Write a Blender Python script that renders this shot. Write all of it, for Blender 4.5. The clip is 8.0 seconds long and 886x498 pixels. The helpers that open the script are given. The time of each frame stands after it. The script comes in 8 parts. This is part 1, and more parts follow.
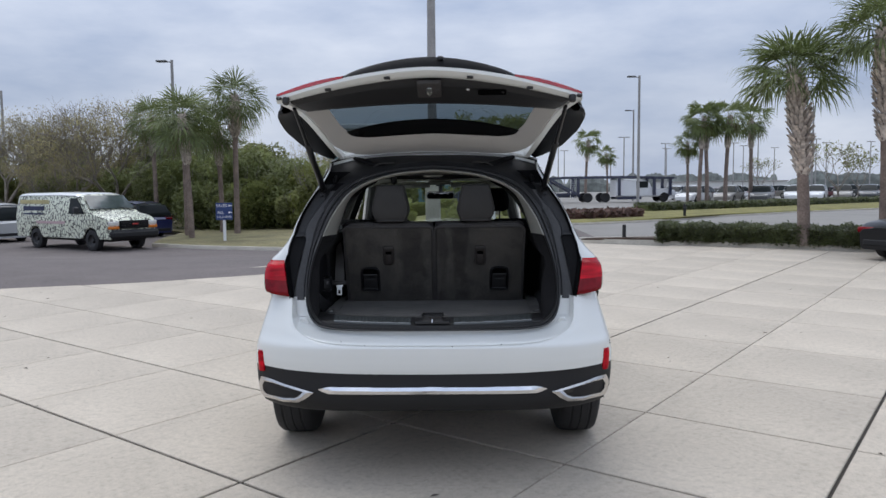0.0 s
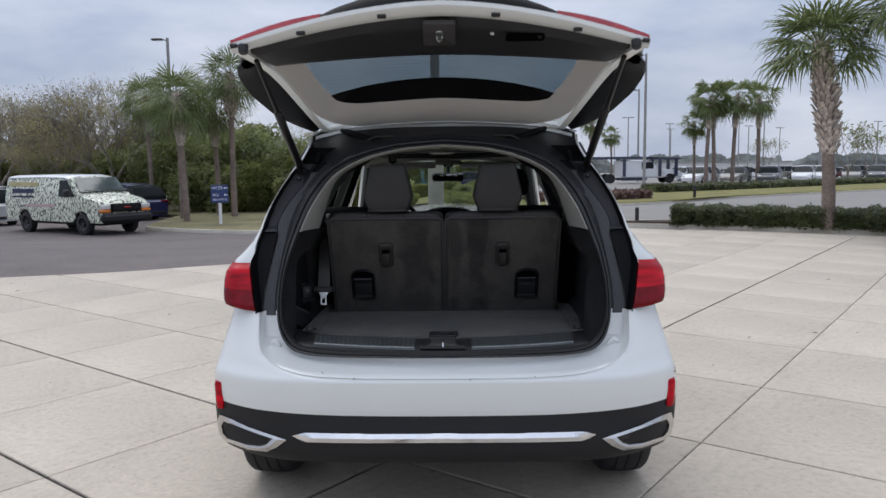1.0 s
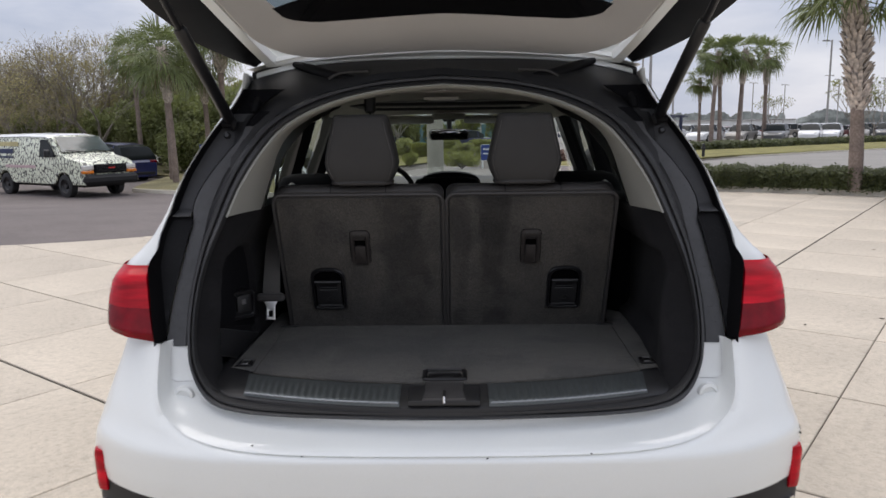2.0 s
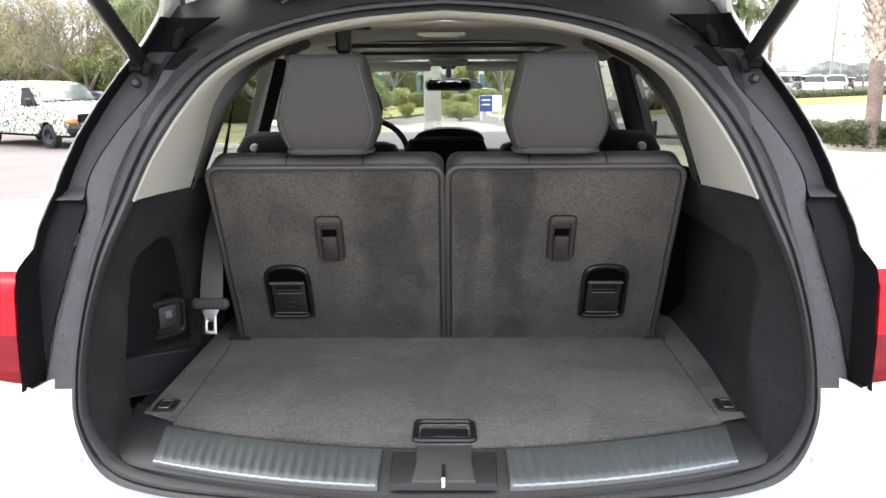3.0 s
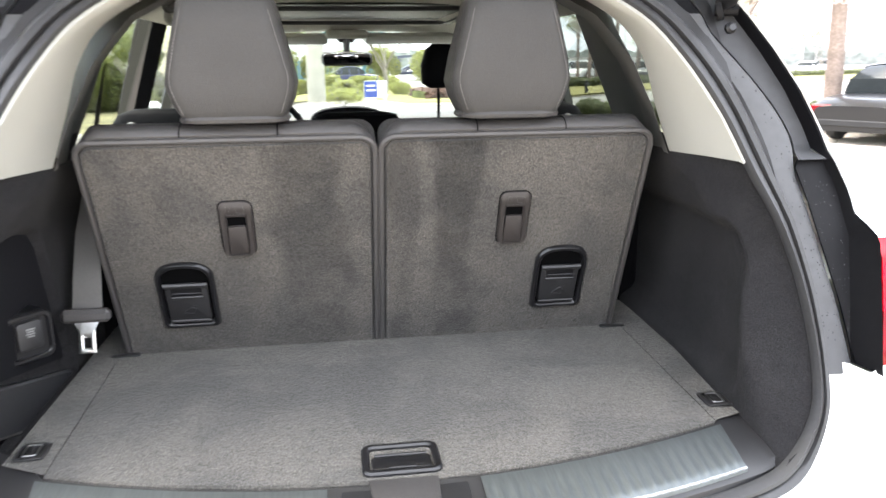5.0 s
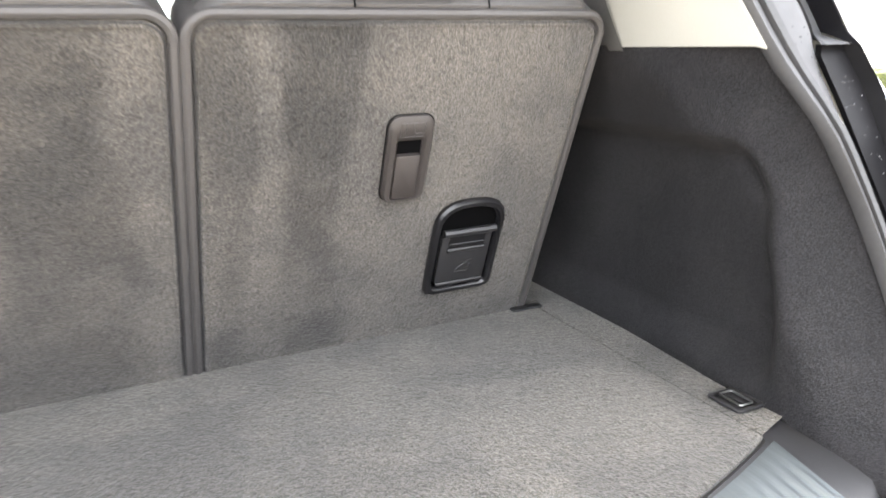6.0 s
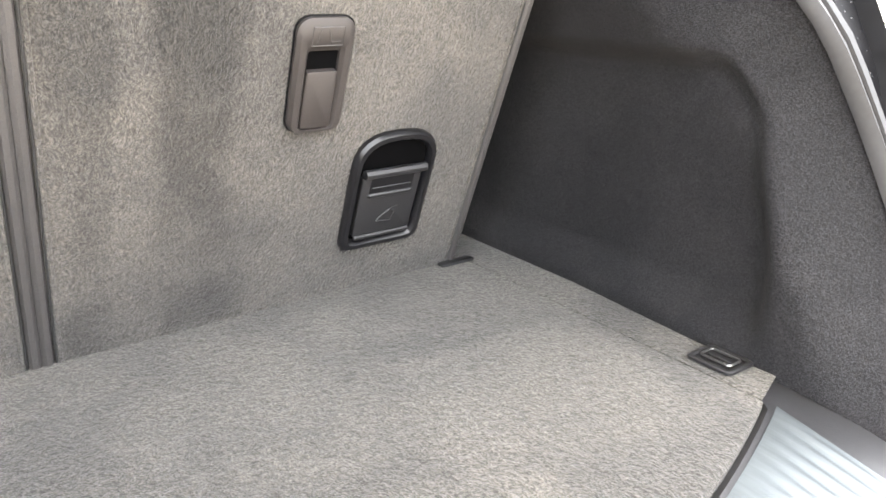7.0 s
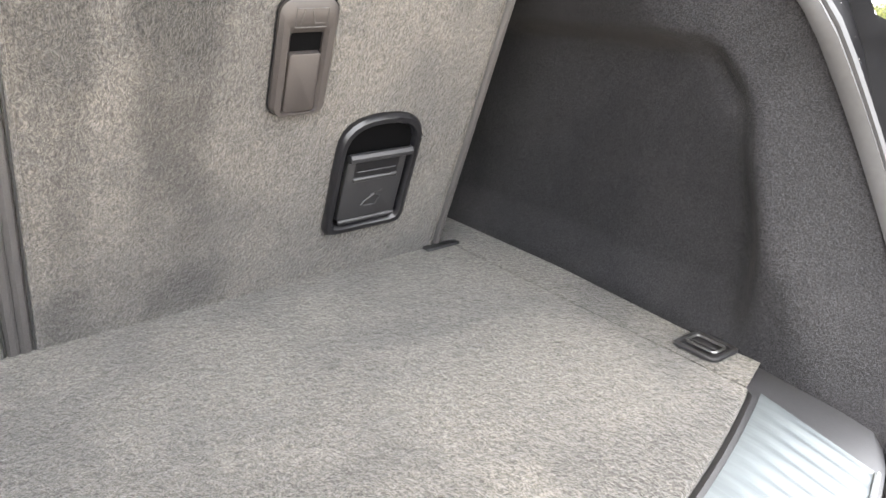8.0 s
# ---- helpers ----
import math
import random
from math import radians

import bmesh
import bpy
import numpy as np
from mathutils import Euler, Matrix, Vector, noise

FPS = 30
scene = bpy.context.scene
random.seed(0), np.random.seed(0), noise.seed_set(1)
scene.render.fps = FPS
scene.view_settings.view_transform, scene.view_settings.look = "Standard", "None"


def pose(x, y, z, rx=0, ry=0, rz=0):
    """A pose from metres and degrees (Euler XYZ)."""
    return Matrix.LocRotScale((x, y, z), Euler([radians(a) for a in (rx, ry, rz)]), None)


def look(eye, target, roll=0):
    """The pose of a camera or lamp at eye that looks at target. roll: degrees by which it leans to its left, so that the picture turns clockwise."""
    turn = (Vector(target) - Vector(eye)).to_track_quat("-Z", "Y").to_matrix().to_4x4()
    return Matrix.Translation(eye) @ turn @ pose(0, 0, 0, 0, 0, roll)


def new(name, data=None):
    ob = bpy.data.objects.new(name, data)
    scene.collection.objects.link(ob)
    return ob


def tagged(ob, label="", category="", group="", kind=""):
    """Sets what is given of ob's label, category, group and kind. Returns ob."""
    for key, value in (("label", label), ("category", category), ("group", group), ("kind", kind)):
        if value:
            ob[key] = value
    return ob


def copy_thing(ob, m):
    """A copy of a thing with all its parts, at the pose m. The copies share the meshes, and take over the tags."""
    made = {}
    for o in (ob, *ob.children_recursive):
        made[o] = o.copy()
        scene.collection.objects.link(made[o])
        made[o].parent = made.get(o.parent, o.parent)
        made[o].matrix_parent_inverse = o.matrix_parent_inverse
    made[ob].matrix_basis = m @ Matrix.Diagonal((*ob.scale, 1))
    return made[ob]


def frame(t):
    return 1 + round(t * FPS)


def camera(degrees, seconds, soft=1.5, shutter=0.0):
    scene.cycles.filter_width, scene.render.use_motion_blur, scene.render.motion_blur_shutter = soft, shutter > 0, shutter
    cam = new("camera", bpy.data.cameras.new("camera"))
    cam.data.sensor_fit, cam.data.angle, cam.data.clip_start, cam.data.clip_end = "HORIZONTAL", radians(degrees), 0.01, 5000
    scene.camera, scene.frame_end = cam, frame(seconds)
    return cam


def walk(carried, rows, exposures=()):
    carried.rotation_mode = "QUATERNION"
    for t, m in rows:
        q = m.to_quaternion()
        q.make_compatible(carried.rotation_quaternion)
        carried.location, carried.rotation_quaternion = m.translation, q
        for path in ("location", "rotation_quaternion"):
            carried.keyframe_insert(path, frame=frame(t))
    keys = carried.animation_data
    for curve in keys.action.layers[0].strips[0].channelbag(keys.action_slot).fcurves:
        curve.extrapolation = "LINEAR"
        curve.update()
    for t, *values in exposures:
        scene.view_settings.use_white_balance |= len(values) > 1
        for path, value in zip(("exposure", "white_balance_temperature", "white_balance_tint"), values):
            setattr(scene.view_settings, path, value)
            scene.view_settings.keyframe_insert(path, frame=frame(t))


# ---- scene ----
cam = camera(62.0, 8.0, shutter=0.3)
PATH = [
    (0, (0.107, -3.568, 1.497), (0.08, -1.575, 1.336), -0.5),
    (0.5, (0.067, -3.158, 1.504), (0.039, -1.167, 1.323), -0.5),
    (1, (0.049, -2.65, 1.495), (0.016, -0.662, 1.284), -0.6),
    (1.5, (0.02, -2.1, 1.484), (-0.016, -0.117, 1.226), -0.7),
    (2, (0.03, -1.601, 1.478), (-0.003, 0.373, 1.158), -0.7),
    (2.2, (0.025, -1.432, 1.476), (-0.005, 0.538, 1.127), -0.6),
    (3.3, (0.015, -0.936, 1.467), (-0.012, 1.01, 1.003), -0.3),
    (3.5, (0.023, -0.93, 1.463), (-0.008, 1.014, 0.997), -0.2),
    (4, (0.032, -0.925, 1.467), (0.022, 1.016, 0.985), -0.1),
    (4.2, (0.041, -0.923, 1.467), (0.037, 1.018, 0.984), -0.1),
    (5.5, (-0.132, -0.483, 1.34), (0.452, 1.364, 0.846), -1.0),
    (6, (-0.116, -0.188, 1.261), (0.767, 1.522, 0.717), -0.8),
    (6.5, (-0.086, -0.034, 1.204), (0.976, 1.543, 0.583), -0.0),
    (7, (-0.079, -0.006, 1.199), (1.064, 1.495, 0.537), 0.4),
    (7.5, (-0.074, -0.01, 1.201), (1.098, 1.455, 0.509), 0.7),
    (8, (-0.074, 0.003, 1.204), (1.091, 1.462, 0.486), 1.0),
]
EXPOSURES = [
    (0.0, -0.25, 6350, 10), (1.0, -0.25, 6450, 11), (1.5, -0.12, 6700, 12), (2.0, -0.04, 7000, 13), (3.4, 2.38, 7200, 10), (4.2, 2.38, 7200, 10),
    (5.3, 3.06, 7350, 10), (6.0, 3.44, 7600, 10), (6.5, 3.78, 7850, 10), (8.0, 3.84, 7850, 10),
]
walk(cam, [(t, look(eye, target, roll)) for t, eye, target, roll in PATH], EXPOSURES)

# ---- light ----
world = bpy.data.worlds.new("overcast_sky")
scene.world = world
world.use_nodes = True
wn, wl = world.node_tree.nodes, world.node_tree.links
wn.clear()
w_out = wn.new("ShaderNodeOutputWorld")
w_bg = wn.new("ShaderNodeBackground")
w_sky = wn.new("ShaderNodeTexSky")
w_sky.sky_type = "NISHITA"
w_sky.sun_disc = False
w_sky.sun_elevation = radians(63)
w_sky.sun_rotation = radians(-26)
w_sky.dust_density = 2.0
w_geo = wn.new("ShaderNodeTexCoord")
w_map = wn.new("ShaderNodeMapping")
w_map.inputs["Scale"].default_value = (1.6, 1.6, 5.0)
w_noise = wn.new("ShaderNodeTexNoise")
w_noise.inputs["Scale"].default_value = 1.7
w_noise.inputs["Detail"].default_value = 7.0
w_noise.inputs["Roughness"].default_value = 0.55
w_ramp = wn.new("ShaderNodeValToRGB")
w_ramp.color_ramp.elements[0].position = 0.36
w_ramp.color_ramp.elements[0].color = (4.75, 5.6, 7.45, 1)
w_ramp.color_ramp.elements[1].position = 0.66
w_ramp.color_ramp.elements[1].color = (8.3, 8.85, 10.1, 1)
w_sep = wn.new("ShaderNodeSeparateXYZ")
w_rise = wn.new("ShaderNodeMapRange")
w_rise.inputs["From Min"].default_value = 0.12
w_rise.inputs["From Max"].default_value = 0.75
w_rise.inputs["To Min"].default_value = 1.0
w_rise.inputs["To Max"].default_value = 1.8
w_mul = wn.new("ShaderNodeMix")
w_mul.data_type, w_mul.blend_type = "RGBA", "MULTIPLY"
w_mul.inputs["Factor"].default_value = 1.0
w_mix = wn.new("ShaderNodeMix")
w_mix.data_type = "RGBA"
w_mix.inputs["Factor"].default_value = 0.88
wl.new(w_geo.outputs["Generated"], w_map.inputs["Vector"])
wl.new(w_map.outputs["Vector"], w_noise.inputs["Vector"])
wl.new(w_noise.outputs["Fac"], w_ramp.inputs["Fac"])
wl.new(w_geo.outputs["Generated"], w_sep.inputs["Vector"])
wl.new(w_sep.outputs["Z"], w_rise.inputs["Value"])
wl.new(w_ramp.outputs["Color"], w_mul.inputs["A"])
wl.new(w_rise.outputs["Result"], w_mul.inputs["B"])
wl.new(w_sky.outputs["Color"], w_mix.inputs["A"])
wl.new(w_mul.outputs["Result"], w_mix.inputs["B"])
wl.new(w_mix.outputs["Result"], w_bg.inputs["Color"])
w_bg.inputs["Strength"].default_value = 0.1
wl.new(w_bg.outputs["Background"], w_out.inputs["Surface"])

sun_data = bpy.data.lights.new("sun", "SUN")
sun_data.energy = 1.7
sun_data.angle = radians(55)
sun_data.color = (1.0, 0.97, 0.92)
sun = new("sun", sun_data)
sun.matrix_world = look((-2.0, 4.0, 9.0), (0, 0, 0))


# ---- materials ----
def material(name, colour, rough=0.5, metal=0.0, vary=0.15, grain=40.0, stain=2.0, bump=0.0, bump_scale=None,
             coat=0.0, sheen=0.0, spec=0.5, per_object=0.0, trans=0.0, stain_amount=None, stretch=(1, 1, 1)):
    """A surface with grain and stains at two scales, in metres."""
    m = bpy.data.materials.new(name)
    m.use_nodes = True
    n, l = m.node_tree.nodes, m.node_tree.links
    p = n["Principled BSDF"]
    p.inputs["Roughness"].default_value = rough
    p.inputs["Metallic"].default_value = metal
    p.inputs["Coat Weight"].default_value = coat
    p.inputs["Coat Roughness"].default_value = 0.05
    p.inputs["Sheen Weight"].default_value = sheen
    p.inputs["Sheen Roughness"].default_value = 0.6
    p.inputs["Specular IOR Level"].default_value = spec
    p.inputs["Transmission Weight"].default_value = trans
    tc = n.new("ShaderNodeTexCoord")
    mp = n.new("ShaderNodeMapping")
    mp.inputs["Scale"].default_value = stretch
    l.new(tc.outputs["Object"], mp.inputs["Vector"])
    fine = n.new("ShaderNodeTexNoise")
    fine.inputs["Scale"].default_value = grain
    fine.inputs["Detail"].default_value = 3
    broad = n.new("ShaderNodeTexNoise")
    broad.inputs["Scale"].default_value = stain
    broad.inputs["Detail"].default_value = 4
    l.new(mp.outputs["Vector"], fine.inputs["Vector"])
    l.new(mp.outputs["Vector"], broad.inputs["Vector"])
    if stain_amount is None:
        stain_amount = vary
    a = n.new("ShaderNodeMapRange")
    a.inputs["From Min"].default_value, a.inputs["From Max"].default_value = 0.3, 0.7
    a.inputs["To Min"].default_value, a.inputs["To Max"].default_value = 1 - vary, 1 + vary
    b = n.new("ShaderNodeMapRange")
    b.inputs["From Min"].default_value, b.inputs["From Max"].default_value = 0.3, 0.7
    b.inputs["To Min"].default_value, b.inputs["To Max"].default_value = 1 - stain_amount, 1 + stain_amount
    l.new(fine.outputs["Fac"], a.inputs["Value"])
    l.new(broad.outputs["Fac"], b.inputs["Value"])
    mul = n.new("ShaderNodeMath")
    mul.operation = "MULTIPLY"
    l.new(a.outputs["Result"], mul.inputs[0])
    l.new(b.outputs["Result"], mul.inputs[1])
    last = mul.outputs[0]
    if per_object:
        info = n.new("ShaderNodeObjectInfo")
        c = n.new("ShaderNodeMapRange")
        c.inputs["To Min"].default_value, c.inputs["To Max"].default_value = 1 - per_object, 1 + per_object
        l.new(info.outputs["Random"], c.inputs["Value"])
        mul2 = n.new("ShaderNodeMath")
        mul2.operation = "MULTIPLY"
        l.new(last, mul2.inputs[0])
        l.new(c.outputs["Result"], mul2.inputs[1])
        last = mul2.outputs[0]
    mix = n.new("ShaderNodeMix")
    mix.data_type, mix.blend_type = "RGBA", "MULTIPLY"
    mix.inputs["Factor"].default_value = 1.0
    mix.inputs["A"].default_value = (*colour, 1)
    l.new(last, mix.inputs["B"])
    l.new(mix.outputs["Result"], p.inputs["Base Color"])
    if bump:
        bp = n.new("ShaderNodeBump")
        bp.inputs["Strength"].default_value = bump
        bp.inputs["Distance"].default_value = 0.004
        src = fine
        if bump_scale:
            src = n.new("ShaderNodeTexNoise")
            src.inputs["Scale"].default_value = bump_scale
            src.inputs["Detail"].default_value = 2
            l.new(mp.outputs["Vector"], src.inputs["Vector"])
        l.new(src.outputs["Fac"], bp.inputs["Height"])
        l.new(bp.outputs["Normal"], p.inputs["Normal"])
    return m


def glass(name, tint, rough=0.0, see=0.75):
    """Thin car glass: a tinted clear sheet with a mirror gloss."""
    m = bpy.data.materials.new(name)
    m.use_nodes = True
    n, l = m.node_tree.nodes, m.node_tree.links
    n.clear()
    out = n.new("ShaderNodeOutputMaterial")
    clear = n.new("ShaderNodeBsdfTransparent")
    clear.inputs["Color"].default_value = (*tint, 1)
    gloss = n.new("ShaderNodeBsdfGlossy")
    gloss.inputs["Roughness"].default_value = rough
    fr = n.new("ShaderNodeLayerWeight")
    fr.inputs["Blend"].default_value = 0.5
    power = n.new("ShaderNodeMath")
    power.operation = "POWER"
    power.inputs[1].default_value = 3.5
    scale = n.new("ShaderNodeMapRange")
    scale.inputs["To Min"].default_value, scale.inputs["To Max"].default_value = 0.05, 0.8
    mix = n.new("ShaderNodeMixShader")
    l.new(fr.outputs["Facing"], power.inputs[0])
    l.new(power.outputs[0], scale.inputs["Value"])
    l.new(scale.outputs["Result"], mix.inputs["Fac"])
    l.new(clear.outputs["BSDF"], mix.inputs[1])
    l.new(gloss.outputs["BSDF"], mix.inputs[2])
    l.new(mix.outputs["Shader"], out.inputs["Surface"])
    return m


def math_node(n, l, op, a, b):
    m = n.new("ShaderNodeMath")
    m.operation = op
    for k, v in enumerate((a, b)):
        if isinstance(v, (int, float)):
            m.inputs[k].default_value = v
        else:
            l.new(v, m.inputs[k])
    return m.outputs[0]


def noise_node(n, l, vector, scale, stretch=(1, 1, 1), detail=3.0, rough=0.5, twist=0.0):
    mp = n.new("ShaderNodeMapping")
    mp.inputs["Scale"].default_value = stretch
    l.new(vector, mp.inputs["Vector"])
    t = n.new("ShaderNodeTexNoise")
    t.inputs["Scale"].default_value = scale
    t.inputs["Detail"].default_value = detail
    t.inputs["Roughness"].default_value = rough
    t.inputs["Distortion"].default_value = twist
    l.new(mp.outputs["Vector"], t.inputs["Vector"])
    return t.outputs["Fac"]


def span_node(n, l, value, a, b, c, d, smooth=False):
    m = n.new("ShaderNodeMapRange")
    if smooth:
        m.interpolation_type = "SMOOTHSTEP"
    for key, v in zip(("From Min", "From Max", "To Min", "To Max"), (a, b, c, d)):
        m.inputs[key].default_value = v
    l.new(value, m.inputs["Value"])
    return m.outputs["Result"]


# vacuum strokes across the seat backs: (distance from the middle, tone)
STROKES = ((-0.54, 1.0), (-0.43, 1.02), (-0.39, 0.90), (-0.35, 1.03), (-0.21, 1.02), (-0.165, 0.66), (-0.075, 0.60), (-0.045, 0.99), (0.012, 1.0), (0.030, 0.70),
           (0.055, 0.72), (0.078, 1.08), (0.100, 1.02), (0.122, 0.54), (0.170, 0.50), (0.205, 0.98), (0.30, 1.04), (0.52, 1.0))


def carpet_material(name, light, dark, tuft=210.0, depth=0.30, nap=(1, 1, 1), patch=4.5, patch_amount=0.16, strokes=False, sheen=0.12, relief=1.0, lean=0.016):
    """Short velour pile: leaning tufts of fibre, finer fibres, nap brushed both ways in patches."""
    m = bpy.data.materials.new(name)
    m.use_nodes = True
    n, l = m.node_tree.nodes, m.node_tree.links
    p = n["Principled BSDF"]
    p.inputs["Roughness"].default_value = 0.95
    p.inputs["Specular IOR Level"].default_value = 0.08
    p.inputs["Sheen Weight"].default_value = sheen
    p.inputs["Sheen Roughness"].default_value = 0.6
    co = n.new("ShaderNodeTexCoord").outputs["Object"]
    drift = n.new("ShaderNodeTexNoise")
    drift.inputs["Scale"].default_value = tuft * 0.10
    drift.inputs["Detail"].default_value = 2
    l.new(co, drift.inputs["Vector"])
    shift = n.new("ShaderNodeVectorMath")
    shift.operation = "MULTIPLY_ADD"
    shift.inputs[1].default_value = (lean, lean, lean)
    l.new(drift.outputs["Color"], shift.inputs[0])
    l.new(co, shift.inputs[2])
    swept = shift.outputs["Vector"]
    clump = noise_node(n, l, swept, tuft, nap, 3, 0.6, 0.0)
    fibre = noise_node(n, l, swept, tuft * 2.6, nap, 2, 0.5, 0.0)
    wave = noise_node(n, l, co, tuft * 0.28, (1, 1, 1), 3, 0.5, 0.6)
    broad = noise_node(n, l, co, patch, (1, 1, 1), 4, 0.55, 0.5)
    tone = math_node(n, l, "MULTIPLY", span_node(n, l, clump, 0.37, 0.63, 1 - depth, 1 + depth), span_node(n, l, fibre, 0.37, 0.63, 1 - depth * 1.5, 1 + depth * 1.5))
    tone = math_node(n, l, "MULTIPLY", tone, span_node(n, l, wave, 0.32, 0.68, 1 - depth * 0.16, 1 + depth * 0.16))
    tone = math_node(n, l, "MULTIPLY", tone, span_node(n, l, broad, 0.36, 0.62, 1 - patch_amount, 1 + patch_amount, True))
    if strokes:
        sep = n.new("ShaderNodeSeparateXYZ")
        l.new(co, sep.inputs["Vector"])
        sway = noise_node(n, l, co, 11, (1, 1, 0.35), 4, 0.6)
        x = math_node(n, l, "ADD", sep.outputs["X"], span_node(n, l, sway, 0.25, 0.75, -0.03, 0.03))
        ramp = n.new("ShaderNodeValToRGB")
        el = ramp.color_ramp.elements
        ramp.color_ramp.interpolation = "EASE"
        while len(el) < len(STROKES):
            el.new(0.5)
        for e, (a, v) in zip(el, STROKES):
            e.position = (a + 0.54) / 1.08
            e.color = (v / 1.2, v / 1.2, v / 1.2, 1)
        l.new(span_node(n, l, x, -0.54, 0.54, 0, 1), ramp.inputs["Fac"])
        stroke = math_node(n, l, "MULTIPLY", ramp.outputs["Color"], 1.2)
        reach = math_node(n, l, "ADD", span_node(n, l, sep.outputs["Z"], 0.88, 1.12, 0.45, 1.0, True), span_node(n, l, noise_node(n, l, co, 9, (1, 1, 1.6)), 0.34, 0.66, -0.40, 0.55))
        mix = n.new("ShaderNodeMix")
        mix.inputs["A"].default_value = 1.0
        l.new(reach, mix.inputs["Factor"])
        l.new(stroke, mix.inputs["B"])
        tone = math_node(n, l, "MULTIPLY", tone, mix.outputs["Result"])
    blend = n.new("ShaderNodeMix")
    blend.data_type = "RGBA"
    blend.inputs["A"].default_value = (*dark, 1)
    blend.inputs["B"].default_value = (*light, 1)
    fleck = noise_node(n, l, swept, tuft * 1.1, nap, 2, 0.5)
    l.new(math_node(n, l, "ADD", span_node(n, l, broad, 0.38, 0.60, 0.05, 0.45, True), span_node(n, l, fleck, 0.40, 0.60, 0.0, 0.5)), blend.inputs["Factor"])
    paintn = n.new("ShaderNodeMix")
    paintn.data_type, paintn.blend_type = "RGBA", "MULTIPLY"
    paintn.inputs["Factor"].default_value = 1.0
    l.new(blend.outputs["Result"], paintn.inputs["A"])
    l.new(tone, paintn.inputs["B"])
    l.new(paintn.outputs["Result"], p.inputs["Base Color"])
    height = math_node(n, l, "ADD", clump, math_node(n, l, "MULTIPLY", wave, 0.8))
    bp = n.new("ShaderNodeBump")
    bp.inputs["Strength"].default_value = 0.75 * relief
    bp.inputs["Distance"].default_value = 0.006
    l.new(height, bp.inputs["Height"])
    l.new(bp.outputs["Normal"], p.inputs["Normal"])
    return m


M_WHITE = material("white_car_paint", (0.725, 0.742, 0.722), rough=0.30, vary=0.015, grain=300, stain=1.5, coat=0.8)
M_BLACKP = material("black_moulded_plastic", (0.01236, 0.01236, 0.01348), rough=0.48, vary=0.1, grain=500, bump=0.06)
M_GLOSSB = material("gloss_black_plastic", (0.005616, 0.005616, 0.006739), rough=0.36, vary=0.1, grain=60)
M_FIN = material("deep_black_plastic", (0.0058, 0.0058, 0.0066), rough=0.5, vary=0.1, grain=60, spec=0.11)
M_CLAD = material("black_bumper_cladding", (0.016, 0.016, 0.017), rough=0.6, vary=0.12, grain=350, bump=0.08, spec=0.3)
M_PILLAR = material("satin_grey_painted_jamb", (0.060, 0.061, 0.064), rough=0.55, vary=0.1, grain=45, stain=6, spec=0.25)
M_JAMBDK = material("dark_satin_painted_channel", (0.046, 0.047, 0.050), rough=0.55, vary=0.1, grain=45, stain=6, spec=0.25)
M_GUTTER = material("black_gutter_plastic", (0.0052, 0.0052, 0.0062), rough=0.65, vary=0.12, grain=420, bump=0.08, spec=0.05)
M_RUBBER = material("black_rubber_seal", (0.020, 0.020, 0.021), rough=0.5, vary=0.15, grain=150)
M_TYRE = material("tyre_rubber", (0.022, 0.022, 0.023), rough=0.8, vary=0.2, grain=120, bump=0.2)
M_CHROME = material("bright_chrome", (0.78, 0.79, 0.81), rough=0.10, metal=1.0, vary=0.03, grain=30)
M_SATIN = material("satin_silver_metal", (0.60, 0.59, 0.58), rough=0.24, metal=1.0, vary=0.08, grain=40)
M_ALU = material("brushed_aluminium_tread", (0.130, 0.145, 0.150), rough=0.56, metal=1.0, vary=0.08, grain=260, stretch=(1, 0.06, 1), stain=9)
M_CARPET = carpet_material("charcoal_velour_carpet", (0.0640, 0.0585, 0.0500), (0.0500, 0.0482, 0.0446), tuft=370, depth=0.33, nap=(0.80, 0.46, 1.0), patch=5.5, patch_amount=0.19)
M_SEATCARPET = carpet_material("charcoal_velour_seat_back", (0.0640, 0.0580, 0.0500), (0.0505, 0.0482, 0.0452), tuft=380, depth=0.30, nap=(1.0, 1.0, 0.34), patch=7.0, patch_amount=0.13, strokes=True)
M_LINING = material("grey_tailgate_lining", (0.011, 0.011, 0.0125), rough=0.6, vary=0.08, grain=400, bump=0.1)
M_TRIM = carpet_material("dark_felt_side_trim", (0.0172, 0.0166, 0.0174), (0.0150, 0.0148, 0.0160), tuft=520, depth=0.34, patch=9, patch_amount=0.10, sheen=0.02, relief=0.5, lean=0.0)
# vent grey; on the quarter lining it paints light trim in shade
M_QUARTER = material("vent_grey_and_shaded_lining", (0.105, 0.103, 0.098), rough=0.7, vary=0.05, grain=600, bump=0.12)
M_CREAM = material("light_grey_pillar_trim", (0.335, 0.333, 0.298), rough=0.6, vary=0.03, grain=700, bump=0.12)
M_HEAD = material("woven_headliner", (0.5304, 0.5148, 0.4758), rough=0.9, vary=0.06, grain=600, bump=0.2)
# lighter copy of M_CREAM; ground bounce light is put into its colour
M_GATETRIM = material("tailgate_trim_bounce_lightened", (0.50, 0.487, 0.465), rough=0.6, vary=0.03, grain=700, bump=0.12)
M_EDGE = material("rolled_aluminium_edge", (0.33, 0.345, 0.36), rough=0.55, metal=1.0, vary=0.12, grain=200)
M_LEATHER = material("graphite_leather", (0.042, 0.0407, 0.0396), rough=0.50, vary=0.08, grain=500, stain=9, bump=0.35, bump_scale=620, spec=0.2)
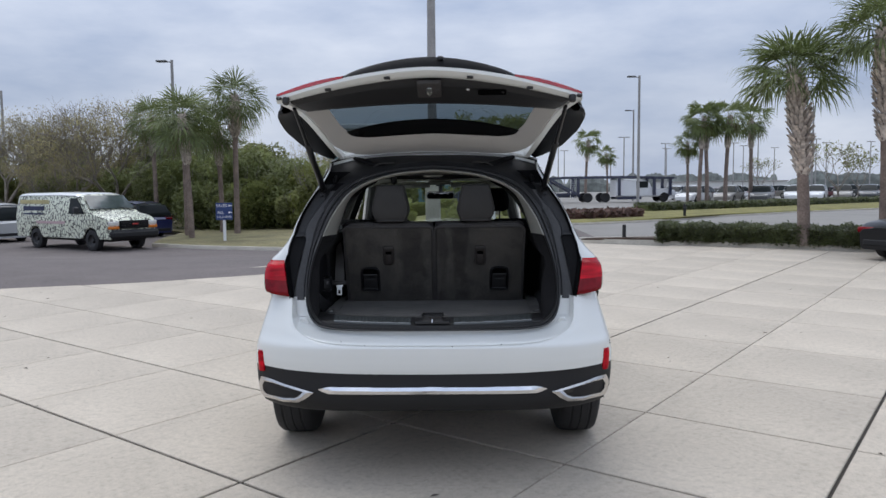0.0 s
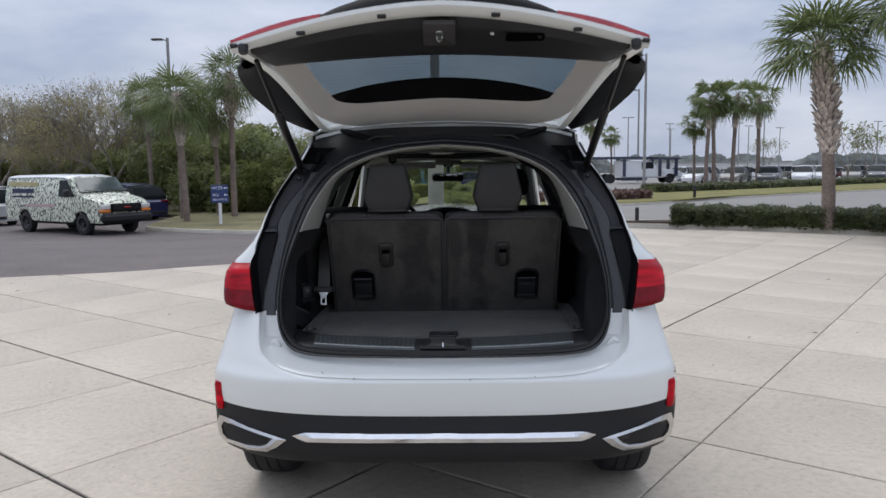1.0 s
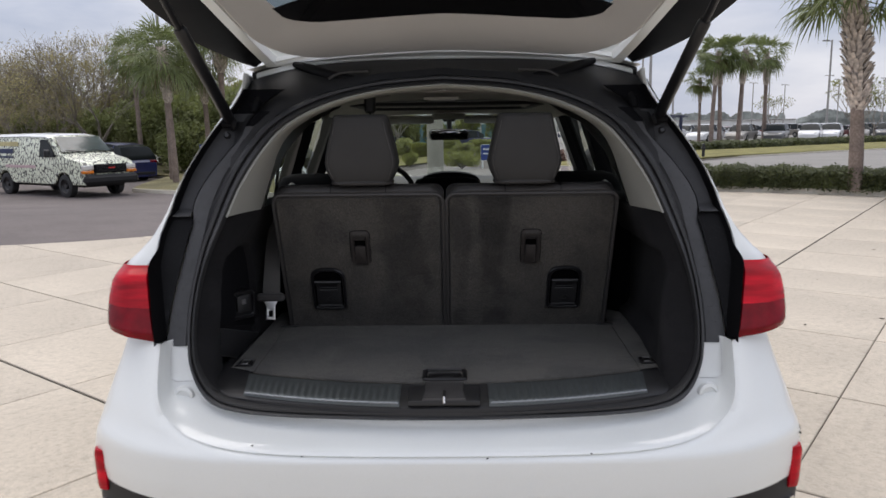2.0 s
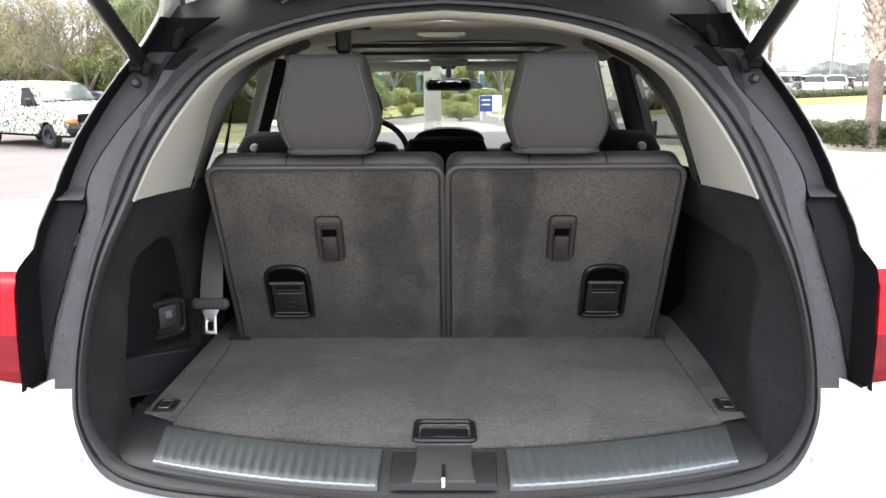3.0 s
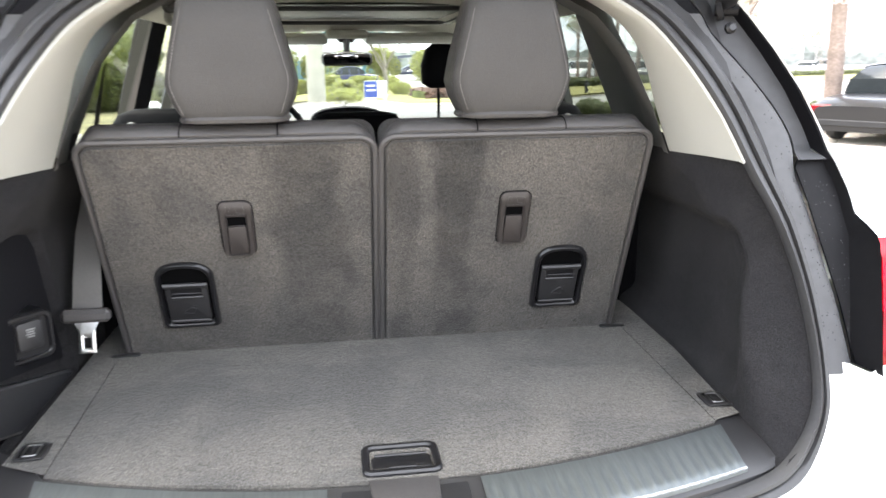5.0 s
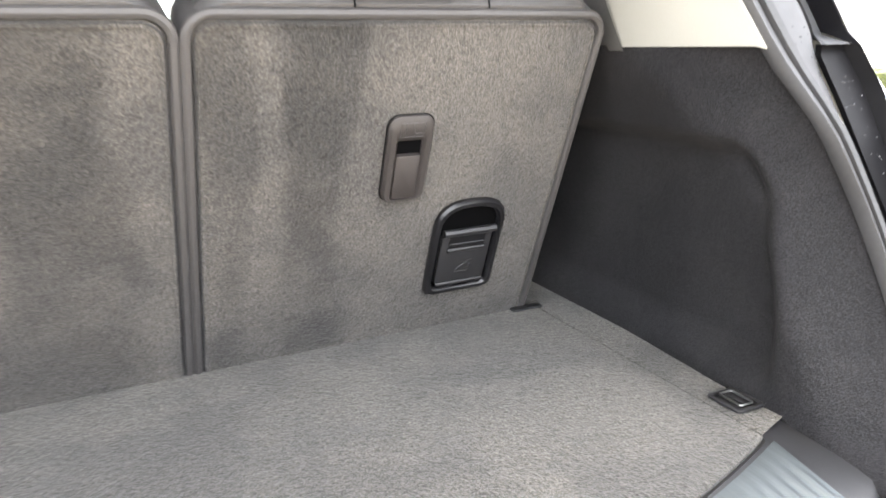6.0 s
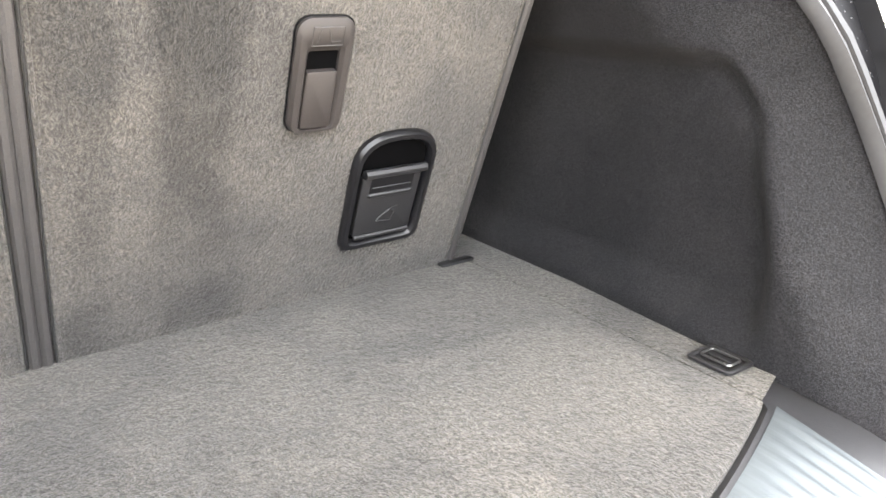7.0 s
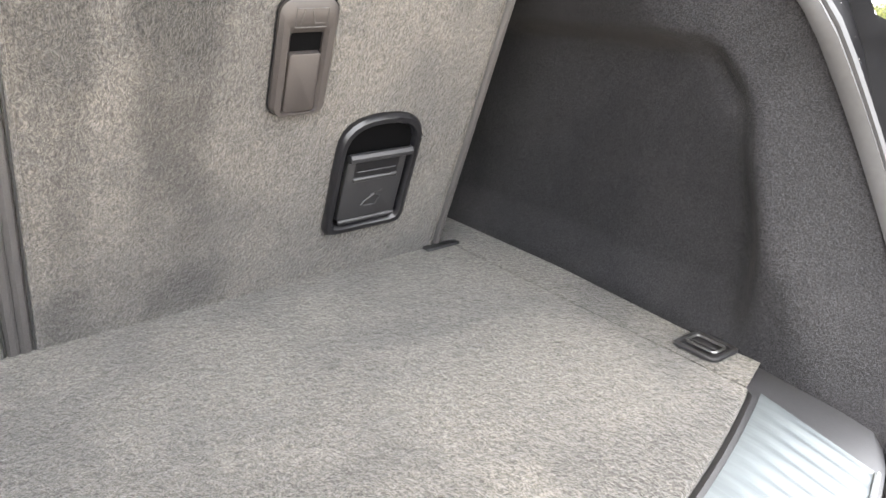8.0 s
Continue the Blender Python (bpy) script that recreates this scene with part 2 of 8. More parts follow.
M_VINYL = material("dark_grained_vinyl", (0.043, 0.0405, 0.040), rough=0.46, vary=0.08, grain=420, bump=0.3, bump_scale=700)
M_BROWNP = material("brown_grey_grained_plastic", (0.02194, 0.01843, 0.01755), rough=0.50, vary=0.2, grain=900, bump=0.10, bump_scale=1400)
M_PRINT = material("dim_grey_print", (0.16, 0.16, 0.16), rough=0.6, vary=0.05)
M_THREAD = material("light_grey_stitching", (0.15, 0.143, 0.136), rough=0.8, vary=0.2, grain=400)
M_SEATDARK = material("black_seat_leather", (0.0045, 0.0045, 0.0055), rough=0.7, vary=0.12, grain=300, bump=0.15, spec=0.04)
M_STEEL = material("zinc_plated_steel", (0.62, 0.62, 0.60), rough=0.28, metal=1.0, vary=0.1, grain=120)
M_WEB = material("grey_belt_webbing", (0.0858, 0.0819, 0.078), rough=0.75, vary=0.12, grain=600, stretch=(1, 1, 0.2))
M_RED = material("red_lamp_lens", (0.42, 0.002, 0.011), rough=0.12, vary=0.30, grain=22, stain=10, coat=0.13, spec=0.15, stretch=(0.4, 1, 3))
M_REDGLOSS = material("glossy_red_lamp_strip", (0.40, 0.02, 0.03), rough=0.12, vary=0.2, grain=22, coat=1.0, spec=0.6)
M_REDDARK = material("dark_red_lamp_lens", (0.17, 0.001, 0.006), rough=0.12, vary=0.25, grain=30, coat=0.13, spec=0.15)
M_DASH = material("dark_dashboard", (0.0234, 0.0234, 0.02496), rough=0.6, vary=0.08, grain=300)
M_MIRROR = material("mirror_glass", (0.62, 0.64, 0.66), rough=0.02, metal=1.0, vary=0.0)
M_GLASS = glass("clear_windscreen", (0.74, 0.82, 0.76))
M_PRIVACY = glass("privacy_glass", (0.27, 0.30, 0.27))
M_GATEGLASS = glass("tailgate_privacy_glass", (0.20, 0.24, 0.25))
M_DROP = material("water_drop", (0.035, 0.036, 0.039), rough=0.12, vary=0.0, spec=0.4)
M_FRIT = material("black_glass_border", (0.008, 0.008, 0.009), rough=0.12, vary=0.1)
M_BINWALL = material("charcoal_moulded_bin", (0.0185, 0.0185, 0.0205), rough=0.5, vary=0.1, grain=400, bump=0.1)
M_POCKET = material("matt_black_side_panel", (0.0105, 0.0105, 0.0120), rough=0.8, vary=0.1, grain=300, spec=0.05)
# near-black that paints the shade of recesses too shallow to darken
M_HOLESHADE = material("recess_shade_black", (0.0022, 0.0022, 0.0024), rough=0.9, vary=0.1, spec=0.02)
M_LABEL = material("pale_grey_print", (0.55, 0.55, 0.55), rough=0.6, vary=0.05)


# ---- mesh building ----
class Form:
    """Vertices and faces of one mesh."""

    def __init__(self):
        self.v, self.f = [], []

    def add(self, verts, faces):
        k = len(self.v)
        self.v += [tuple(p) for p in verts]
        self.f += [tuple(i + k for i in q) for q in faces]
        return self

    def box(self, c, s, r=0.0, m=None):
        """A box with chamfered edges: centre, size, chamfer."""
        hx, hy, hz = s[0] / 2, s[1] / 2, s[2] / 2
        r = min(r, hx * 0.98, hy * 0.98, hz * 0.98)
        if r <= 0:
            vs = [Vector((x * hx, y * hy, z * hz)) for x in (-1, 1) for y in (-1, 1) for z in (-1, 1)]
            fs = [(0, 1, 3, 2), (4, 6, 7, 5), (0, 4, 5, 1), (2, 3, 7, 6), (0, 2, 6, 4), (1, 5, 7, 3)]
        else:
            vs, ix = [], {}
            for sx in (-1, 1):
                for sy in (-1, 1):
                    for sz in (-1, 1):
                        for ax in range(3):
                            p = [sx * (hx - r), sy * (hy - r), sz * (hz - r)]
                            p[ax] = (sx, sy, sz)[ax] * (hx, hy, hz)[ax]
                            ix[sx, sy, sz, ax] = len(vs)
                            vs.append(Vector(p))
            fs = []
            for a in (-1, 1):
                q = [(a, -1, -1), (a, 1, -1), (a, 1, 1), (a, -1, 1)]
                fs.append(tuple(ix[(*k, 0)] for k in (q if a > 0 else q[::-1])))
                q = [(1, a, -1), (-1, a, -1), (-1, a, 1), (1, a, 1)]
                fs.append(tuple(ix[(*k, 1)] for k in (q if a > 0 else q[::-1])))
                q = [(-1, -1, a), (1, -1, a), (1, 1, a), (-1, 1, a)]
                fs.append(tuple(ix[(*k, 2)] for k in (q if a > 0 else q[::-1])))
            for a in (-1, 1):
                for b in (-1, 1):
                    fs.append((ix[a, b, -1, 0], ix[a, b, 1, 0], ix[a, b, 1, 1], ix[a, b, -1, 1]))
                    fs.append((ix[a, -1, b, 0], ix[a, 1, b, 0], ix[a, 1, b, 2], ix[a, -1, b, 2]))
                    fs.append((ix[-1, a, b, 1], ix[1, a, b, 1], ix[1, a, b, 2], ix[-1, a, b, 2]))
            for sx in (-1, 1):
                for sy in (-1, 1):
                    for sz in (-1, 1):
                        fs.append(tuple(ix[sx, sy, sz, k] for k in range(3)))
        vs = [p + Vector(c) for p in vs]
        if m is not None:
            vs = [m @ p for p in vs]
        return self.add(vs, fs)

    def loft(self, rows, close=False, cap=False):
        """Quads between rows of equal length; close joins each row's ends; cap fills the first and last row."""
        k = len(rows[0])
        vs = [p for r in rows for p in r]
        fs = []
        for i in range(len(rows) - 1):
            for j in range(k if close else k - 1):
                a, b = i * k + j, i * k + (j + 1) % k
                fs.append((a, b, b + k, a + k))
        if cap:
            fs.append(tuple(range(k))[::-1])
            fs.append(tuple(range((len(rows) - 1) * k, len(rows) * k)))
        return self.add(vs, fs)

    def tube(self, pts, r, n=8, cap=True):
        """A round bar along points; r is one radius or one for each point."""
        pts = [Vector(p) for p in pts]
        rs = r if isinstance(r, (list, tuple)) else [r] * len(pts)
        rows, side = [], None
        for i, p in enumerate(pts):
            d = (pts[min(i + 1, len(pts) - 1)] - pts[max(i - 1, 0)]).normalized()
            if side is None:
                side = d.orthogonal().normalized()
            side = (side - d * side.dot(d)).normalized()
            up = d.cross(side)
            rows.append([p + rs[i] * (math.cos(2 * math.pi * k / n) * side + math.sin(2 * math.pi * k / n) * up) for k in range(n)])
        return self.loft(rows, close=True, cap=cap)

    def ring(self, pts, r, n=6):
        """A closed round bar through points."""
        pts = [Vector(p) for p in pts]
        k = len(pts)
        rows, side = [], None
        for i in range(k + 1):
            d = (pts[(i + 1) % k] - pts[(i - 1) % k]).normalized()
            if side is None:
                side = d.orthogonal().normalized()
            side = (side - d * side.dot(d)).normalized()
            up = d.cross(side)
            rows.append([pts[i % k] + r * (math.cos(2 * math.pi * j / n) * side + math.sin(2 * math.pi * j / n) * up) for j in range(n)])
        return self.loft(rows, close=True)

    def plaque(self, outline, m, t, b=0.0, inset=None):
        """A plate of thickness t along m's z, from a 2D outline, with an edge rounded by b."""
        c = Vector((sum(p[0] for p in outline) / len(outline), sum(p[1] for p in outline) / len(outline)))

        def shrink(d):
            out = []
            k = len(outline)
            for i in range(k):
                a, o, e = Vector(outline[i - 1]), Vector(outline[i]), Vector(outline[(i + 1) % k])
                n1 = Vector(((o - a).y, -(o - a).x))
                n2 = Vector(((e - o).y, -(e - o).x))
                nn = n1.normalized() + n2.normalized()
                if nn.length < 1e-6:
                    nn = o - c
                nn.normalize()
                if nn.dot(o - c) < 0 and n1.length > 0:
                    pass
                out.append(o - nn * d * self.turn(outline))
            return out

        rows = [[m @ Vector((p[0], p[1], 0)) for p in outline]]
        if b > 0:
            rows.append([m @ Vector((p[0], p[1], t - b)) for p in outline])
            rows.append([m @ Vector((p[0], p[1], t - b * 0.3)) for p in shrink(b * 0.3)])
            rows.append([m @ Vector((p[0], p[1], t)) for p in shrink(b)])
        else:
            rows.append([m @ Vector((p[0], p[1], t)) for p in outline])
        return self.loft(rows, close=True, cap=True)

    @staticmethod
    def turn(outline):
        a = sum(outline[i - 1][0] * outline[i][1] - outline[i][0] * outline[i - 1][1] for i in range(len(outline)))
        return 1 if a > 0 else -1

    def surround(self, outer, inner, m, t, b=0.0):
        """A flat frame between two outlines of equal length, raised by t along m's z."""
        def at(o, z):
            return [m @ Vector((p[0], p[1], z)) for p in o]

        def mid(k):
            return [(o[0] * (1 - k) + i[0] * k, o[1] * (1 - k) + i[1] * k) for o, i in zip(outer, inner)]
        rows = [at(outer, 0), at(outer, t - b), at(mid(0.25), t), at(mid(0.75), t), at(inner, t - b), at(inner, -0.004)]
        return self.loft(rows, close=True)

    def lathe(self, profile, m, n=24):
        """Turns (radius, height) points round m's z."""
        rows = [[m @ Vector((r * math.cos(2 * math.pi * k / n), r * math.sin(2 * math.pi * k / n), h)) for k in range(n)] for r, h in profile]
        return self.loft(rows, close=True)

    def mesh(self, name, mat, smooth=35):
        me = bpy.data.meshes.new(name)
        me.from_pydata(self.v, [], self.f)
        me.materials.append(mat)
        bm = bmesh.new()
        bm.from_mesh(me)
        bmesh.ops.recalc_face_normals(bm, faces=bm.faces)
        bm.to_mesh(me)
        bm.free()
        if smooth:
            me.polygons.foreach_set("use_smooth", [True] * len(me.polygons))
            me.set_sharp_from_angle(angle=radians(smooth))
        me.update()
        return me


def part(name, form, mat, parent, label="", smooth=35):
    ob = new(name, form.mesh(name, mat, smooth))
    ob.parent = parent
    if label:
        tagged(ob, label)
    return ob


def thing(name, label, category, m=None, group="", kind=""):
    ob = new(name)
    ob.empty_display_size = 0.2
    if m is not None:
        ob.matrix_world = m
    return tagged(ob, label, category, group, kind)


def solid(name, form, mat, label, category, m=None, group="", kind="", smooth=35):
    ob = new(name, form.mesh(name, mat, smooth))
    if m is not None:
        ob.matrix_world = m
    return tagged(ob, label, category, group, kind)


def rrect(w, h, r, n=4, cx=0.0, cy=0.0):
    """A rounded rectangle's outline."""
    out = []
    for k, (sx, sy) in enumerate(((1, 1), (-1, 1), (-1, -1), (1, -1))):
        for i in range(n + 1):
            a = math.pi / 2 * (k + i / n)
            out.append((cx + sx * (w / 2 - r) + r * math.cos(a), cy + sy * (h / 2 - r) + r * math.sin(a)))
    return out


def lerp(table, x):
    """Linear steps through (x, value) pairs."""
    if x <= table[0][0]:
        return table[0][1]
    for (a, p), (b, q) in zip(table, table[1:]):
        if x <= b:
            return p + (q - p) * (x - a) / (b - a)
    return table[-1][1]


def smooth01(x):
    x = max(0.0, min(1.0, x))
    return x * x * (3 - 2 * x)


def spline(pts, n):
    """n points along a smooth curve through pts."""
    pts = [Vector(p) for p in pts]
    out, k = [], len(pts)
    for i in range(n):
        s = i / (n - 1) * (k - 1)
        j = min(int(s), k - 2)
        u = s - j
        p0, p1, p2, p3 = pts[max(j - 1, 0)], pts[j], pts[j + 1], pts[min(j + 2, k - 1)]
        out.append(0.5 * ((2 * p1) + (p2 - p0) * u + (2 * p0 - 5 * p1 + 4 * p2 - p3) * u * u + (3 * p1 - p0 - 3 * p2 + p3) * u ** 3))
    return out


# ---- the open car ----
suv = thing("suv", "white seven-seat SUV with its tailgate raised, parked on concrete", "car")


def yh(x, z):
    """The slanted plane of the tailgate opening, bowed out towards the sill's middle."""
    bow = 0.10 * (1 - min(1, (x / 0.67) ** 2)) * smooth01((1.15 - z) / 0.3)
    return 0.25 + 0.49 * (z - 0.933) - bow


def seal_y(x, z):
    """The seal's lip stands proud of the jamb beside the load bay."""
    return yh(x, z) - 0.022 * smooth01((1.25 - z) / 0.10) * smooth01((z - 0.82) / 0.1)


SEAL_OUT = [(0.0, 0.79), (0.2, 0.789), (0.40, 0.787), (0.51, 0.789), (0.58, 0.80), (0.625, 0.83), (0.650, 0.88), (0.664, 0.95),
            (0.668, 1.02), (0.663, 1.10), (0.641, 1.242), (0.603, 1.362), (0.549, 1.455), (0.475, 1.527), (0.35, 1.585), (0.189, 1.62), (0.0, 1.634)]
SEAL_IN = [(0.0, 0.812), (0.2, 0.811), (0.38, 0.809), (0.48, 0.811), (0.555, 0.822), (0.60, 0.85), (0.628, 0.895), (0.642, 0.955),
           (0.645, 1.02), (0.638, 1.10), (0.613, 1.20), (0.570, 1.325), (0.516, 1.42), (0.450, 1.495), (0.335, 1.555), (0.185, 1.592), (0.0, 1.608)]


def seal_x(z):
    """Half width of the opening at a height."""
    return lerp([(b, a) for a, b in SEAL_OUT[3:]], z)


def seal_in_x(z):
    return lerp([(b, a) for a, b in SEAL_IN[3:]], z)


def both(name, make, mat, parent, label="", smooth=35):
    """The same part on both sides of the car; make(side) returns a Form."""
    return [part(name, make(s), mat, parent, label, smooth) for s in (-1, 1)]


# rear bumper: one white skin from the lamps round the corners to the sill, dark lower cladding
FACE = [(0.36, 0.16), (0.385, 0.07), (0.40, 0.045), (0.43, 0.02), (0.47, 0.008), (0.52, 0.012), (0.585, 0.016), (0.60, 0.010), (0.64, 0.003), (0.69, -0.002), (0.718, -0.003), (0.728, 0.001), (0.740, 0.011), (0.76, 0.024),
        (0.80, 0.043), (0.85, 0.069), (0.90, 0.095), (0.96, 0.128), (1.02, 0.16)]
BD = FACE
BW = [(0.36, 0.90), (0.40, 0.925), (0.47, 0.945), (0.55, 0.953), (0.64, 0.953), (0.70, 0.945), (0.79, 0.926), (0.876, 0.904), (0.96, 0.886), (1.02, 0.88)]
LOW_EDGE = [(0, 0.585), (0.4, 0.589), (0.6, 0.594), (0.74, 0.598), (0.9, 0.602), (1.4, 0.603)]


def skin(p, z, out=0.0):
    """The bumper's outer surface: p runs from 0 in the middle to 1 at the corner and 1.4 on the side."""
    w, d = lerp(BW, z), lerp(FACE, z)
    x = (w - 0.035) * min(p, 1)
    y = d + 0.245 * (x / w) ** 5
    if p > 1:
        ex = [(1, 0.0), (1.1, 0.016), (1.2, 0.027), (1.3, 0.035), (1.4, 0.042)]
        ey = [(1, y), (1.1, y + 0.045), (1.2, y + 0.10), (1.3, y + 0.18), (1.4, 0.64)]
        x, y = x + lerp(ex, p), lerp(ey, p)
    return x, y - out, z


CREASE = [(0, 0.728), (0.2, 0.729), (0.40, 0.733), (0.52, 0.741), (0.60, 0.756), (0.655, 0.778), (0.695, 0.805), (0.715, 0.84), (0.722, 0.88), (0.7255, 0.914), (0.729, 0.943)]
RIM = [(0, 0.787), (0.2, 0.786), (0.36, 0.784), (0.47, 0.785), (0.55, 0.792), (0.595, 0.805), (0.632, 0.835), (0.648, 0.875), (0.658, 0.905), (0.663, 0.926), (0.665, 0.940)]
HEM = [(0, 0.585), (0.2, 0.586), (0.42, 0.589), (0.58, 0.5935), (0.76, 0.5985), (0.98, 0.6025), (1.4, 0.603), (1.4, 0.75), (1.4, 0.86), (1.4, 0.95), (1.4, 1.000)]


def bumper_skin():
    """Columns fan from the opening's rim over the ledge and its crease to the hem."""
    n = 90
    cr = spline([(x, 0, z) for x, z in CREASE], n)
    rm = spline([(x, 0, z) for x, z in RIM], n)
    hm = spline([(x, 0, z) for x, z in HEM], n)
    cols = []
    for c, r, h in zip(cr, rm, hm):
        wc = lerp(BW, c.z) - 0.035
        pc = c.x / wc
        cy = skin(pc, c.z)[1]
        ry = yh(r.x, r.z) + 0.014
        side = smooth01((c.z - 0.75) / 0.1)
        col = []
        for u, k, zu in ((0, 0, 0), (0.10, 0.04 - 0.04 * side, 0.27), (0.20, 0.13 - 0.13 * side, 0.36), (0.5, 0.46 - 0.44 * side, 0.53), (0.74, 0.75 - 0.68 * side, 0.68), (0.86, 0.88 - 0.68 * side, 0.77), (0.94, 0.955 - 0.32 * side, 0.86), (0.98, 0.985 - 0.05 * side, 0.94)):
            x, z = r.x + (c.x - r.x) * u, r.z + (c.z - r.z) * (zu + (u - zu) * side)
            ya = ry + (yh(0.67, z) + 0.010 - ry) * u * side
            col.append((x, ya + (cy - ya) * k + 0.0, z))
        m = 18
        for i in range(m + 1):
            u = i / m
            u = 0.5 * u * u + 0.5 * u
            p, z = pc + (h.x - pc) * u, c.z + (h.z - c.z) * u
            x, y, z = skin(p, z)
            lip = 0.006 * math.exp(-(u / 0.03) ** 2)
            col.append((x, y + lip, z))
        x, y, z = col[-1]
        col.append((x, y + 0.02 if abs(h.x) < 1.3 else y, z + 0.002))
        cols.append(col)
    cols = [[(-x, y, z) for x, y, z in c] for c in cols[:0:-1]] + cols
    return Form().loft(cols)


bumper = part("rear_bumper", bumper_skin(), M_WHITE, suv, "white painted rear bumper that rises to the lamps", smooth=60)


def cladding_form():
    rows = []
    ps = [1.4 * i / 44 for i in range(45)]
    for z in (0.36, 0.385, 0.40, 0.415, 0.43, 0.47, 0.50, 0.53, 0.555, 1, 2):
        half = []
        for p in ps:
            top = lerp(LOW_EDGE, p)
            if z <= 0.555:
                half.append(skin(p, z, 0.0))
            elif z == 1:
                half.append(skin(p, top + 0.001, -0.002))
            else:
                x, y, _ = skin(p, top, 0.0)
                half.append((x * 0.99, y + 0.02, top + 0.004))
        rows.append([(-x, y, z_) for x, y, z_ in half[:0:-1]] + half)
    return Form().loft(rows)


cladding = part("bumper_cladding", cladding_form(), M_CLAD, suv, "black plastic lower bumper cladding", smooth=50)


def chips():
    f = Form()
    for p, z, l_ in ((1.02, 0.706, 0.016), (1.05, 0.690, 0.010), (1.0, 0.698, 0.006)):
        q = [Vector(skin(p + 0.04 * k, z + 0.4 * l_ * k, 0.001)) for k in (0, 0.5, 1)]
        f.tube(q, [0.0008, 0.0024, 0.0008], 5)
    for x, z in ((0.34, 0.735), (0.10, 0.728), (-0.45, 0.752), (-0.33, 0.733)):
        c = Vector(skin(abs(x) / 0.905, z, 0.0005))
        f.box((x, c.y, z), (0.006, 0.002, 0.003), 0.0008)
    return f


tagged(part("paint_chips", chips(), M_FIN, bumper), "small dark paint chips", kind="stuff")


def chrome_strip():
    f = Form()
    rows = []
    for i in range(41):
        x = -0.572 + 1.144 * i / 40
        e = min(1, (0.572 - abs(x)) / 0.05)
        y = 0.004 + 0.245 * (abs(x) / 0.92) ** 5
        zt, zb = 0.504 + 0.016 * e + 0.006, 0.508 - 0.017 * e
        if 0.30 > abs(x) > 0.05:
            zt -= 0.002
        zm = (zt + zb) / 2
        rows.append([(x, y + 0.012, zt + 0.002), (x, y - 0.006, zt), (x, y - 0.014 * e, zm), (x, y - 0.010 * e, zb), (x, y + 0.012, zb - 0.002)])
    return f.loft(rows)


part("chrome_strip", chrome_strip(), M_CHROME, cladding, "bright chrome bumper trim strip")


EXHAUST_OUT = [(0.592, 0.494), (0.66, 0.510), (0.75, 0.526), (0.83, 0.541), (0.893, 0.541), (0.912, 0.50), (0.906, 0.45), (0.885, 0.424), (0.76, 0.427), (0.676, 0.436), (0.632, 0.462)]
EXHAUST_IN = [(0.650, 0.493), (0.70, 0.501), (0.76, 0.511), (0.82, 0.519), (0.872, 0.519), (0.886, 0.495), (0.881, 0.466), (0.862, 0.449), (0.76, 0.450), (0.700, 0.456), (0.672, 0.470)]


def exhaust_finisher(s):
    """A bright wedge-shaped surround set into the corner of the cladding."""
    def place(p, out):
        x = p[0]
        return (s * x, lerp(BD, p[1]) - out + 0.245 * (x / lerp(BW, p[1])) ** 5, p[1])
    mid = [(a[0] * 0.35 + b[0] * 0.65, a[1] * 0.35 + b[1] * 0.65) for a, b in zip(EXHAUST_OUT, EXHAUST_IN)]
    return Form().loft([[place(p, -0.02) for p in EXHAUST_OUT], [place(p, 0.012) for p in EXHAUST_OUT], [place(p, 0.017) for p in mid], [place(p, 0.010) for p in EXHAUST_IN], [place(p, -0.05) for p in EXHAUST_IN]], close=True)


both("exhaust_surround", exhaust_finisher, M_SATIN, cladding, "satin silver exhaust surround", 25)


def exhaust_hole(s):
    f = Form()
    inner = EXHAUST_IN
    row = [(s * x, lerp(BD, z) - 0.003 + 0.245 * (x / lerp(BW, z)) ** 5, z) for x, z in inner]
    back = [(x_ * 0.985, y + 0.02, z) for (x, z), (x_, y, _) in zip(inner, row)]
    return f.loft([row, back], close=True, cap=True)


both("exhaust_opening", exhaust_hole, M_GLOSSB, cladding, "dark recessed exhaust opening")


def reflector(s):
    """A red bar let into the bumper's corner."""
    f = Form()
    rows = []
    for i in range(9):
        z = 0.570 + 0.108 * i / 8
        e = 0.004 * (1 if i in (0, 8) else 0)
        x0 = 0.866 + 0.004 * i / 8
        row = [(x0 - 0.001 + e, 0.20), (x0 + e, 0.168 + e), (x0 + 0.005, 0.161 + e), (x0 + 0.018, 0.163 + e), (x0 + 0.031, 0.169 + e), (x0 + 0.039 - e, 0.181 + e), (x0 + 0.043 - e, 0.21), (x0 + 0.036 - e, 0.28)]
        rows.append([(s * x, y, z) for x, y in row])
    f.loft(rows, cap=False)
    k = len(rows[0])
    f.f += [tuple(range(k)), tuple(range(8 * k, 9 * k))[::-1]]
    return f


both("reflector", reflector, M_RED, bumper, "red plastic bumper reflector")


# jamb plugs and the panel joint beside the opening
def plug(s):
    f = Form()
    c = Vector((s * 0.664, yh(0.668, 0.818) - 0.004, 0.818))
    m = look(c, c + Vector((0, 1, 0.1)))
    return f.lathe([(0.026, 0.0), (0.024, 0.010), (0.017, 0.013), (0.015, 0.009), (0.0, 0.009)], m, 20)


both("jamb_plug", plug, M_WHITE, bumper, "white rubber bump stop")


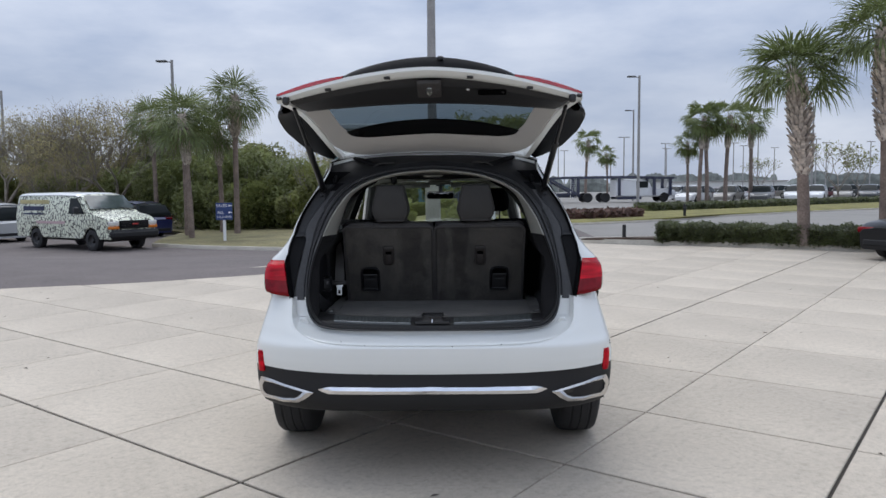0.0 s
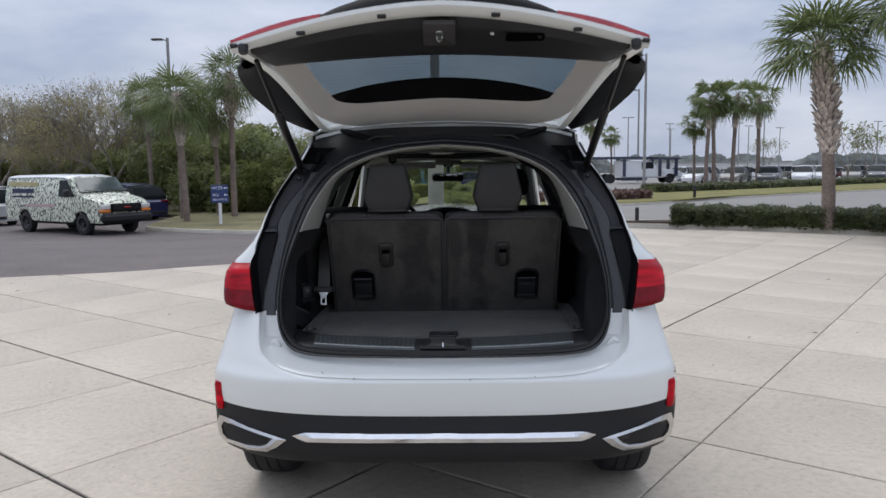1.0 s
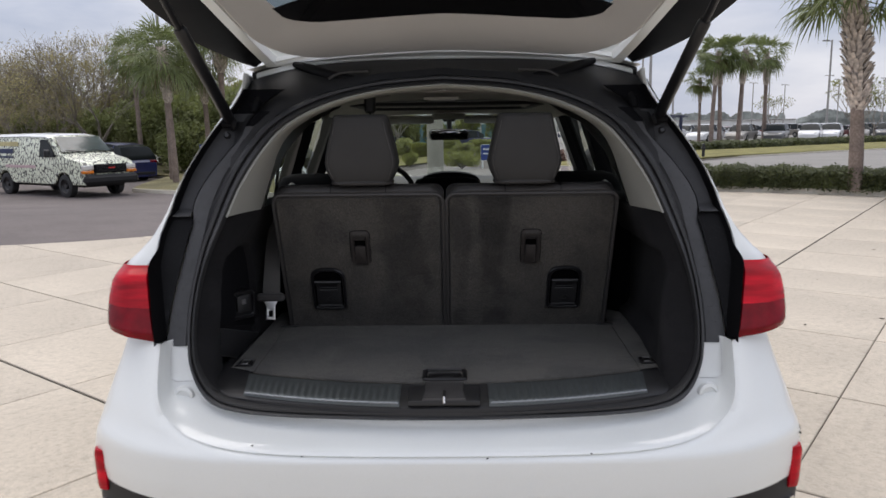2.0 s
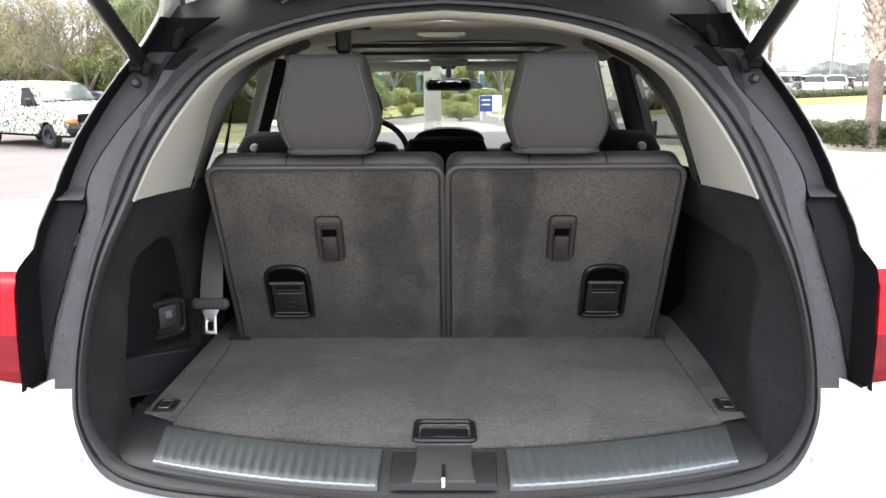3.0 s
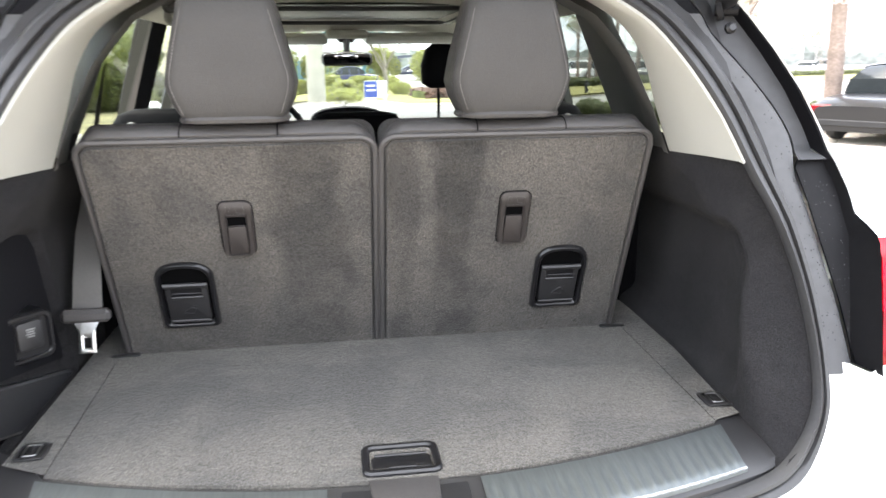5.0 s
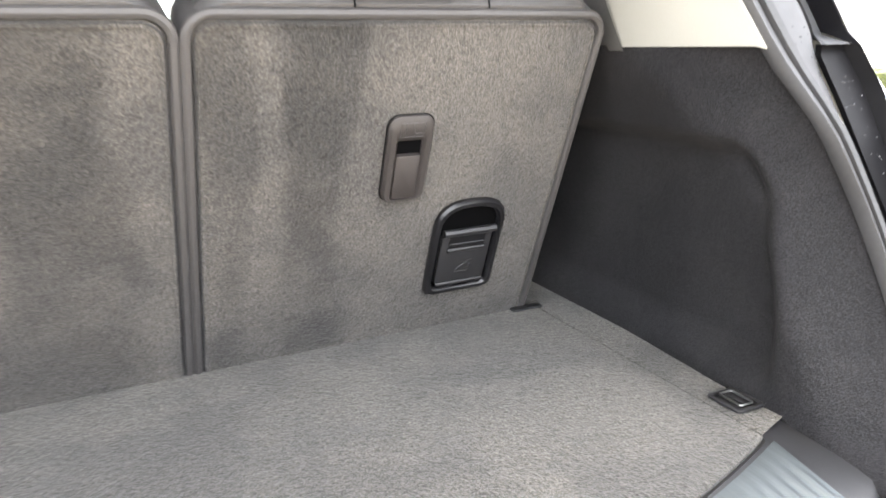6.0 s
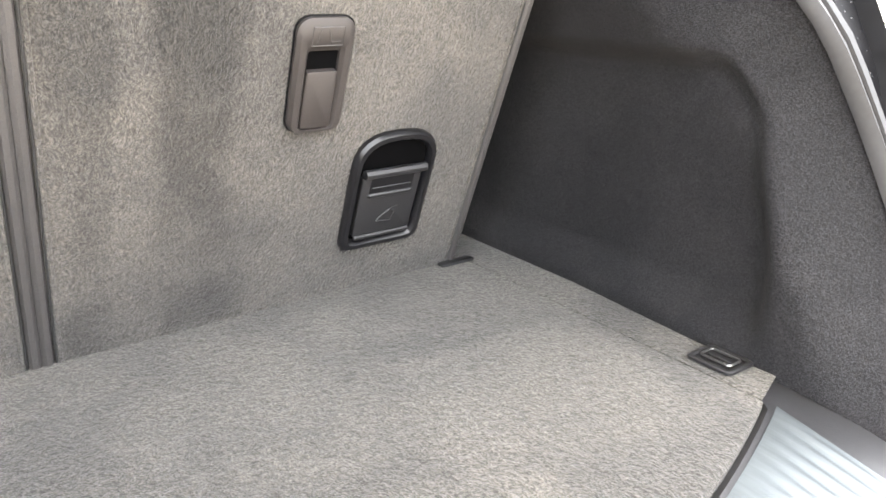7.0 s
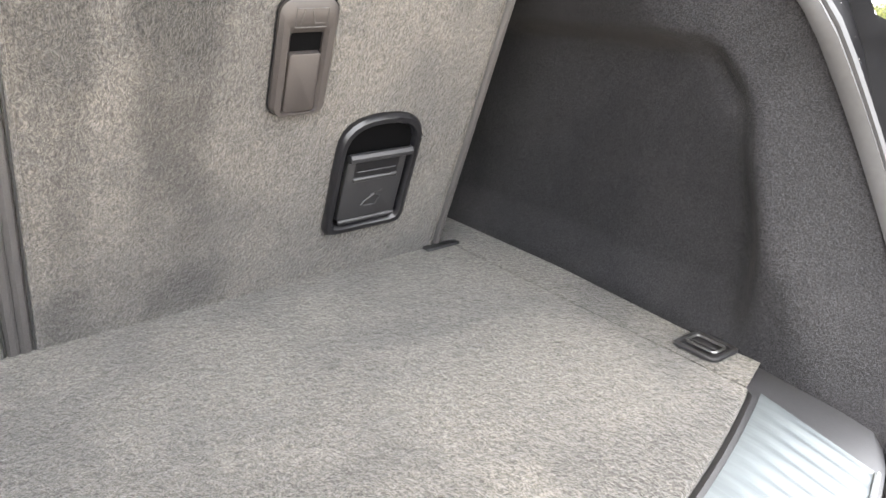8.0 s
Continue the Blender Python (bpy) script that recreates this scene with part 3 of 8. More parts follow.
def jamb_line(s):
    pts = [(s * 0.7135, yh(0.67, 0.945) + 0.0005, 0.945), (s * 0.7115, yh(0.67, 0.90) + 0.001, 0.90), (s * 0.706, yh(0.67, 0.853) - 0.0, 0.853), (s * 0.690, yh(0.67, 0.846) + 0.002, 0.846), (s * 0.648, yh(0.65, 0.846) + 0.012, 0.846)]
    return Form().tube(pts, 0.0009, 5)


both("panel_joint", jamb_line, M_LABEL, bumper, "thin grey panel joint")

PANEL_X = [(0.92, 0.730), (0.936, 0.728), (1.03, 0.722), (1.184, 0.698), (1.238, 0.686), (1.249, 0.694), (1.280, 0.694), (1.306, 0.686), (1.34, 0.669), (1.38, 0.643), (1.423, 0.610), (1.462, 0.578), (1.494, 0.567), (1.56, 0.52), (1.60, 0.46)]
GUT_X = [(0.92, 0.740), (0.936, 0.738), (1.03, 0.759), (1.126, 0.779), (1.20, 0.772), (1.264, 0.752), (1.30, 0.744), (1.364, 0.722), (1.43, 0.688), (1.493, 0.648), (1.543, 0.608), (1.598, 0.58)]
OUT_X = [(0.94, 0.90), (1.10, 0.897), (1.13, 0.882), (1.154, 0.855), (1.19, 0.825), (1.256, 0.780), (1.345, 0.746), (1.43, 0.702), (1.50, 0.660), (1.56, 0.622), (1.60, 0.604), (1.64, 0.575)]


def pillar_panel(s, z0=0.926, z1=1.494):
    """The satin jamb between seal and gutter, with a shallow step along it."""
    f = Form()
    rows = []
    for i in range(26):
        z = z0 + (z1 - z0) * i / 25
        a, b = seal_x(z) - 0.006, lerp(PANEL_X, z)
        y = yh(0.67, z)
        rows.append([(s * a, y + 0.020, z), (s * (a + 0.25 * (b - a)), y + 0.014, z), (s * (a + 0.32 * (b - a)), y + 0.008, z), (s * (a + 0.85 * (b - a)), y + 0.006, z), (s * b, y + 0.008, z), (s * (b + 0.006), y + 0.018, z)])
    return f.loft(rows)


pillars = both("pillar_panel", lambda s: pillar_panel(s), M_PILLAR, suv, "satin grey tailgate jamb with rain drops")


def drops(s):
    """Rain drops left standing on the jamb."""
    r_ = random.Random(90 + s)
    f = Form()
    for k in range(130):
        z = r_.uniform(0.96, 1.45) if k < 50 else r_.uniform(0.96, 1.22)
        a, b = seal_x(z), lerp(PANEL_X, z)
        if k < 70:
            u = r_.uniform(0.36, 0.92)
            c = Vector((s * (a + (b - a) * u), yh(0.67, z) + 0.0075 - 0.003 * max(0, u - 0.32), z))
        else:
            g = max(lerp(GUT_X, z), b + 0.012)
            c = Vector((s * r_.uniform(b + 0.007, g - 0.010), yh(0.67, z) + 0.010, z))
        q = r_.uniform(0.0006, 0.0015)
        f.lathe([(0.0, q * 0.7), (q * 0.6, q * 0.55), (q, 0.0)], look(c, c + Vector((0, 1, -0.49))), 6)
    return f


for pl, s in zip(pillars, (-1, 1)):
    part("jamb_head", pillar_panel(s, 1.494, 1.536), M_GUTTER, pl, "charcoal moulded head of the jamb", 50)
    tagged(part("rain_drops", drops(s), M_DROP, pl, "clear rain drops", 60), "clear rain drops", kind="stuff")


def gutter(s, z0, z1, c0=0, c1=5, deep=0.045):
    """The recessed channel beside the jamb, stepped above the lamp; c0 to c1 picks its strips."""
    f = Form()
    rows = []
    for i in range(26):
        z = z0 + (z1 - z0) * i / 25
        b, g = lerp(PANEL_X, z), lerp(GUT_X, z)
        y = yh(0.67, z)
        step = 0.035 * smooth01((1.262 - z) / 0.012)
        g = max(g, b + 0.012)
        rows.append([(s * (b + 0.002), y + 0.006 - step * 0.2, z), (s * (b + 0.006), y + deep - step, z), (s * (g - 0.010), y + deep - step, z), (s * (g - 0.003), y + 0.0 - step * 0.3, z), (s * (g + 0.001), y - 0.050 * smooth01((1.175 - z) / 0.04) * smooth01((z - 0.912) / 0.015), z)][c0:c1])
    return f.loft(rows)


gutters = both("gutter", lambda s: gutter(s, 1.2505, 1.601, 2, 5, 0.030), M_GUTTER, suv, "charcoal plastic rain gutter beside the opening")
for gt, s in zip(gutters, (-1, 1)):
    part("gutter_floor", gutter(s, 1.2505, 1.53, 0, 3, 0.030), M_JAMBDK, gt, "dark satin grey painted channel", 50)
    part("gutter_head", gutter(s, 1.53, 1.601, 0, 3, 0.030), M_GUTTER, gt, "charcoal moulded channel head", 50)
    part("gutter_cover", gutter(s, 0.940, 1.2505), M_FIN, gt, "smooth black cover above the tail lamp", 50)


def quarter_high(s):
    f = Form()
    rows = []
    for i in range(30):
        z = 1.118 + 0.53 * i / 29
        g, o = lerp(GUT_X, z), lerp(OUT_X, z)
        y = yh(0.67, z)
        if z < 1.262:
            g += 0.001
        o = max(o, g + 0.010)
        m_ = (g + o) / 2
        rows.append([(s * (g - 0.002), y + 0.012, z), (s * (g + 0.003), y - 0.004, z), (s * m_, y + 0.006, z), (s * (o - 0.012), y + 0.035, z), (s * o, y + 0.085, z), (s * (o + 0.010), y + 0.18, z), (s * (o + 0.018), 0.62 + max(0, y - 0.35) * 0.6, z)])
    return f.loft(rows)


both("rear_pillar_skin", quarter_high, M_WHITE, suv, "white painted rear pillar skin")


def tail_lamp(s, z0=0.948, z1=1.13):
    """Wrap-round lamp lens."""
    f = Form()
    rows = []
    for i in range(17):
        z = z0 + (z1 - z0) * i / 16
        xi = lerp([(0.948, 0.746), (1.03, 0.767), (1.126, 0.788)], z)
        y = yh(0.67, z) - 0.020
        zz = (z - 0.948) / 0.182
        top = 0.02 * smooth01((zz - 0.85) / 0.15)
        low = 0.012 * smooth01((0.12 - zz) / 0.12)
        lift = 0.035 * (1 - zz) ** 2
        row = []
        for k in range(13):
            u = k / 12
            xo = lerp([(0.948, 0.884), (1.0, 0.893), (1.05, 0.897), (1.09, 0.894), (1.13, 0.876)], z)
            x = xi + (xo - xi) * min(1, u * 1.25)
            yy = y - 0.024 + 0.10 * max(0, u * 1.25 - 0.35) ** 2 + (0.30 * max(0, u - 0.8)) * 0.9 + top + low
            row.append((s * x, yy, z + lift * (u ** 1.3)))
        row.insert(0, (s * (xi - 0.001), y - 0.010, z))
        rows.append(row)
    return f.loft(rows)


lamps = both("tail_lamp", lambda s: tail_lamp(s, 1.028, 1.13), M_RED, suv, "bright red upper tail lamp lens", 50)


for lm, s in zip(lamps, (-1, 1)):
    part("lower_lens", tail_lamp(s, 0.948, 1.028), M_REDDARK, lm, "dark red lower lens", 50)

# opening seal
def seal_form():
    f = Form()
    o = [(-x, z) for x, z in SEAL_OUT[1:-1]][::-1] + SEAL_OUT
    o = spline([(x, 0, z) for x, z in SEAL_OUT], 70)
    i = spline([(x, 0, z) for x, z in SEAL_IN], 70)
    for s in (-1, 1):
        rows = []
        for a, b in zip(o, i):
            ya, yb = seal_y(a.x, a.z), seal_y(b.x, b.z)
            pts = []
            for k, (u, h) in enumerate(((0, -0.050), (0.05, 0.006), (0.2, 0.014), (0.42, 0.012), (0.5, 0.002), (0.62, 0.010), (0.85, 0.012), (1, 0.002), (1.02, -0.006))):
                pts.append((s * (a.x + (b.x - a.x) * u), ya + (yb - ya) * u - h, a.z + (b.z - a.z) * u))
            rows.append(pts)
        f.loft(rows)
    return f


part("door_seal", seal_form(), M_RUBBER, suv, "black rubber weather seal round the tailgate opening", smooth=50)

# header panel between the seal and the roof's edge
def header_form():
    f = Form()
    rows = []
    for i in range(41):
        x = -0.60 + 1.2 * i / 40
        ax = abs(x)
        zs = lerp([(a, b) for a, b in SEAL_OUT[::-1]], min(ax, 0.60)) if ax < 0.6 else 1.365
        top = 1.735 - 0.066 * (ax / 0.61) ** 3.2
        y0 = yh(ax, zs)
        ye = 0.80 - 0.05 * (ax / 0.6) ** 2
        rows.append([(x, y0 + 0.012, zs - 0.006), (x, y0 - 0.001, zs + 0.002), (x, y0 + 0.012, zs + 0.022 + 0.2 * max(0, top - 0.05 - zs) * 0), (x, y0 + (ye - y0) * 0.45, zs + (top - 0.045 - zs) * 0.7), (x, ye - 0.03, top - 0.040), (x, ye, top - 0.036), (x, ye + 0.01, top - 0.01)])
    return f.loft(rows)


header = part("header_panel", header_form(), M_CLAD, suv, "dark painted roof header above the opening")
for s in (-1, 1):
    f = Form()
    f.tube(spline([(s * 0.335, 0.60, 1.628), (s * 0.31, 0.605, 1.642), (s * 0.28, 0.61, 1.648), (s * 0.22, 0.615, 1.65)], 10), 0.004, 6)
    part("grommet_edge", f, M_RUBBER, header)
    arm = spline([(s * 0.262, 0.618, 1.630), (s * 0.33, 0.640, 1.640), (s * 0.40, 0.694, 1.662), (s * 0.465, 0.755, 1.684)], 14)
    part("hinge_arm", Form().tube(arm, [0.009 + 0.008 * math.sin(math.pi * k / 13) for k in range(14)], 10), M_FIN, header, "black tailgate hinge arm", 60)
    part("cable_boot", Form().tube([(s * 0.541, 0.640, 1.588), (s * 0.546, 0.610, 1.570), (s * 0.549, 0.590, 1.552), (s * 0.551, 0.572, 1.532)], [0.008, 0.017, 0.019, 0.010], 10), M_FIN, header, "black rubber cable boot", 60)


def roof_lip():
    """The roof skin's turned trailing edge above the header."""
    rows = []
    for i in range(41):
        x = -0.585 + 1.17 * i / 40
        ax = abs(x)
        top = 1.735 - 0.066 * (ax / 0.61) ** 3.2
        ye = 0.80 - 0.05 * (ax / 0.6) ** 2
        rows.append([(x, ye + 0.004, top - 0.040), (x, ye - 0.006, top - 0.034), (x, ye - 0.003, top - 0.024), (x, ye + 0.018, top - 0.012), (x, ye + 0.05, top - 0.008)])
    return Form().loft(rows)


part("roof_lip", roof_lip(), M_WHITE, suv, "white turned edge of the roof", 60)

# roof skin
def roof_form():
    f = Form()
    rows = []
    for i in range(15):
        y = 0.785 + (3.02 - 0.785) * i / 14
        u = (y - 0.785) / 2.235
        crown = 1.722 + 0.02 * math.sin(math.pi * min(1, u * 0.75 + 0.15)) - 0.05 * smooth01((u - 0.8) / 0.2)
        w = 0.60 + 0.035 * math.sin(math.pi * min(1, u + 0.1) * 0.7)
        rows.append([(w * (-1 + 2 * k / 16), y - 0.06 * (abs(-1 + 2 * k / 16) ** 2) * (1 - u), crown - 0.064 * abs(-1 + 2 * k / 16) ** 3.2) for k in range(17)])
    return f.loft(rows)


roof = part("roof", roof_form(), M_WHITE, suv, "white painted roof")

# side panels with wheel arches
AXLE_R, AXLE_F, WHEEL_R = 0.985, 3.805, 0.385


def side_x(y, z):
    low = lerp([(0.20, 0.90), (0.35, 0.955), (0.62, 0.965), (0.85, 0.945), (1.0, 0.945), (1.09, 0.915), (1.14, 0.86)], z)
    taper = 0.06 * smooth01((0.75 - y) / 0.35) + 0.09 * smooth01((y - 4.25) / 0.7)
    return low - taper * (0.55 if z > 0.9 and y < 1 else 1)


def side_panel(s):
    f = Form()
    cols = sorted(set([round(0.58 + 4.3 * i / 60, 4) for i in range(61)]))
    rows = []
    for y in cols:
        bottom = 0.24 if 1.5 < y < 3.5 else 0.38
        for ax in (AXLE_R, AXLE_F):
            d = abs(y - ax)
            if d < 0.43:
                bottom = max(bottom, 0.36 + math.sqrt(max(0, 0.43 ** 2 - d * d)))
        top = lerp([(0.5, 1.14), (1.0, 1.12), (3.3, 1.06), (3.9, 1.02), (4.6, 0.90), (4.95, 0.80)], y)
        bottom = min(bottom, top - 0.04)
        row = [(s * (side_x(y, bottom) - 0.03), y, bottom)]
        for k in range(12):
            z = bottom + (top - bottom) * k / 11
            row.append((s * side_x(y, z), y, z))
        row.append((s * (side_x(y, top) - 0.05), y, top + 0.012))
        rows.append(row)
    return f.loft(rows)


sides = both("side_panel", side_panel, M_WHITE, suv, "white painted body side")


def arch_lip(s, ax):
    f = Form()
    rows = []
    if ax:
        for i in range(19):
            a = math.pi * i / 18
            row = []
            for r, dx in ((0.425, -0.05), (0.425, 0.006), (0.455, 0.012), (0.48, 0.004)):
                y, z = ax + r * math.cos(a), 0.36 + r * math.sin(a)
                row.append((s * (side_x(y, min(z, 0.86)) + dx), y, z))
            rows.append(row)
        f.loft(rows)
    return f


for axle in (AXLE_R, AXLE_F):
    both("wheel_arch_trim", lambda s: arch_lip(s, axle), M_CLAD, suv, "black plastic wheel arch trim")


def wheel_well(s, ax):
    f = Form()
    rows = []
    if ax:
        for i in range(13):
            a = math.pi * i / 12
            rows.append([(s * x, ax + 0.44 * math.cos(a), 0.36 + 0.43 * math.sin(a)) for x in (0.94, 0.60)])
        f.loft(rows)
    return f


for axle in (AXLE_R, AXLE_F):
    both("wheel_liner", lambda s: wheel_well(s, axle), M_BLACKP, suv)
f = Form().box((0, 2.6, 0.36), (1.3, 4.3, 0.10), 0.03)
f.box((0, 0.62, 0.46), (1.15, 0.9, 0.10), 0.03)
part("underbody", f, M_BLACKP, suv, "black underbody tray")


def wheel(at):
    f = Form()
    prof = [(0.235, -0.115), (0.33, -0.118), (0.368, -0.105), (0.380, -0.09), (0.385, -0.06), (0.379, -0.055), (0.379, -0.048), (0.386, -0.043), (0.387, -0.004), (0.380, 0.0), (0.387, 0.004),
            (0.386, 0.043), (0.379, 0.048), (0.379, 0.055), (0.385, 0.06), (0.380, 0.09), (0.368, 0.105), (0.33, 0.118), (0.235, 0.115)]
    m = Matrix.Translation(at) @ pose(0, 0, 0, 0, 90, 0)
    w = thing("wheel", "", "", None)
    w.parent = suv
    part("tyre", f.lathe(prof, m, 48), M_TYRE, w, "black tyre")
    f = Form()
    f.lathe([(0.245, -0.10), (0.235, -0.08), (0.23, 0.0), (0.235, 0.08), (0.245, 0.10)], m, 40)
    out = 1 if at[0] > 0 else -1
    f.lathe([(0.0, out * 0.085), (0.05, out * 0.085), (0.06, out * 0.07)], m, 20)
    for k in range(10):
        a = 2 * math.pi * k / 10
        f.box((0.14, 0, out * 0.075), (0.20, 0.035, 0.025), 0.008, m @ Matrix.Rotation(a, 4, "Z"))
    part("rim", f, M_STEEL, w, "alloy wheel rim")


for sx in (-0.845, 0.845):
    for yy in (AXLE_R, AXLE_F):
        wheel((sx, yy, WHEEL_R))

# bonnet, nose and windscreen
f = Form()
rows = []
for i in range(9):
    y = 3.70 + 1.22 * i / 8
    z = lerp([(3.70, 1.10), (4.2, 1.06), (4.7, 0.97), (4.92, 0.86)], y)
    w = lerp([(3.70, 0.82), (4.4, 0.80), (4.92, 0.62)], y)
    rows.append([(w * (-1 + 2 * k / 12), y, z - 0.06 * abs(-1 + 2 * k / 12) ** 3) for k in range(13)])
part("bonnet", f.loft(rows), M_WHITE, suv, "white painted bonnet")
f = Form()
rows = []
for z in (0.25, 0.35, 0.55, 0.75, 0.86):
    rows.append([(0.86 * (-1 + 2 * k / 14), 4.97 - 0.25 * abs(-1 + 2 * k / 14) ** 3 - (0.06 if z > 0.8 else 0), z) for k in range(15)])
nose = part("front_bumper", f.loft(rows), M_WHITE, suv, "white painted front bumper")
f = Form().plaque([(-0.36, 0.0), (-0.28, -0.24), (0.28, -0.24), (0.36, 0.0)], Matrix.Translation((0, 4.96, 0.82)) @ pose(0, 0, 0, -90, 0, 180), 0.03, 0.01)
part("grille", f, M_GLOSSB, nose, "black front grille")

WS = [(-0.60, 2.98, 1.60), (0.60, 2.98, 1.60), (0.74, 3.72, 1.10), (-0.74, 3.72, 1.10)]


def pane(corners, name, mat, parent, bow=(0, 0, 0), n=10, label=""):
    """A bowed sheet of glass between four corners, 5 mm thick."""
    a, b, c, d = [Vector(p) for p in corners]
    bow = Vector(bow)
    rows = []
    for i in range(n + 1):
        v = i / n
        rows.append([(a.lerp(b, k / n)).lerp(d.lerp(c, k / n), v) + bow * (1 - (2 * k / n - 1) ** 2) for k in range(n + 1)])
    ob = part(name, Form().loft(rows), mat, parent, label)
    ob.visible_shadow = False
    return ob


pane(WS, "windscreen", M_GLASS, suv, (0, 0.10, 0.03), label="clear laminated windscreen")


def a_pillar(s):
    return Form().tube(spline([(s * 0.60, 2.95, 1.60), (s * 0.68, 3.35, 1.37), (s * 0.76, 3.74, 1.10)], 8), 0.042, 8)


both("a_pillar", a_pillar, M_WHITE, suv, "white painted windscreen pillar")
both("a_pillar_lining", lambda s: Form().tube(spline([(s * 0.575, 2.90, 1.565), (s * 0.65, 3.30, 1.34), (s * 0.735, 3.68, 1.08)], 8), 0.046, 8), M_DASH, suv, "dark inner windscreen pillar lining")

# side frames: belt, roof rail and the pillars between the panes
BELT = [(0.55, 1.155), (1.2, 1.135), (3.3, 1.08)]


def side_frame(s):
    f = Form()
    f.tube(spline([(s * 0.60, 0.98, 1.615), (s * 0.625, 1.3, 1.625), (s * 0.64, 2.0, 1.63), (s * 0.60, 2.97, 1.60)], 14), 0.048, 8)
    for y0, y1, w in ((2.13, 1.92, 0.055), (2.86, 2.70, 0.06)):
        f.tube([(s * 0.845, y0, 1.10), (s * 0.80, y0 - 0.02, 1.25), (s * 0.64, y1, 1.62)], w, 6)
    return f


both("side_frame", side_frame, M_GLOSSB, suv, "black window pillars and roof rail")


def side_glass(s, y0, y1, t0, t1, name, mat):
    pane([(s * 0.635, t0, 1.605), (s * 0.635, t1, 1.60), (s * 0.865, y1, lerp(BELT, y1)), (s * 0.865, y0, lerp(BELT, y0))], name, mat, suv, (0, 0, 0))


for s in (-1, 1):
    side_glass(s, 0.90, 2.08, 0.92, 1.88, "quarter_glass", M_PRIVACY if s > 0 else M_GLASS)
    side_glass(s, 2.18, 2.82, 1.97, 2.66, "rear_door_glass", M_PRIVACY if s > 0 else M_GLASS)
    side_glass(s, 2.90, 3.62, 2.74, 3.02, "front_door_glass", M_GLASS)


def rear_pillar_block(s):
    """Closes the body between the rear pillar skin and the quarter glass."""
    f = Form()
    rows = []
    for i in range(10):
        z = 1.12 + 0.50 * i / 9
        x = lerp([(1.12, 0.865), (1.60, 0.635), (1.63, 0.62)], z)
        rows.append([(s * (lerp(OUT_X, z) + 0.012), 0.55 + 0.3 * (z - 1.12) * 0.6, z), (s * x, 0.74, z), (s * x, 0.92, z), (s * (x - 0.05), 0.90, z)])
    return f.loft(rows)


both("rear_pillar_cover", rear_pillar_block, M_WHITE, suv)


def door_mirror(s):
    f = Form().box((s * 1.06, 3.36, 1.16), (0.24, 0.12, 0.17), 0.05)
    f.tube([(s * 0.86, 3.40, 1.10), (s * 1.0, 3.38, 1.11)], 0.03, 8)
    return f


for mr in both("door_mirror", door_mirror, M_WHITE, suv, "white door mirror housing"):
    s = 1 if mr.data.vertices[0].co.x > 0 else -1
    part("mirror_face", Form().box((s * 1.06, 3.297, 1.16), (0.19, 0.006, 0.125), 0.002), M_MIRROR, mr, "mirror glass")

# raised tailgate: x across, s from the hinge to the lower edge, d outward (upward)
GH, GA, GU = Vector((0, 0.82, 1.703)), Vector((0, -0.942, 0.335)), Vector((0, 0.335, 0.942))


def gate(x, s, d):
    bow = -(0.062 - 0.040 * smooth01(s / 0.5) + 0.083 * smooth01((s - 0.55) / 0.42)) * (abs(x) / 0.715) ** 1.7
    return GH + s * GA + (d + bow) * GU + Vector((x, 0, 0))


def gate_edge(x):
    return 1.015 - 0.085 * (abs(x) / 0.715) ** 1.8


GATE_W = [(0.0, 0.56), (0.10, 0.62), (0.25, 0.72), (0.42, 0.775), (0.60, 0.775), (0.72, 0.745), (0.93, 0.715), (1.02, 0.70)]


def gate_skin():
    f = Form()
    rows = []
    for i in range(26):
        u = i / 25
        row = []
        for k in range(29):
            q = -1 + 2 * k / 28
            s0 = 0.64 + (gate_edge(q * 0.715) - 0.64) * u
            row.append(gate(q * lerp(GATE_W, s0), s0, 0.055 * (1 - 0.75 * smooth01((u - 0.86) / 0.14)) - 0.02 * smooth01((abs(q) - 0.93) / 0.07)))
        rows.append(row)
    f.loft(rows)
    return f


gate_ob = part("tailgate", gate_skin(), M_WHITE, suv, "raised white tailgate")


def gate_rim():
    """The white inner flange along the lower edge."""
    f = Form()
    rows = []
    for k in range(41):
        x = -0.715 + 1.43 * k / 40
        e = gate_edge(x)
        wide = 0.085 - 0.02 * (abs(x) / 0.715) ** 2
        rows.append([gate(x, e, 0.016), gate(x, e - 0.004, 0.002), gate(x, e - 0.03, -0.006), gate(x, e - wide + 0.02, -0.004), gate(x, e - wide, 0.010), gate(x, e - wide - 0.03, 0.02)])
    f.loft(rows)
    for q in (-1, 1):
        rows = []
        for i in range(14):
            s0 = 0.02 + 0.91 * i / 13
            xo = lerp([(0.02, 0.545), (0.10, 0.565), (0.35, 0.62), (0.62, 0.675), (0.93, 0.712)], s0)
            rows.append([gate(q * (xo + 0.004), s0, 0.03), gate(q * xo, s0, -0.004), gate(q * (xo - 0.030), s0, -0.004), gate(q * (xo - 0.034), s0, 0.02)])
        f.loft(rows)
    rows = []
    for k in range(25):
        x = -0.545 + 1.09 * k / 24
        rows.append([gate(x, 0.0, 0.02), gate(x, 0.005, -0.004), gate(x, 0.055, -0.004), gate(x, 0.06, 0.02)])
    f.loft(rows)
    return f


part("inner_flange", gate_rim(), M_WHITE, gate_ob, "white painted inner edge of the tailgate")


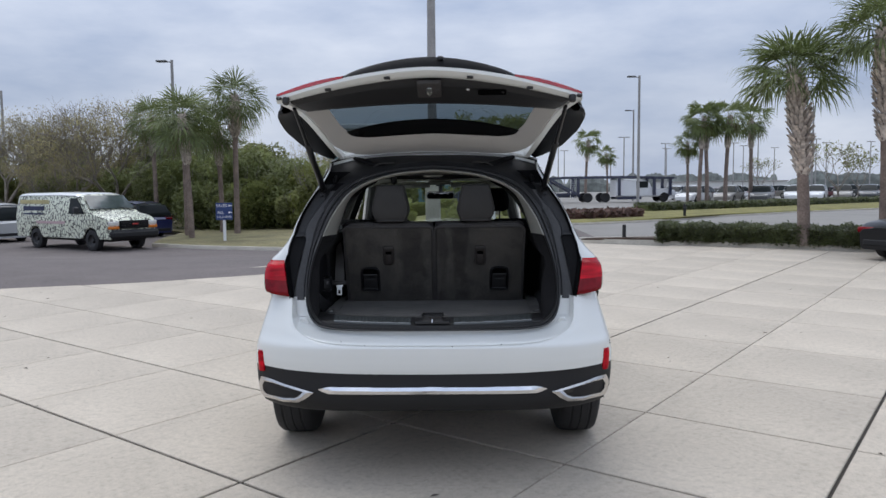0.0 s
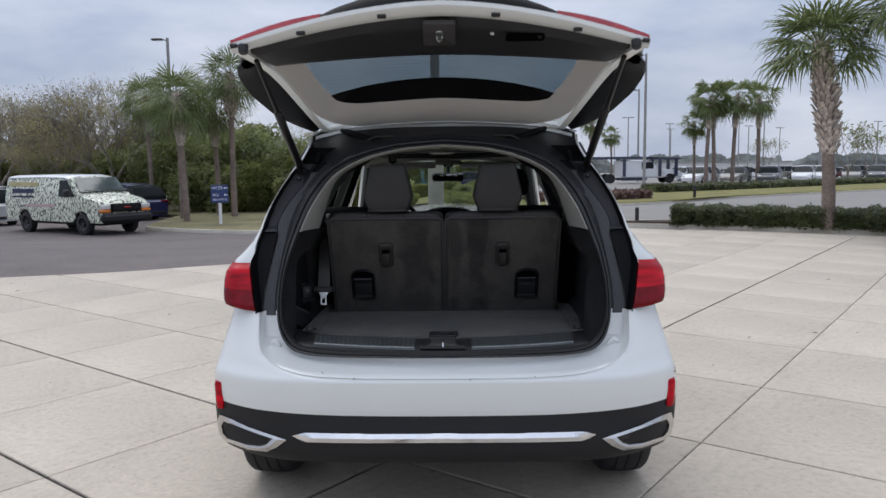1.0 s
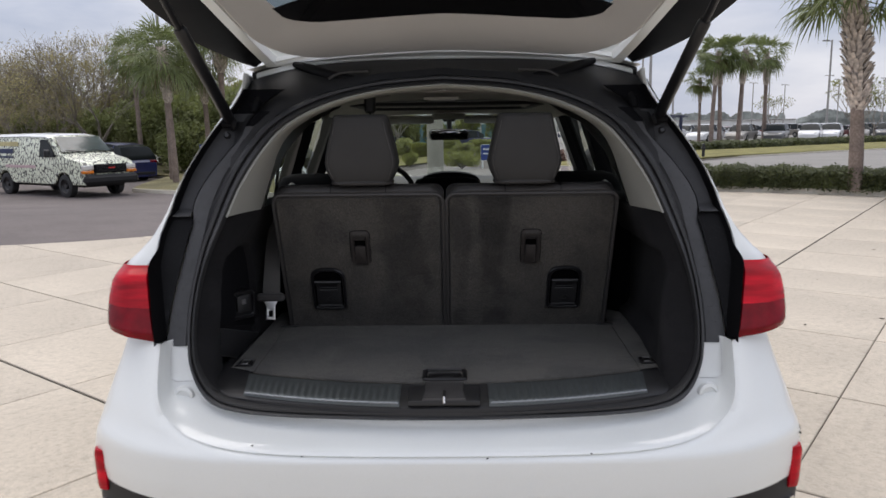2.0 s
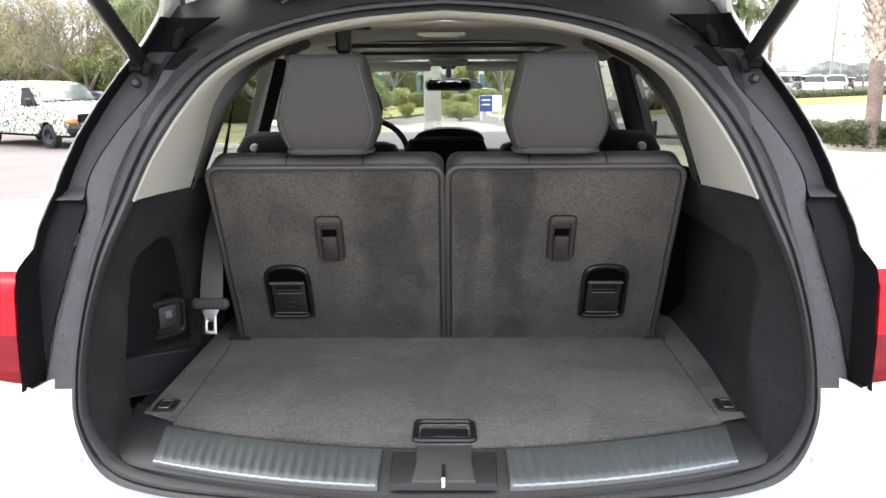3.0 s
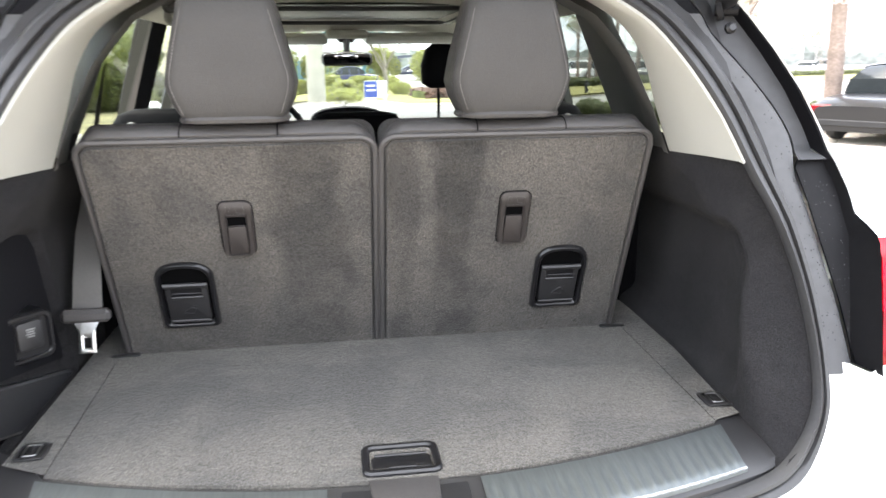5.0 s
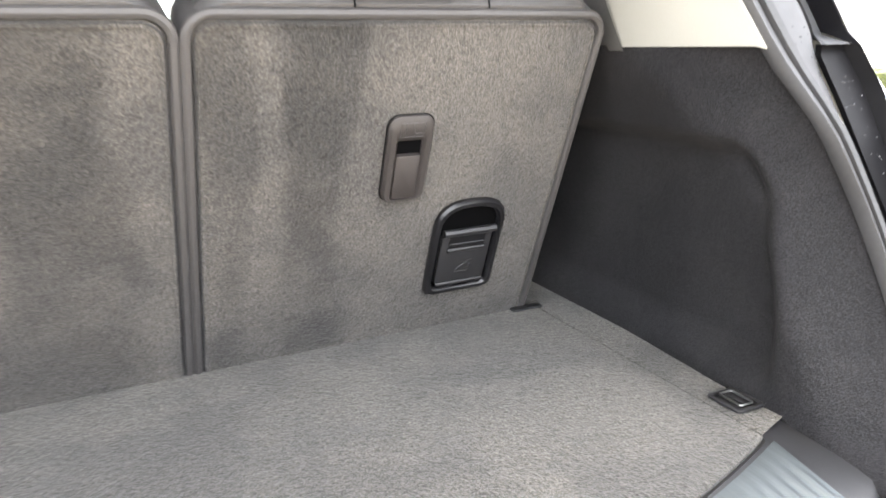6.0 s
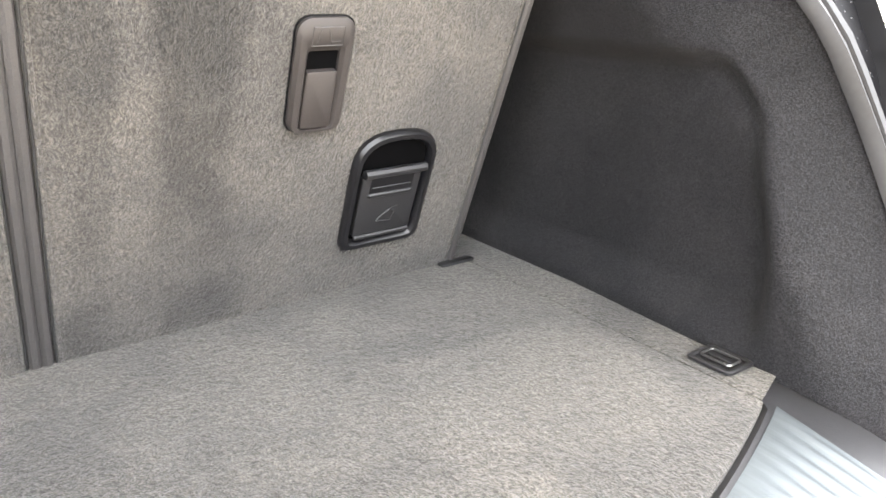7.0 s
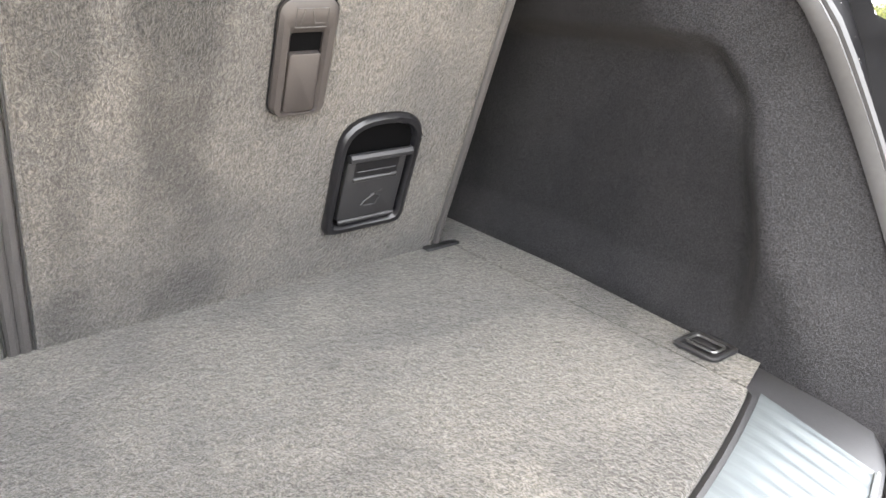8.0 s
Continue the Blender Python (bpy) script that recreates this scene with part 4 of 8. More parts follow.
def lower_trim():
    f = Form()
    rows = []
    for i in range(9):
        u = i / 8
        row = []
        for k in range(33):
            q = -1 + 2 * k / 32
            s1 = gate_edge(q * 0.67) - 0.083
            s0 = 0.662
            s_ = s0 + (s1 - s0) * u
            w = 0.655 + 0.02 * u
            row.append(gate(q * w, s_, -0.012 + 0.02 * max(0, abs(q) - 0.94) / 0.06 + (0.022 if i in (0, 8) else 0)))
        rows.append(row)
    return f.loft(rows)


part("lower_trim", lower_trim(), M_LINING, gate_ob, "dark plastic tailgate lining")
f = Form()
gm = Matrix.Translation(gate(0, 0.865, -0.012)) @ Matrix(((1, 0, 0), (0, -0.942, -0.335), (0, 0.335, -0.942))).to_4x4()
f.plaque(rrect(0.115, 0.15, 0.012), gm, 0.016, 0.006)
part("latch_cover", f, M_VINYL, gate_ob, "black latch cover")
f = Form().plaque(rrect(0.026, 0.062, 0.010), gm @ pose(0, 0, 0.0145), 0.006, 0.002)
f.tube([gm @ Vector((-0.010, -0.008, 0.024)), gm @ Vector((0, -0.028, 0.026)), gm @ Vector((0.010, -0.008, 0.024))], 0.004, 6)
part("latch", f, M_STEEL, gate_ob, "metal tailgate latch")
gh = Matrix.Translation(gate(0.30, 0.865, -0.0125)) @ gm.to_3x3().to_4x4()
# frame and sheet share the black that stands for the recess shade
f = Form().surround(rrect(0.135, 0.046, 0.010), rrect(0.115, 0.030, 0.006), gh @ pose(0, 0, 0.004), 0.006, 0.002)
f.plaque(rrect(0.115, 0.030, 0.006), gh @ pose(0, 0, 0.003), 0.002)
part("pull_handle", f, M_HOLESHADE, gate_ob, "black pull handle, recess shade in its colour")
part("close_button", Form().plaque(rrect(0.014, 0.010, 0.003), Matrix.Translation(gate(0.185, 0.865, -0.012)) @ gm.to_3x3().to_4x4(), 0.006, 0.001), M_LABEL, gate_ob, "small pale close button")
for x in (-0.47, -0.192, 0.192, 0.47):
    f = Form().plaque(rrect(0.030, 0.018, 0.004), Matrix.Translation(gate(x, gate_edge(x) - 0.030, -0.004)) @ gm.to_3x3().to_4x4(), 0.008, 0.003)
    part("bump_stop", f, M_RUBBER, gate_ob, "black rubber stop")
for s in (-1, 1):
    f = Form()
    c = gate(s * 0.668, 0.925, -0.004)
    f.lathe([(0.0, 0.026), (0.013, 0.025), (0.017, 0.019), (0.017, -0.004)], Matrix.Translation(c) @ gm.to_3x3().to_4x4(), 12)
    c = gate(s * 0.700, 0.930, 0.006)
    f.box(c, (0.026, 0.022, 0.016), 0.005)
    part("corner_bracket", f, M_BLACKP, gate_ob, "black corner bump stop")

GLASS_W = [(0.19, 0.36), (0.21, 0.42), (0.25, 0.455), (0.35, 0.50), (0.50, 0.527), (0.66, 0.545), (0.70, 0.55)]


def gate_glass_rows(s0, s1, n, d, inset=0.0, extra=0.0):
    rows = []
    for i in range(n):
        s_ = s0 + (s1 - s0) * i / (n - 1)
        rows.append([gate((-1 + 2 * k / 24) * (lerp(GLASS_W, s_) + extra), s_ + 0.02 * (1 - abs(-1 + 2 * k / 24) ** 2) * 0, d) for k in range(25)])
    return rows


gg = part("rear_window", Form().loft(gate_glass_rows(0.19, 0.70, 12, 0.045, 0, 0.05)), M_GATEGLASS, gate_ob, "dark rear window with rain drops on it")
gg.visible_shadow = False
part("window_border", Form().loft([[gate(x_ * 0.50 / 10, s_ - 0.62 * (s_ - 0.2) * (x_ / 10) ** 2, 0.040) for x_ in range(-10, 11)] for s_ in (0.20, 0.27, 0.34, 0.41)]), M_FRIT, gate_ob, "black printed window border")
for k in range(11):
    s_ = 0.36 + 0.028 * k
    w = lerp(GLASS_W, s_) - 0.01
    part("heater_line", Form().tube([gate(-w + 2 * w * j / 12, s_, 0.043) for j in range(13)], 0.0003, 3), M_DASH, gate_ob)


def gate_cream():
    """Light trim framing the rear window, sloping from the flange up to the glass."""
    f = Form()
    for q in (-1, 1):
        rows = []
        for i in range(13):
            s_ = 0.66 - 0.40 * i / 12
            xo = lerp([(0.06, 0.515), (0.10, 0.535), (0.35, 0.59), (0.66, 0.648)], s_)
            xi = lerp(GLASS_W, s_)
            rows.append([gate(q * xo, s_, 0.0), gate(q * (xo - 0.012), s_, -0.006), gate(q * (xi + (xo - xi) * 0.5), s_, 0.012), gate(q * xi, s_, 0.044)])
        rows2 = []
        for i in range(9):
            a = math.pi / 2 * i / 8
            so, xo = 0.26 - 0.20 * math.sin(a), lerp([(0.06, 0.515), (0.10, 0.535), (0.35, 0.59)], 0.26 - 0.20 * math.sin(a)) * (1 - 0.30 * (1 - math.cos(a)))
            si, xi = 0.26 - 0.055 * math.sin(a), 0.30 + (lerp(GLASS_W, 0.26) - 0.30) * math.cos(a)
            rows2.append([gate(q * xo, so, 0.0), gate(q * (xo - 0.008), so + 0.008, -0.006), gate(q * (xi + xo) / 2, (si + so) / 2, 0.012), gate(q * xi, si, 0.044)])
        f.loft(rows + rows2)
        e = rows2[-1]
        xo, xi = abs(e[0].x), abs(e[-1].x)
        rows3 = []
        for i in range(8):
            t_ = 1 - i / 7
            rows3.append([gate(q * xo * t_, 0.06, 0.0), gate(q * (xo - 0.008) * t_, 0.068, -0.006), gate(q * (xo + xi) / 2 * t_, 0.133, 0.012), gate(q * xi * t_, 0.205 + 0.02 * (1 - t_), 0.044)])
        f.loft(rows3)
    return f


part("window_trim", gate_cream(), M_GATETRIM, gate_ob, "light grey trim round the rear window, paled for bounce light")


def gate_wing(s):
    """The dark side fin between the flange and the outer edge."""
    f = Form()
    rows = []
    for i in range(16):
        s_ = 0.07 + 0.62 * i / 15
        xi = lerp([(0.02, 0.548), (0.10, 0.568), (0.35, 0.623), (0.62, 0.678), (0.72, 0.69)], s_)
        xo = lerp([(0.07, 0.60), (0.12, 0.64), (0.25, 0.73), (0.42, 0.79), (0.55, 0.80), (0.66, 0.77), (0.70, 0.74)], s_)
        rows.append([gate(s * xi, s_, 0.004), gate(s * (xi + xo) / 2, s_, -0.012), gate(s * (xo - 0.01), s_, -0.01), gate(s * xo, s_, 0.01), gate(s * (xo - 0.02), s_, 0.05), gate(s * xi, s_, 0.06)])
    return f.loft(rows)


for s in (-1, 1):
    part("side_fin", gate_wing(s), M_FIN, gate_ob, "gloss black side fin of the tailgate")
    f = Form()
    rows = []
    for i in range(15):
        x = 0.40 + 0.315 * i / 14
        e = gate_edge(x) - 0.012
        rows.append([gate(s * x, e, 0.024), gate(s * x, e + 0.004, 0.034 + 0.008 * math.sin(math.pi * i / 14)), gate(s * x, e - 0.02, 0.046 + 0.014 * math.sin(math.pi * i / 14)), gate(s * x, e - 0.08, 0.060)])
    part("gate_lamp", f.loft(rows), M_REDGLOSS, gate_ob, "red lamp strip on the tailgate edge")
f = Form()
rows = []
for k in range(29):
    x = -0.43 + 0.86 * k / 28
    e = gate_edge(x) - 0.02
    h = 0.062 * math.sqrt(max(0.0, 1 - (abs(x) / 0.432) ** 2))
    rows.append([gate(x, e, 0.012), gate(x, e - 0.002, 0.022 + h * 0.5), gate(x, e - 0.02, 0.028 + h), gate(x, e - 0.16, 0.050 + h * 0.7), gate(x, e - 0.2, 0.050)])
plate_top = part("plate_garnish", f.loft(rows), M_FIN, gate_ob, "gloss black number plate garnish")
part("rear_camera", Form().box(gate(0.055, 0.99, 0.075), (0.03, 0.02, 0.02), 0.006), M_BLACKP, plate_top, "small reversing camera")
f = Form()
rows = []
for i in range(8):
    s_ = -0.03 + 0.70 * i / 7
    rows.append([gate((-1 + 2 * k / 20) * (lerp(GATE_W, s_) - 0.015), s_, 0.058 + 0.012 * (1 - abs(-1 + 2 * k / 20))) for k in range(21)])
f.loft(rows[:2])
part("spoiler", f, M_WHITE, gate_ob, "white roof spoiler lip")


def strut(s):
    f = Form()
    a, b = Vector((s * 0.655, 0.03, 1.893)), Vector((s * 0.612, 0.545, 1.505))
    c = a.lerp(b, 0.42)
    f.tube([a, c], 0.0095, 10)
    f.tube([c, c.lerp(b, 0.02), a.lerp(b, 0.97), b], [0.012, 0.0165, 0.0165, 0.010], 12)
    return f


for st in both("gas_strut", strut, M_GLOSSB, suv, "black powered tailgate strut"):
    s = 1 if st.data.vertices[0].co.x > 0 else -1
    f = Form()
    f.tube([(s * 0.60, 0.545, 1.50), (s * 0.635, 0.53, 1.50)], 0.010, 8)
    f.plaque(rrect(0.035, 0.05, 0.012), pose(s * 0.604, 0.545, 1.50, 30, s * 75, 0), 0.010, 0.003)
    part("strut_mount", f, M_FIN, st, "black strut ball mount")
    f = Form()
    c = Vector((s * 0.617, 0.522, 1.468))
    f.lathe([(0.0, 0.012), (0.006, 0.012), (0.010, 0.007), (0.010, 0.0)], look(c, c + Vector((0, 1, -0.2))), 10)
    part("mount_bolt", f, M_GLOSSB, st, "steel mounting bolt")

# ---- load bay ----
FLOOR_Z = 0.843
SL = Vector((0, -0.403, 1.0)).normalized()
SEAT_M = Matrix(((1, 0, 0, 0), (0, SL.y, -SL.z, 0.755), (0, SL.z, SL.y, 0.845), (0, 0, 0, 1)))


def floor_edge(x):
    """Rear edge of the carpet."""
    return 0.193 + 0.096 * (abs(x) / 0.52) ** 2


def seam_x(s, y):
    """The seam between load floor and side ledge."""
    return 0.521 + 0.035 * (y - 0.30) if s > 0 else 0.514 + 0.035 * (y - 0.30)


f = Form()
n = 40
rows = []
for dz, inset in ((-0.02, 0.0), (-0.0025, 0.0), (0.0, 0.003)):
    row = []
    ys_ = [0.79 - (0.79 - floor_edge(0.516)) * k / 10 for k in range(10)]
    row += [(-seam_x(-1, y) + inset, y, FLOOR_Z + dz) for y in ys_]
    xa, xb = -seam_x(-1, 0.29), seam_x(1, 0.29)
    row += [(xa + inset + (xb - xa - 2 * inset) * k / n, floor_edge(xa + (xb - xa) * k / n) + inset, FLOOR_Z + dz) for k in range(n + 1)]
    row += [(seam_x(1, y) - inset, y, FLOOR_Z + dz) for y in ys_[::-1]]
    rows.append(row)
f.loft(rows, close=True)
f.add(rows[-1], [tuple(range(len(rows[-1])))])
load_floor = part("load_floor", f, M_CARPET, suv, "charcoal carpeted load floor")

# carpeted ledges beside the floor
for s in (-1, 1):
    f = Form()
    xo = 0.64 if s > 0 else 0.586
    rows = []
    for i in range(12):
        y = 0.292 + 0.72 * i / 11
        q = seam_x(s, y)
        back = 0.036 * (1 - i / 11)
        rows.append([(s * (q + 0.0004), y, FLOOR_Z - 0.008), (s * (q + 0.0008), y, FLOOR_Z - 0.0015), (s * (q + 0.004), y, FLOOR_Z), (s * xo, y + back, FLOOR_Z)])
    part("side_ledge", f.loft(rows), M_CARPET, suv, "carpeted side ledge")


M_TIE = material("dull_zinc_ring", (0.22, 0.22, 0.215), rough=0.4, metal=1.0, vary=0.1)


def tie_place(s, dz):
    slope = math.degrees(math.atan2(0.09, s * (seam_x(s, 0.40) - seam_x(s, 0.31))))
    return pose(s * 0.553, 0.357, FLOOR_Z + dz, 0, 0, slope)


def tie_down(s):
    f = Form()
    m = tie_place(s, 0.002)
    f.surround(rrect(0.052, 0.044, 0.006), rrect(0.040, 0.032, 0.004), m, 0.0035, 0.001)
    f.plaque(rrect(0.040, 0.032, 0.004), m @ pose(0, 0, -0.001), 0.001)
    f.box((0, 0, 0.0015), (0.030, 0.003, 0.003), 0.0008, m)
    return f


for td, s in zip(both("tie_down", tie_down, M_BLACKP, suv, "black tie-down recess"), (-1, 1)):
    m = tie_place(s, 0.004)
    f = Form().ring([m @ Vector((p[0], p[1], 0.002)) for p in rrect(0.034, 0.020, 0.003)], 0.0014, 6)
    part("tie_ring", f, M_TIE, td, "bright metal tie-down ring")

# sill: moulded black trim that carries two ribbed tread plates
def sill_rear(x):
    return 0.083 + 0.085 * (abs(x) / 0.52) ** 2


f = Form()
rows = []
for k in range(61):
    x = -0.615 + 1.23 * k / 60
    ax = abs(x)
    a = floor_edge(min(ax, 0.53)) if ax < 0.53 else 0.291 + 0.04 * smooth01((ax - 0.53) / 0.006) + 0.55 * (ax - 0.53)
    b = sill_rear(ax) if ax < 0.54 else 0.175 + 0.5 * (ax - 0.54)
    lift = 0.10 * max(0, ax - 0.56)
    rows.append([(x, a + 0.02, FLOOR_Z - 0.02), (x, a - 0.001, FLOOR_Z - 0.006 + lift), (x, a - 0.006, FLOOR_Z - 0.002 + lift), (x, a - 0.014, FLOOR_Z - 0.004 + lift), (x, (a + b) / 2, FLOOR_Z - 0.010 + lift), (x, b + 0.006, FLOOR_Z - 0.018 + lift), (x, b - 0.004, FLOOR_Z - 0.026 + lift), (x, b - 0.008, FLOOR_Z - 0.05 + lift)])
sill = part("sill_trim", f.loft(rows), M_BLACKP, suv, "black moulded loading sill")


def tread_plate(s):
    f = Form()
    rows = []
    nk = 110
    for k in range(nk + 1):
        u = k / nk
        x = 0.108 + 0.408 * u
        a, b = floor_edge(x) - 0.010, sill_rear(x) + 0.002
        row = []
        wave = 0.0017 * math.sin(2 * math.pi * u * 22)
        for j in range(7):
            v = j / 6
            y = a + (b - a) * v
            edge = 0 if (j in (0, 6) or k in (0, nk)) else 1
            zz = FLOOR_Z - 0.004 - 0.012 * v + 0.003 + edge * 0.0012
            if 0.12 < v < 0.95 and 0 < k < nk:
                zz += wave * smooth01((v - 0.1) / 0.5)
            row.append((s * (x + (0.006 - 0.016 * v) * u), y, zz))
        row = [(row[0][0], row[0][1] + 0.001, row[0][2] - 0.006)] + row + [(row[-1][0], row[-1][1] - 0.003, row[-1][2] - 0.004), (row[-1][0], row[-1][1] - 0.002, row[-1][2] - 0.012)]
        rows.append(row)
    return f.loft(rows)


def plate_edge(s):
    pts = []
    for k in range(61):
        x = 0.112 + 0.402 * k / 60
        pts.append((s * (x - 0.010 * k / 60), sill_rear(x) - 0.0005, FLOOR_Z - 0.0125 + 0.0006 * math.sin(2 * math.pi * 22 * k / 60)))
    return Form().tube(pts, 0.0024, 6)


for tp, s in zip(both("tread_plate", tread_plate, M_ALU, sill, "ribbed brushed aluminium sill plate", smooth=60), (-1, 1)):
    part("plate_edge", plate_edge(s), M_EDGE, tp, "bright rolled rear edge")
f = Form()
f.plaque([(-0.092, 0.21), (-0.062, 0.198), (-0.050, 0.192), (0.050, 0.192), (0.062, 0.198), (0.092, 0.21), (0.086, 0.078), (-0.086, 0.078)][::-1], pose(0, 0, FLOOR_Z - 0.016), 0.012, 0.004)
striker_cover = part("striker_cover", f, M_BLACKP, sill, "black latch striker cover")
f = Form().plaque([(-0.050, 0.198), (0.050, 0.198), (0.046, 0.145), (0.052, 0.080), (-0.052, 0.080), (-0.046, 0.145)][::-1], pose(0, 0, FLOOR_Z - 0.006), 0.007, 0.003)
part("cover_panel", f, M_VINYL, striker_cover, "smooth raised cover panel")
part("striker", Form().tube([(0, 0.118, FLOOR_Z - 0.004), (0, 0.116, FLOOR_Z + 0.006), (0, 0.080, FLOOR_Z + 0.004), (0, 0.078, FLOOR_Z - 0.010)], 0.0035, 8), M_CHROME, striker_cover, "bright steel striker loop")

# underfloor lid handle
hm = pose(0, 0.248, FLOOR_Z + 0.0005)
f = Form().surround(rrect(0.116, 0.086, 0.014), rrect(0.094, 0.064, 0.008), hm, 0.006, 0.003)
lid = part("lid_handle", f, M_GLOSSB, load_floor, "black recessed floor lid handle")
f = Form().plaque(rrect(0.095, 0.065, 0.008), hm @ pose(0, 0, -0.006), 0.002)
f.plaque(rrect(0.088, 0.034, 0.006), hm @ pose(0, -0.012, -0.002), 0.006, 0.002)
f.box((0, 0.010, 0.003), (0.080, 0.006, 0.004), 0.0015, hm)
f.box((0, -0.0275, 0.0045), (0.040, 0.005, 0.003), 0.001, hm)
ob = part("handle_flap", f, M_GLOSSB, load_floor, "gloss black lift flap")


# ---- side trim ----
POCKET = [(0.323, 0.958), (0.358, 1.03), (0.395, 1.098), (0.432, 1.134), (0.482, 1.149), (0.56, 1.150), (0.620, 1.136), (0.648, 1.105), (0.674, 1.0), (0.716, 0.862), (0.72, 0.83), (0.33, 0.83), (0.318, 0.885)]


def depth_in(poly, y, z):
    """Distance inside a convex outline (minus: outside)."""
    best = 9.0
    k = len(poly)
    for i in range(k):
        (a, b), (c, d) = poly[i], poly[(i + 1) % k]
        l_ = math.hypot(c - a, d - b)
        best = min(best, ((c - a) * (b - z) - (a - y) * (d - b)) / l_)
    return best


def side_trim(s):
    """Felt side wall from the seal to behind the third row, with a shallow recess."""
    f = Form()
    rows = []
    nz, ny = 70, 80
    for i in range(nz + 1):
        z = 0.814 + (1.252 - 0.814) * i / nz
        xr = seal_in_x(max(z, 0.822)) + 0.006
        yr = seal_y(xr, z) - 0.004
        row = []
        for j in range(ny + 1):
            v = j / ny
            yy = yr + (0.95 - yr) * v ** 1.15
            if s > 0:
                low = lerp([(0.30, 0.572), (0.40, 0.574), (0.60, 0.594), (0.84, 0.602)], yy)
            else:
                low = 0.605
            foot = low + (0.550 - low) * smooth01((z - 1.12) / 0.14)
            lead = smooth01((yy - yr) / (0.10 + 0.09 * smooth01((z - 1.0) / 0.25)))
            x = xr + (foot - xr) * lead
            if s > 0:
                rear = 0.336 + 0.045 * smooth01((z - 0.93) / 0.2) + 0.05 * smooth01((z - 1.07) / 0.10)
                ins = smooth01((yy - rear + 0.012) / 0.034) * smooth01((z - 0.850) / 0.052) * smooth01((1.150 - z) / 0.030)
                x += 0.030 * ins
            else:
                x += 0.022 * smooth01((depth_in(POCKET, yy, z) + 0.002) / 0.010)
            row.append((s * x, yy, z))
        rows.append(row)
    return f.loft(rows)


both("side_trim", side_trim, M_TRIM, suv, "dark felt load bay side trim", smooth=60)

# moulded panel, outlet and open bin in the nearer wall
XL = -0.619
f = Form()
pan = [(0.330, 0.956), (0.364, 1.03), (0.400, 1.094), (0.436, 1.128), (0.484, 1.142), (0.56, 1.143), (0.615, 1.130), (0.640, 1.101), (0.665, 1.0), (0.704, 0.866)]
rows = []
for dx in (-0.012, 0.0):
    rows.append([(XL + dx, a, b) for a, b in pan])
f.loft(rows, close=True)
f.add(rows[-1], [tuple(range(len(pan)))])
side_pocket = part("side_pocket_panel", f, M_POCKET, suv, "smooth black side panel with a power outlet")
om = Matrix.Translation((XL + 0.016, 0.525, 0.972)) @ Matrix(((0.643, 0, 0.766, 0), (0.766, 0, -0.643, 0), (0, 1, 0, 0), (0, 0, 0, 1)))
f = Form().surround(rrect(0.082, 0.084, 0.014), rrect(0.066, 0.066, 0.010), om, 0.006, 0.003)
f.box((0, 0, -0.030), (0.080, 0.082, 0.058), 0.006, om)
outlet = part("power_outlet", f, M_GLOSSB, side_pocket, "gloss black power outlet surround")
f = Form().plaque(rrect(0.044, 0.050, 0.006), om @ pose(0, 0.004, 0.0), 0.008, 0.003)
part("outlet_cap", f, M_BLACKP, side_pocket, "black outlet cap")
f = Form()
for k in range(4):
    f.box((0, 0.016 - 0.0042 * k, 0.0085), (0.015 - 0.003 * (k % 2), 0.0024, 0.0006), 0, om)
part("outlet_print", f, M_PRINT, side_pocket, "pale printed marks")
f = Form()
BIN_TOP = [(0.322, 0.956), (0.42, 0.927), (0.54, 0.889), (0.712, 0.836)]
BIN_LOW = [(0.322, 0.879), (0.42, 0.844), (0.54, 0.802), (0.712, 0.760)]
rows = [[(x, y, z + dz) for y, z in line] for x, line, dz in ((-0.622, BIN_LOW, 0.001), (-0.612, BIN_LOW, 0.0), (-0.610, BIN_LOW, 0.004), (-0.610, BIN_TOP, -0.004), (-0.613, BIN_TOP, 0.0), (-0.635, BIN_TOP, 0.0))]
bin_wall = part("bin_wall", f.loft(rows), M_BINWALL, suv, "dark side bin front")
# tube in a lighter vinyl paints the reflection along the edge
part("bin_edge", Form().tube([(-0.6105, y, z) for y, z in BIN_LOW], 0.0016, 6), M_VINYL, bin_wall, "rounded lower edge, paler to paint its highlight")
# flat black sheet: the shade below the bin front, put into colour
part("bin_opening", Form().loft([[(-0.620, y, z + 0.003) for y, z in BIN_LOW], [(-0.620, y, 0.72) for y, z in BIN_LOW]]), M_HOLESHADE, bin_wall, "black sheet painted as shade under the bin front")


# light upper pillar trim and arch
def upper_trim():
    f = Form()
    outer = spline([(x, 0, z) for x, z in SEAL_IN[10:]] , 40)
    for s in (-1, 1):
        rows = []
        first = True
        pts = [(seal_in_x(1.25) + 0.002, 1.25)] + [(p.x, p.z) for p in spline([(x, 0, z) for x, z in SEAL_IN[11:]], 34)]
        for x, z in pts:
            y = yh(x, z)
            u = smooth01((z - 1.25) / 0.34)
            top = smooth01((z - 1.45) / 0.16)
            wid = lerp([(0.0, 0.175), (0.5, 0.095), (1.0, 0.05)], u)
            dirx = -0.05 * (1 - u)
            dz = -0.014 * u
            rows.append([(s * (x + 0.004), y - 0.002, z + 0.003 * u), (s * (x - 0.004), y - 0.008, z - 0.003), (s * (x - 0.008), y + 0.004, z - 0.010 * u),
                         (s * (x + dirx * 0.45), y + wid * 0.45, z + dz * 0.6), (s * (x + dirx), y + wid, z + dz), (s * (x + dirx + 0.012), y + wid + 0.03, z + dz + 0.01 * u)])
        f.loft(rows)
    return f


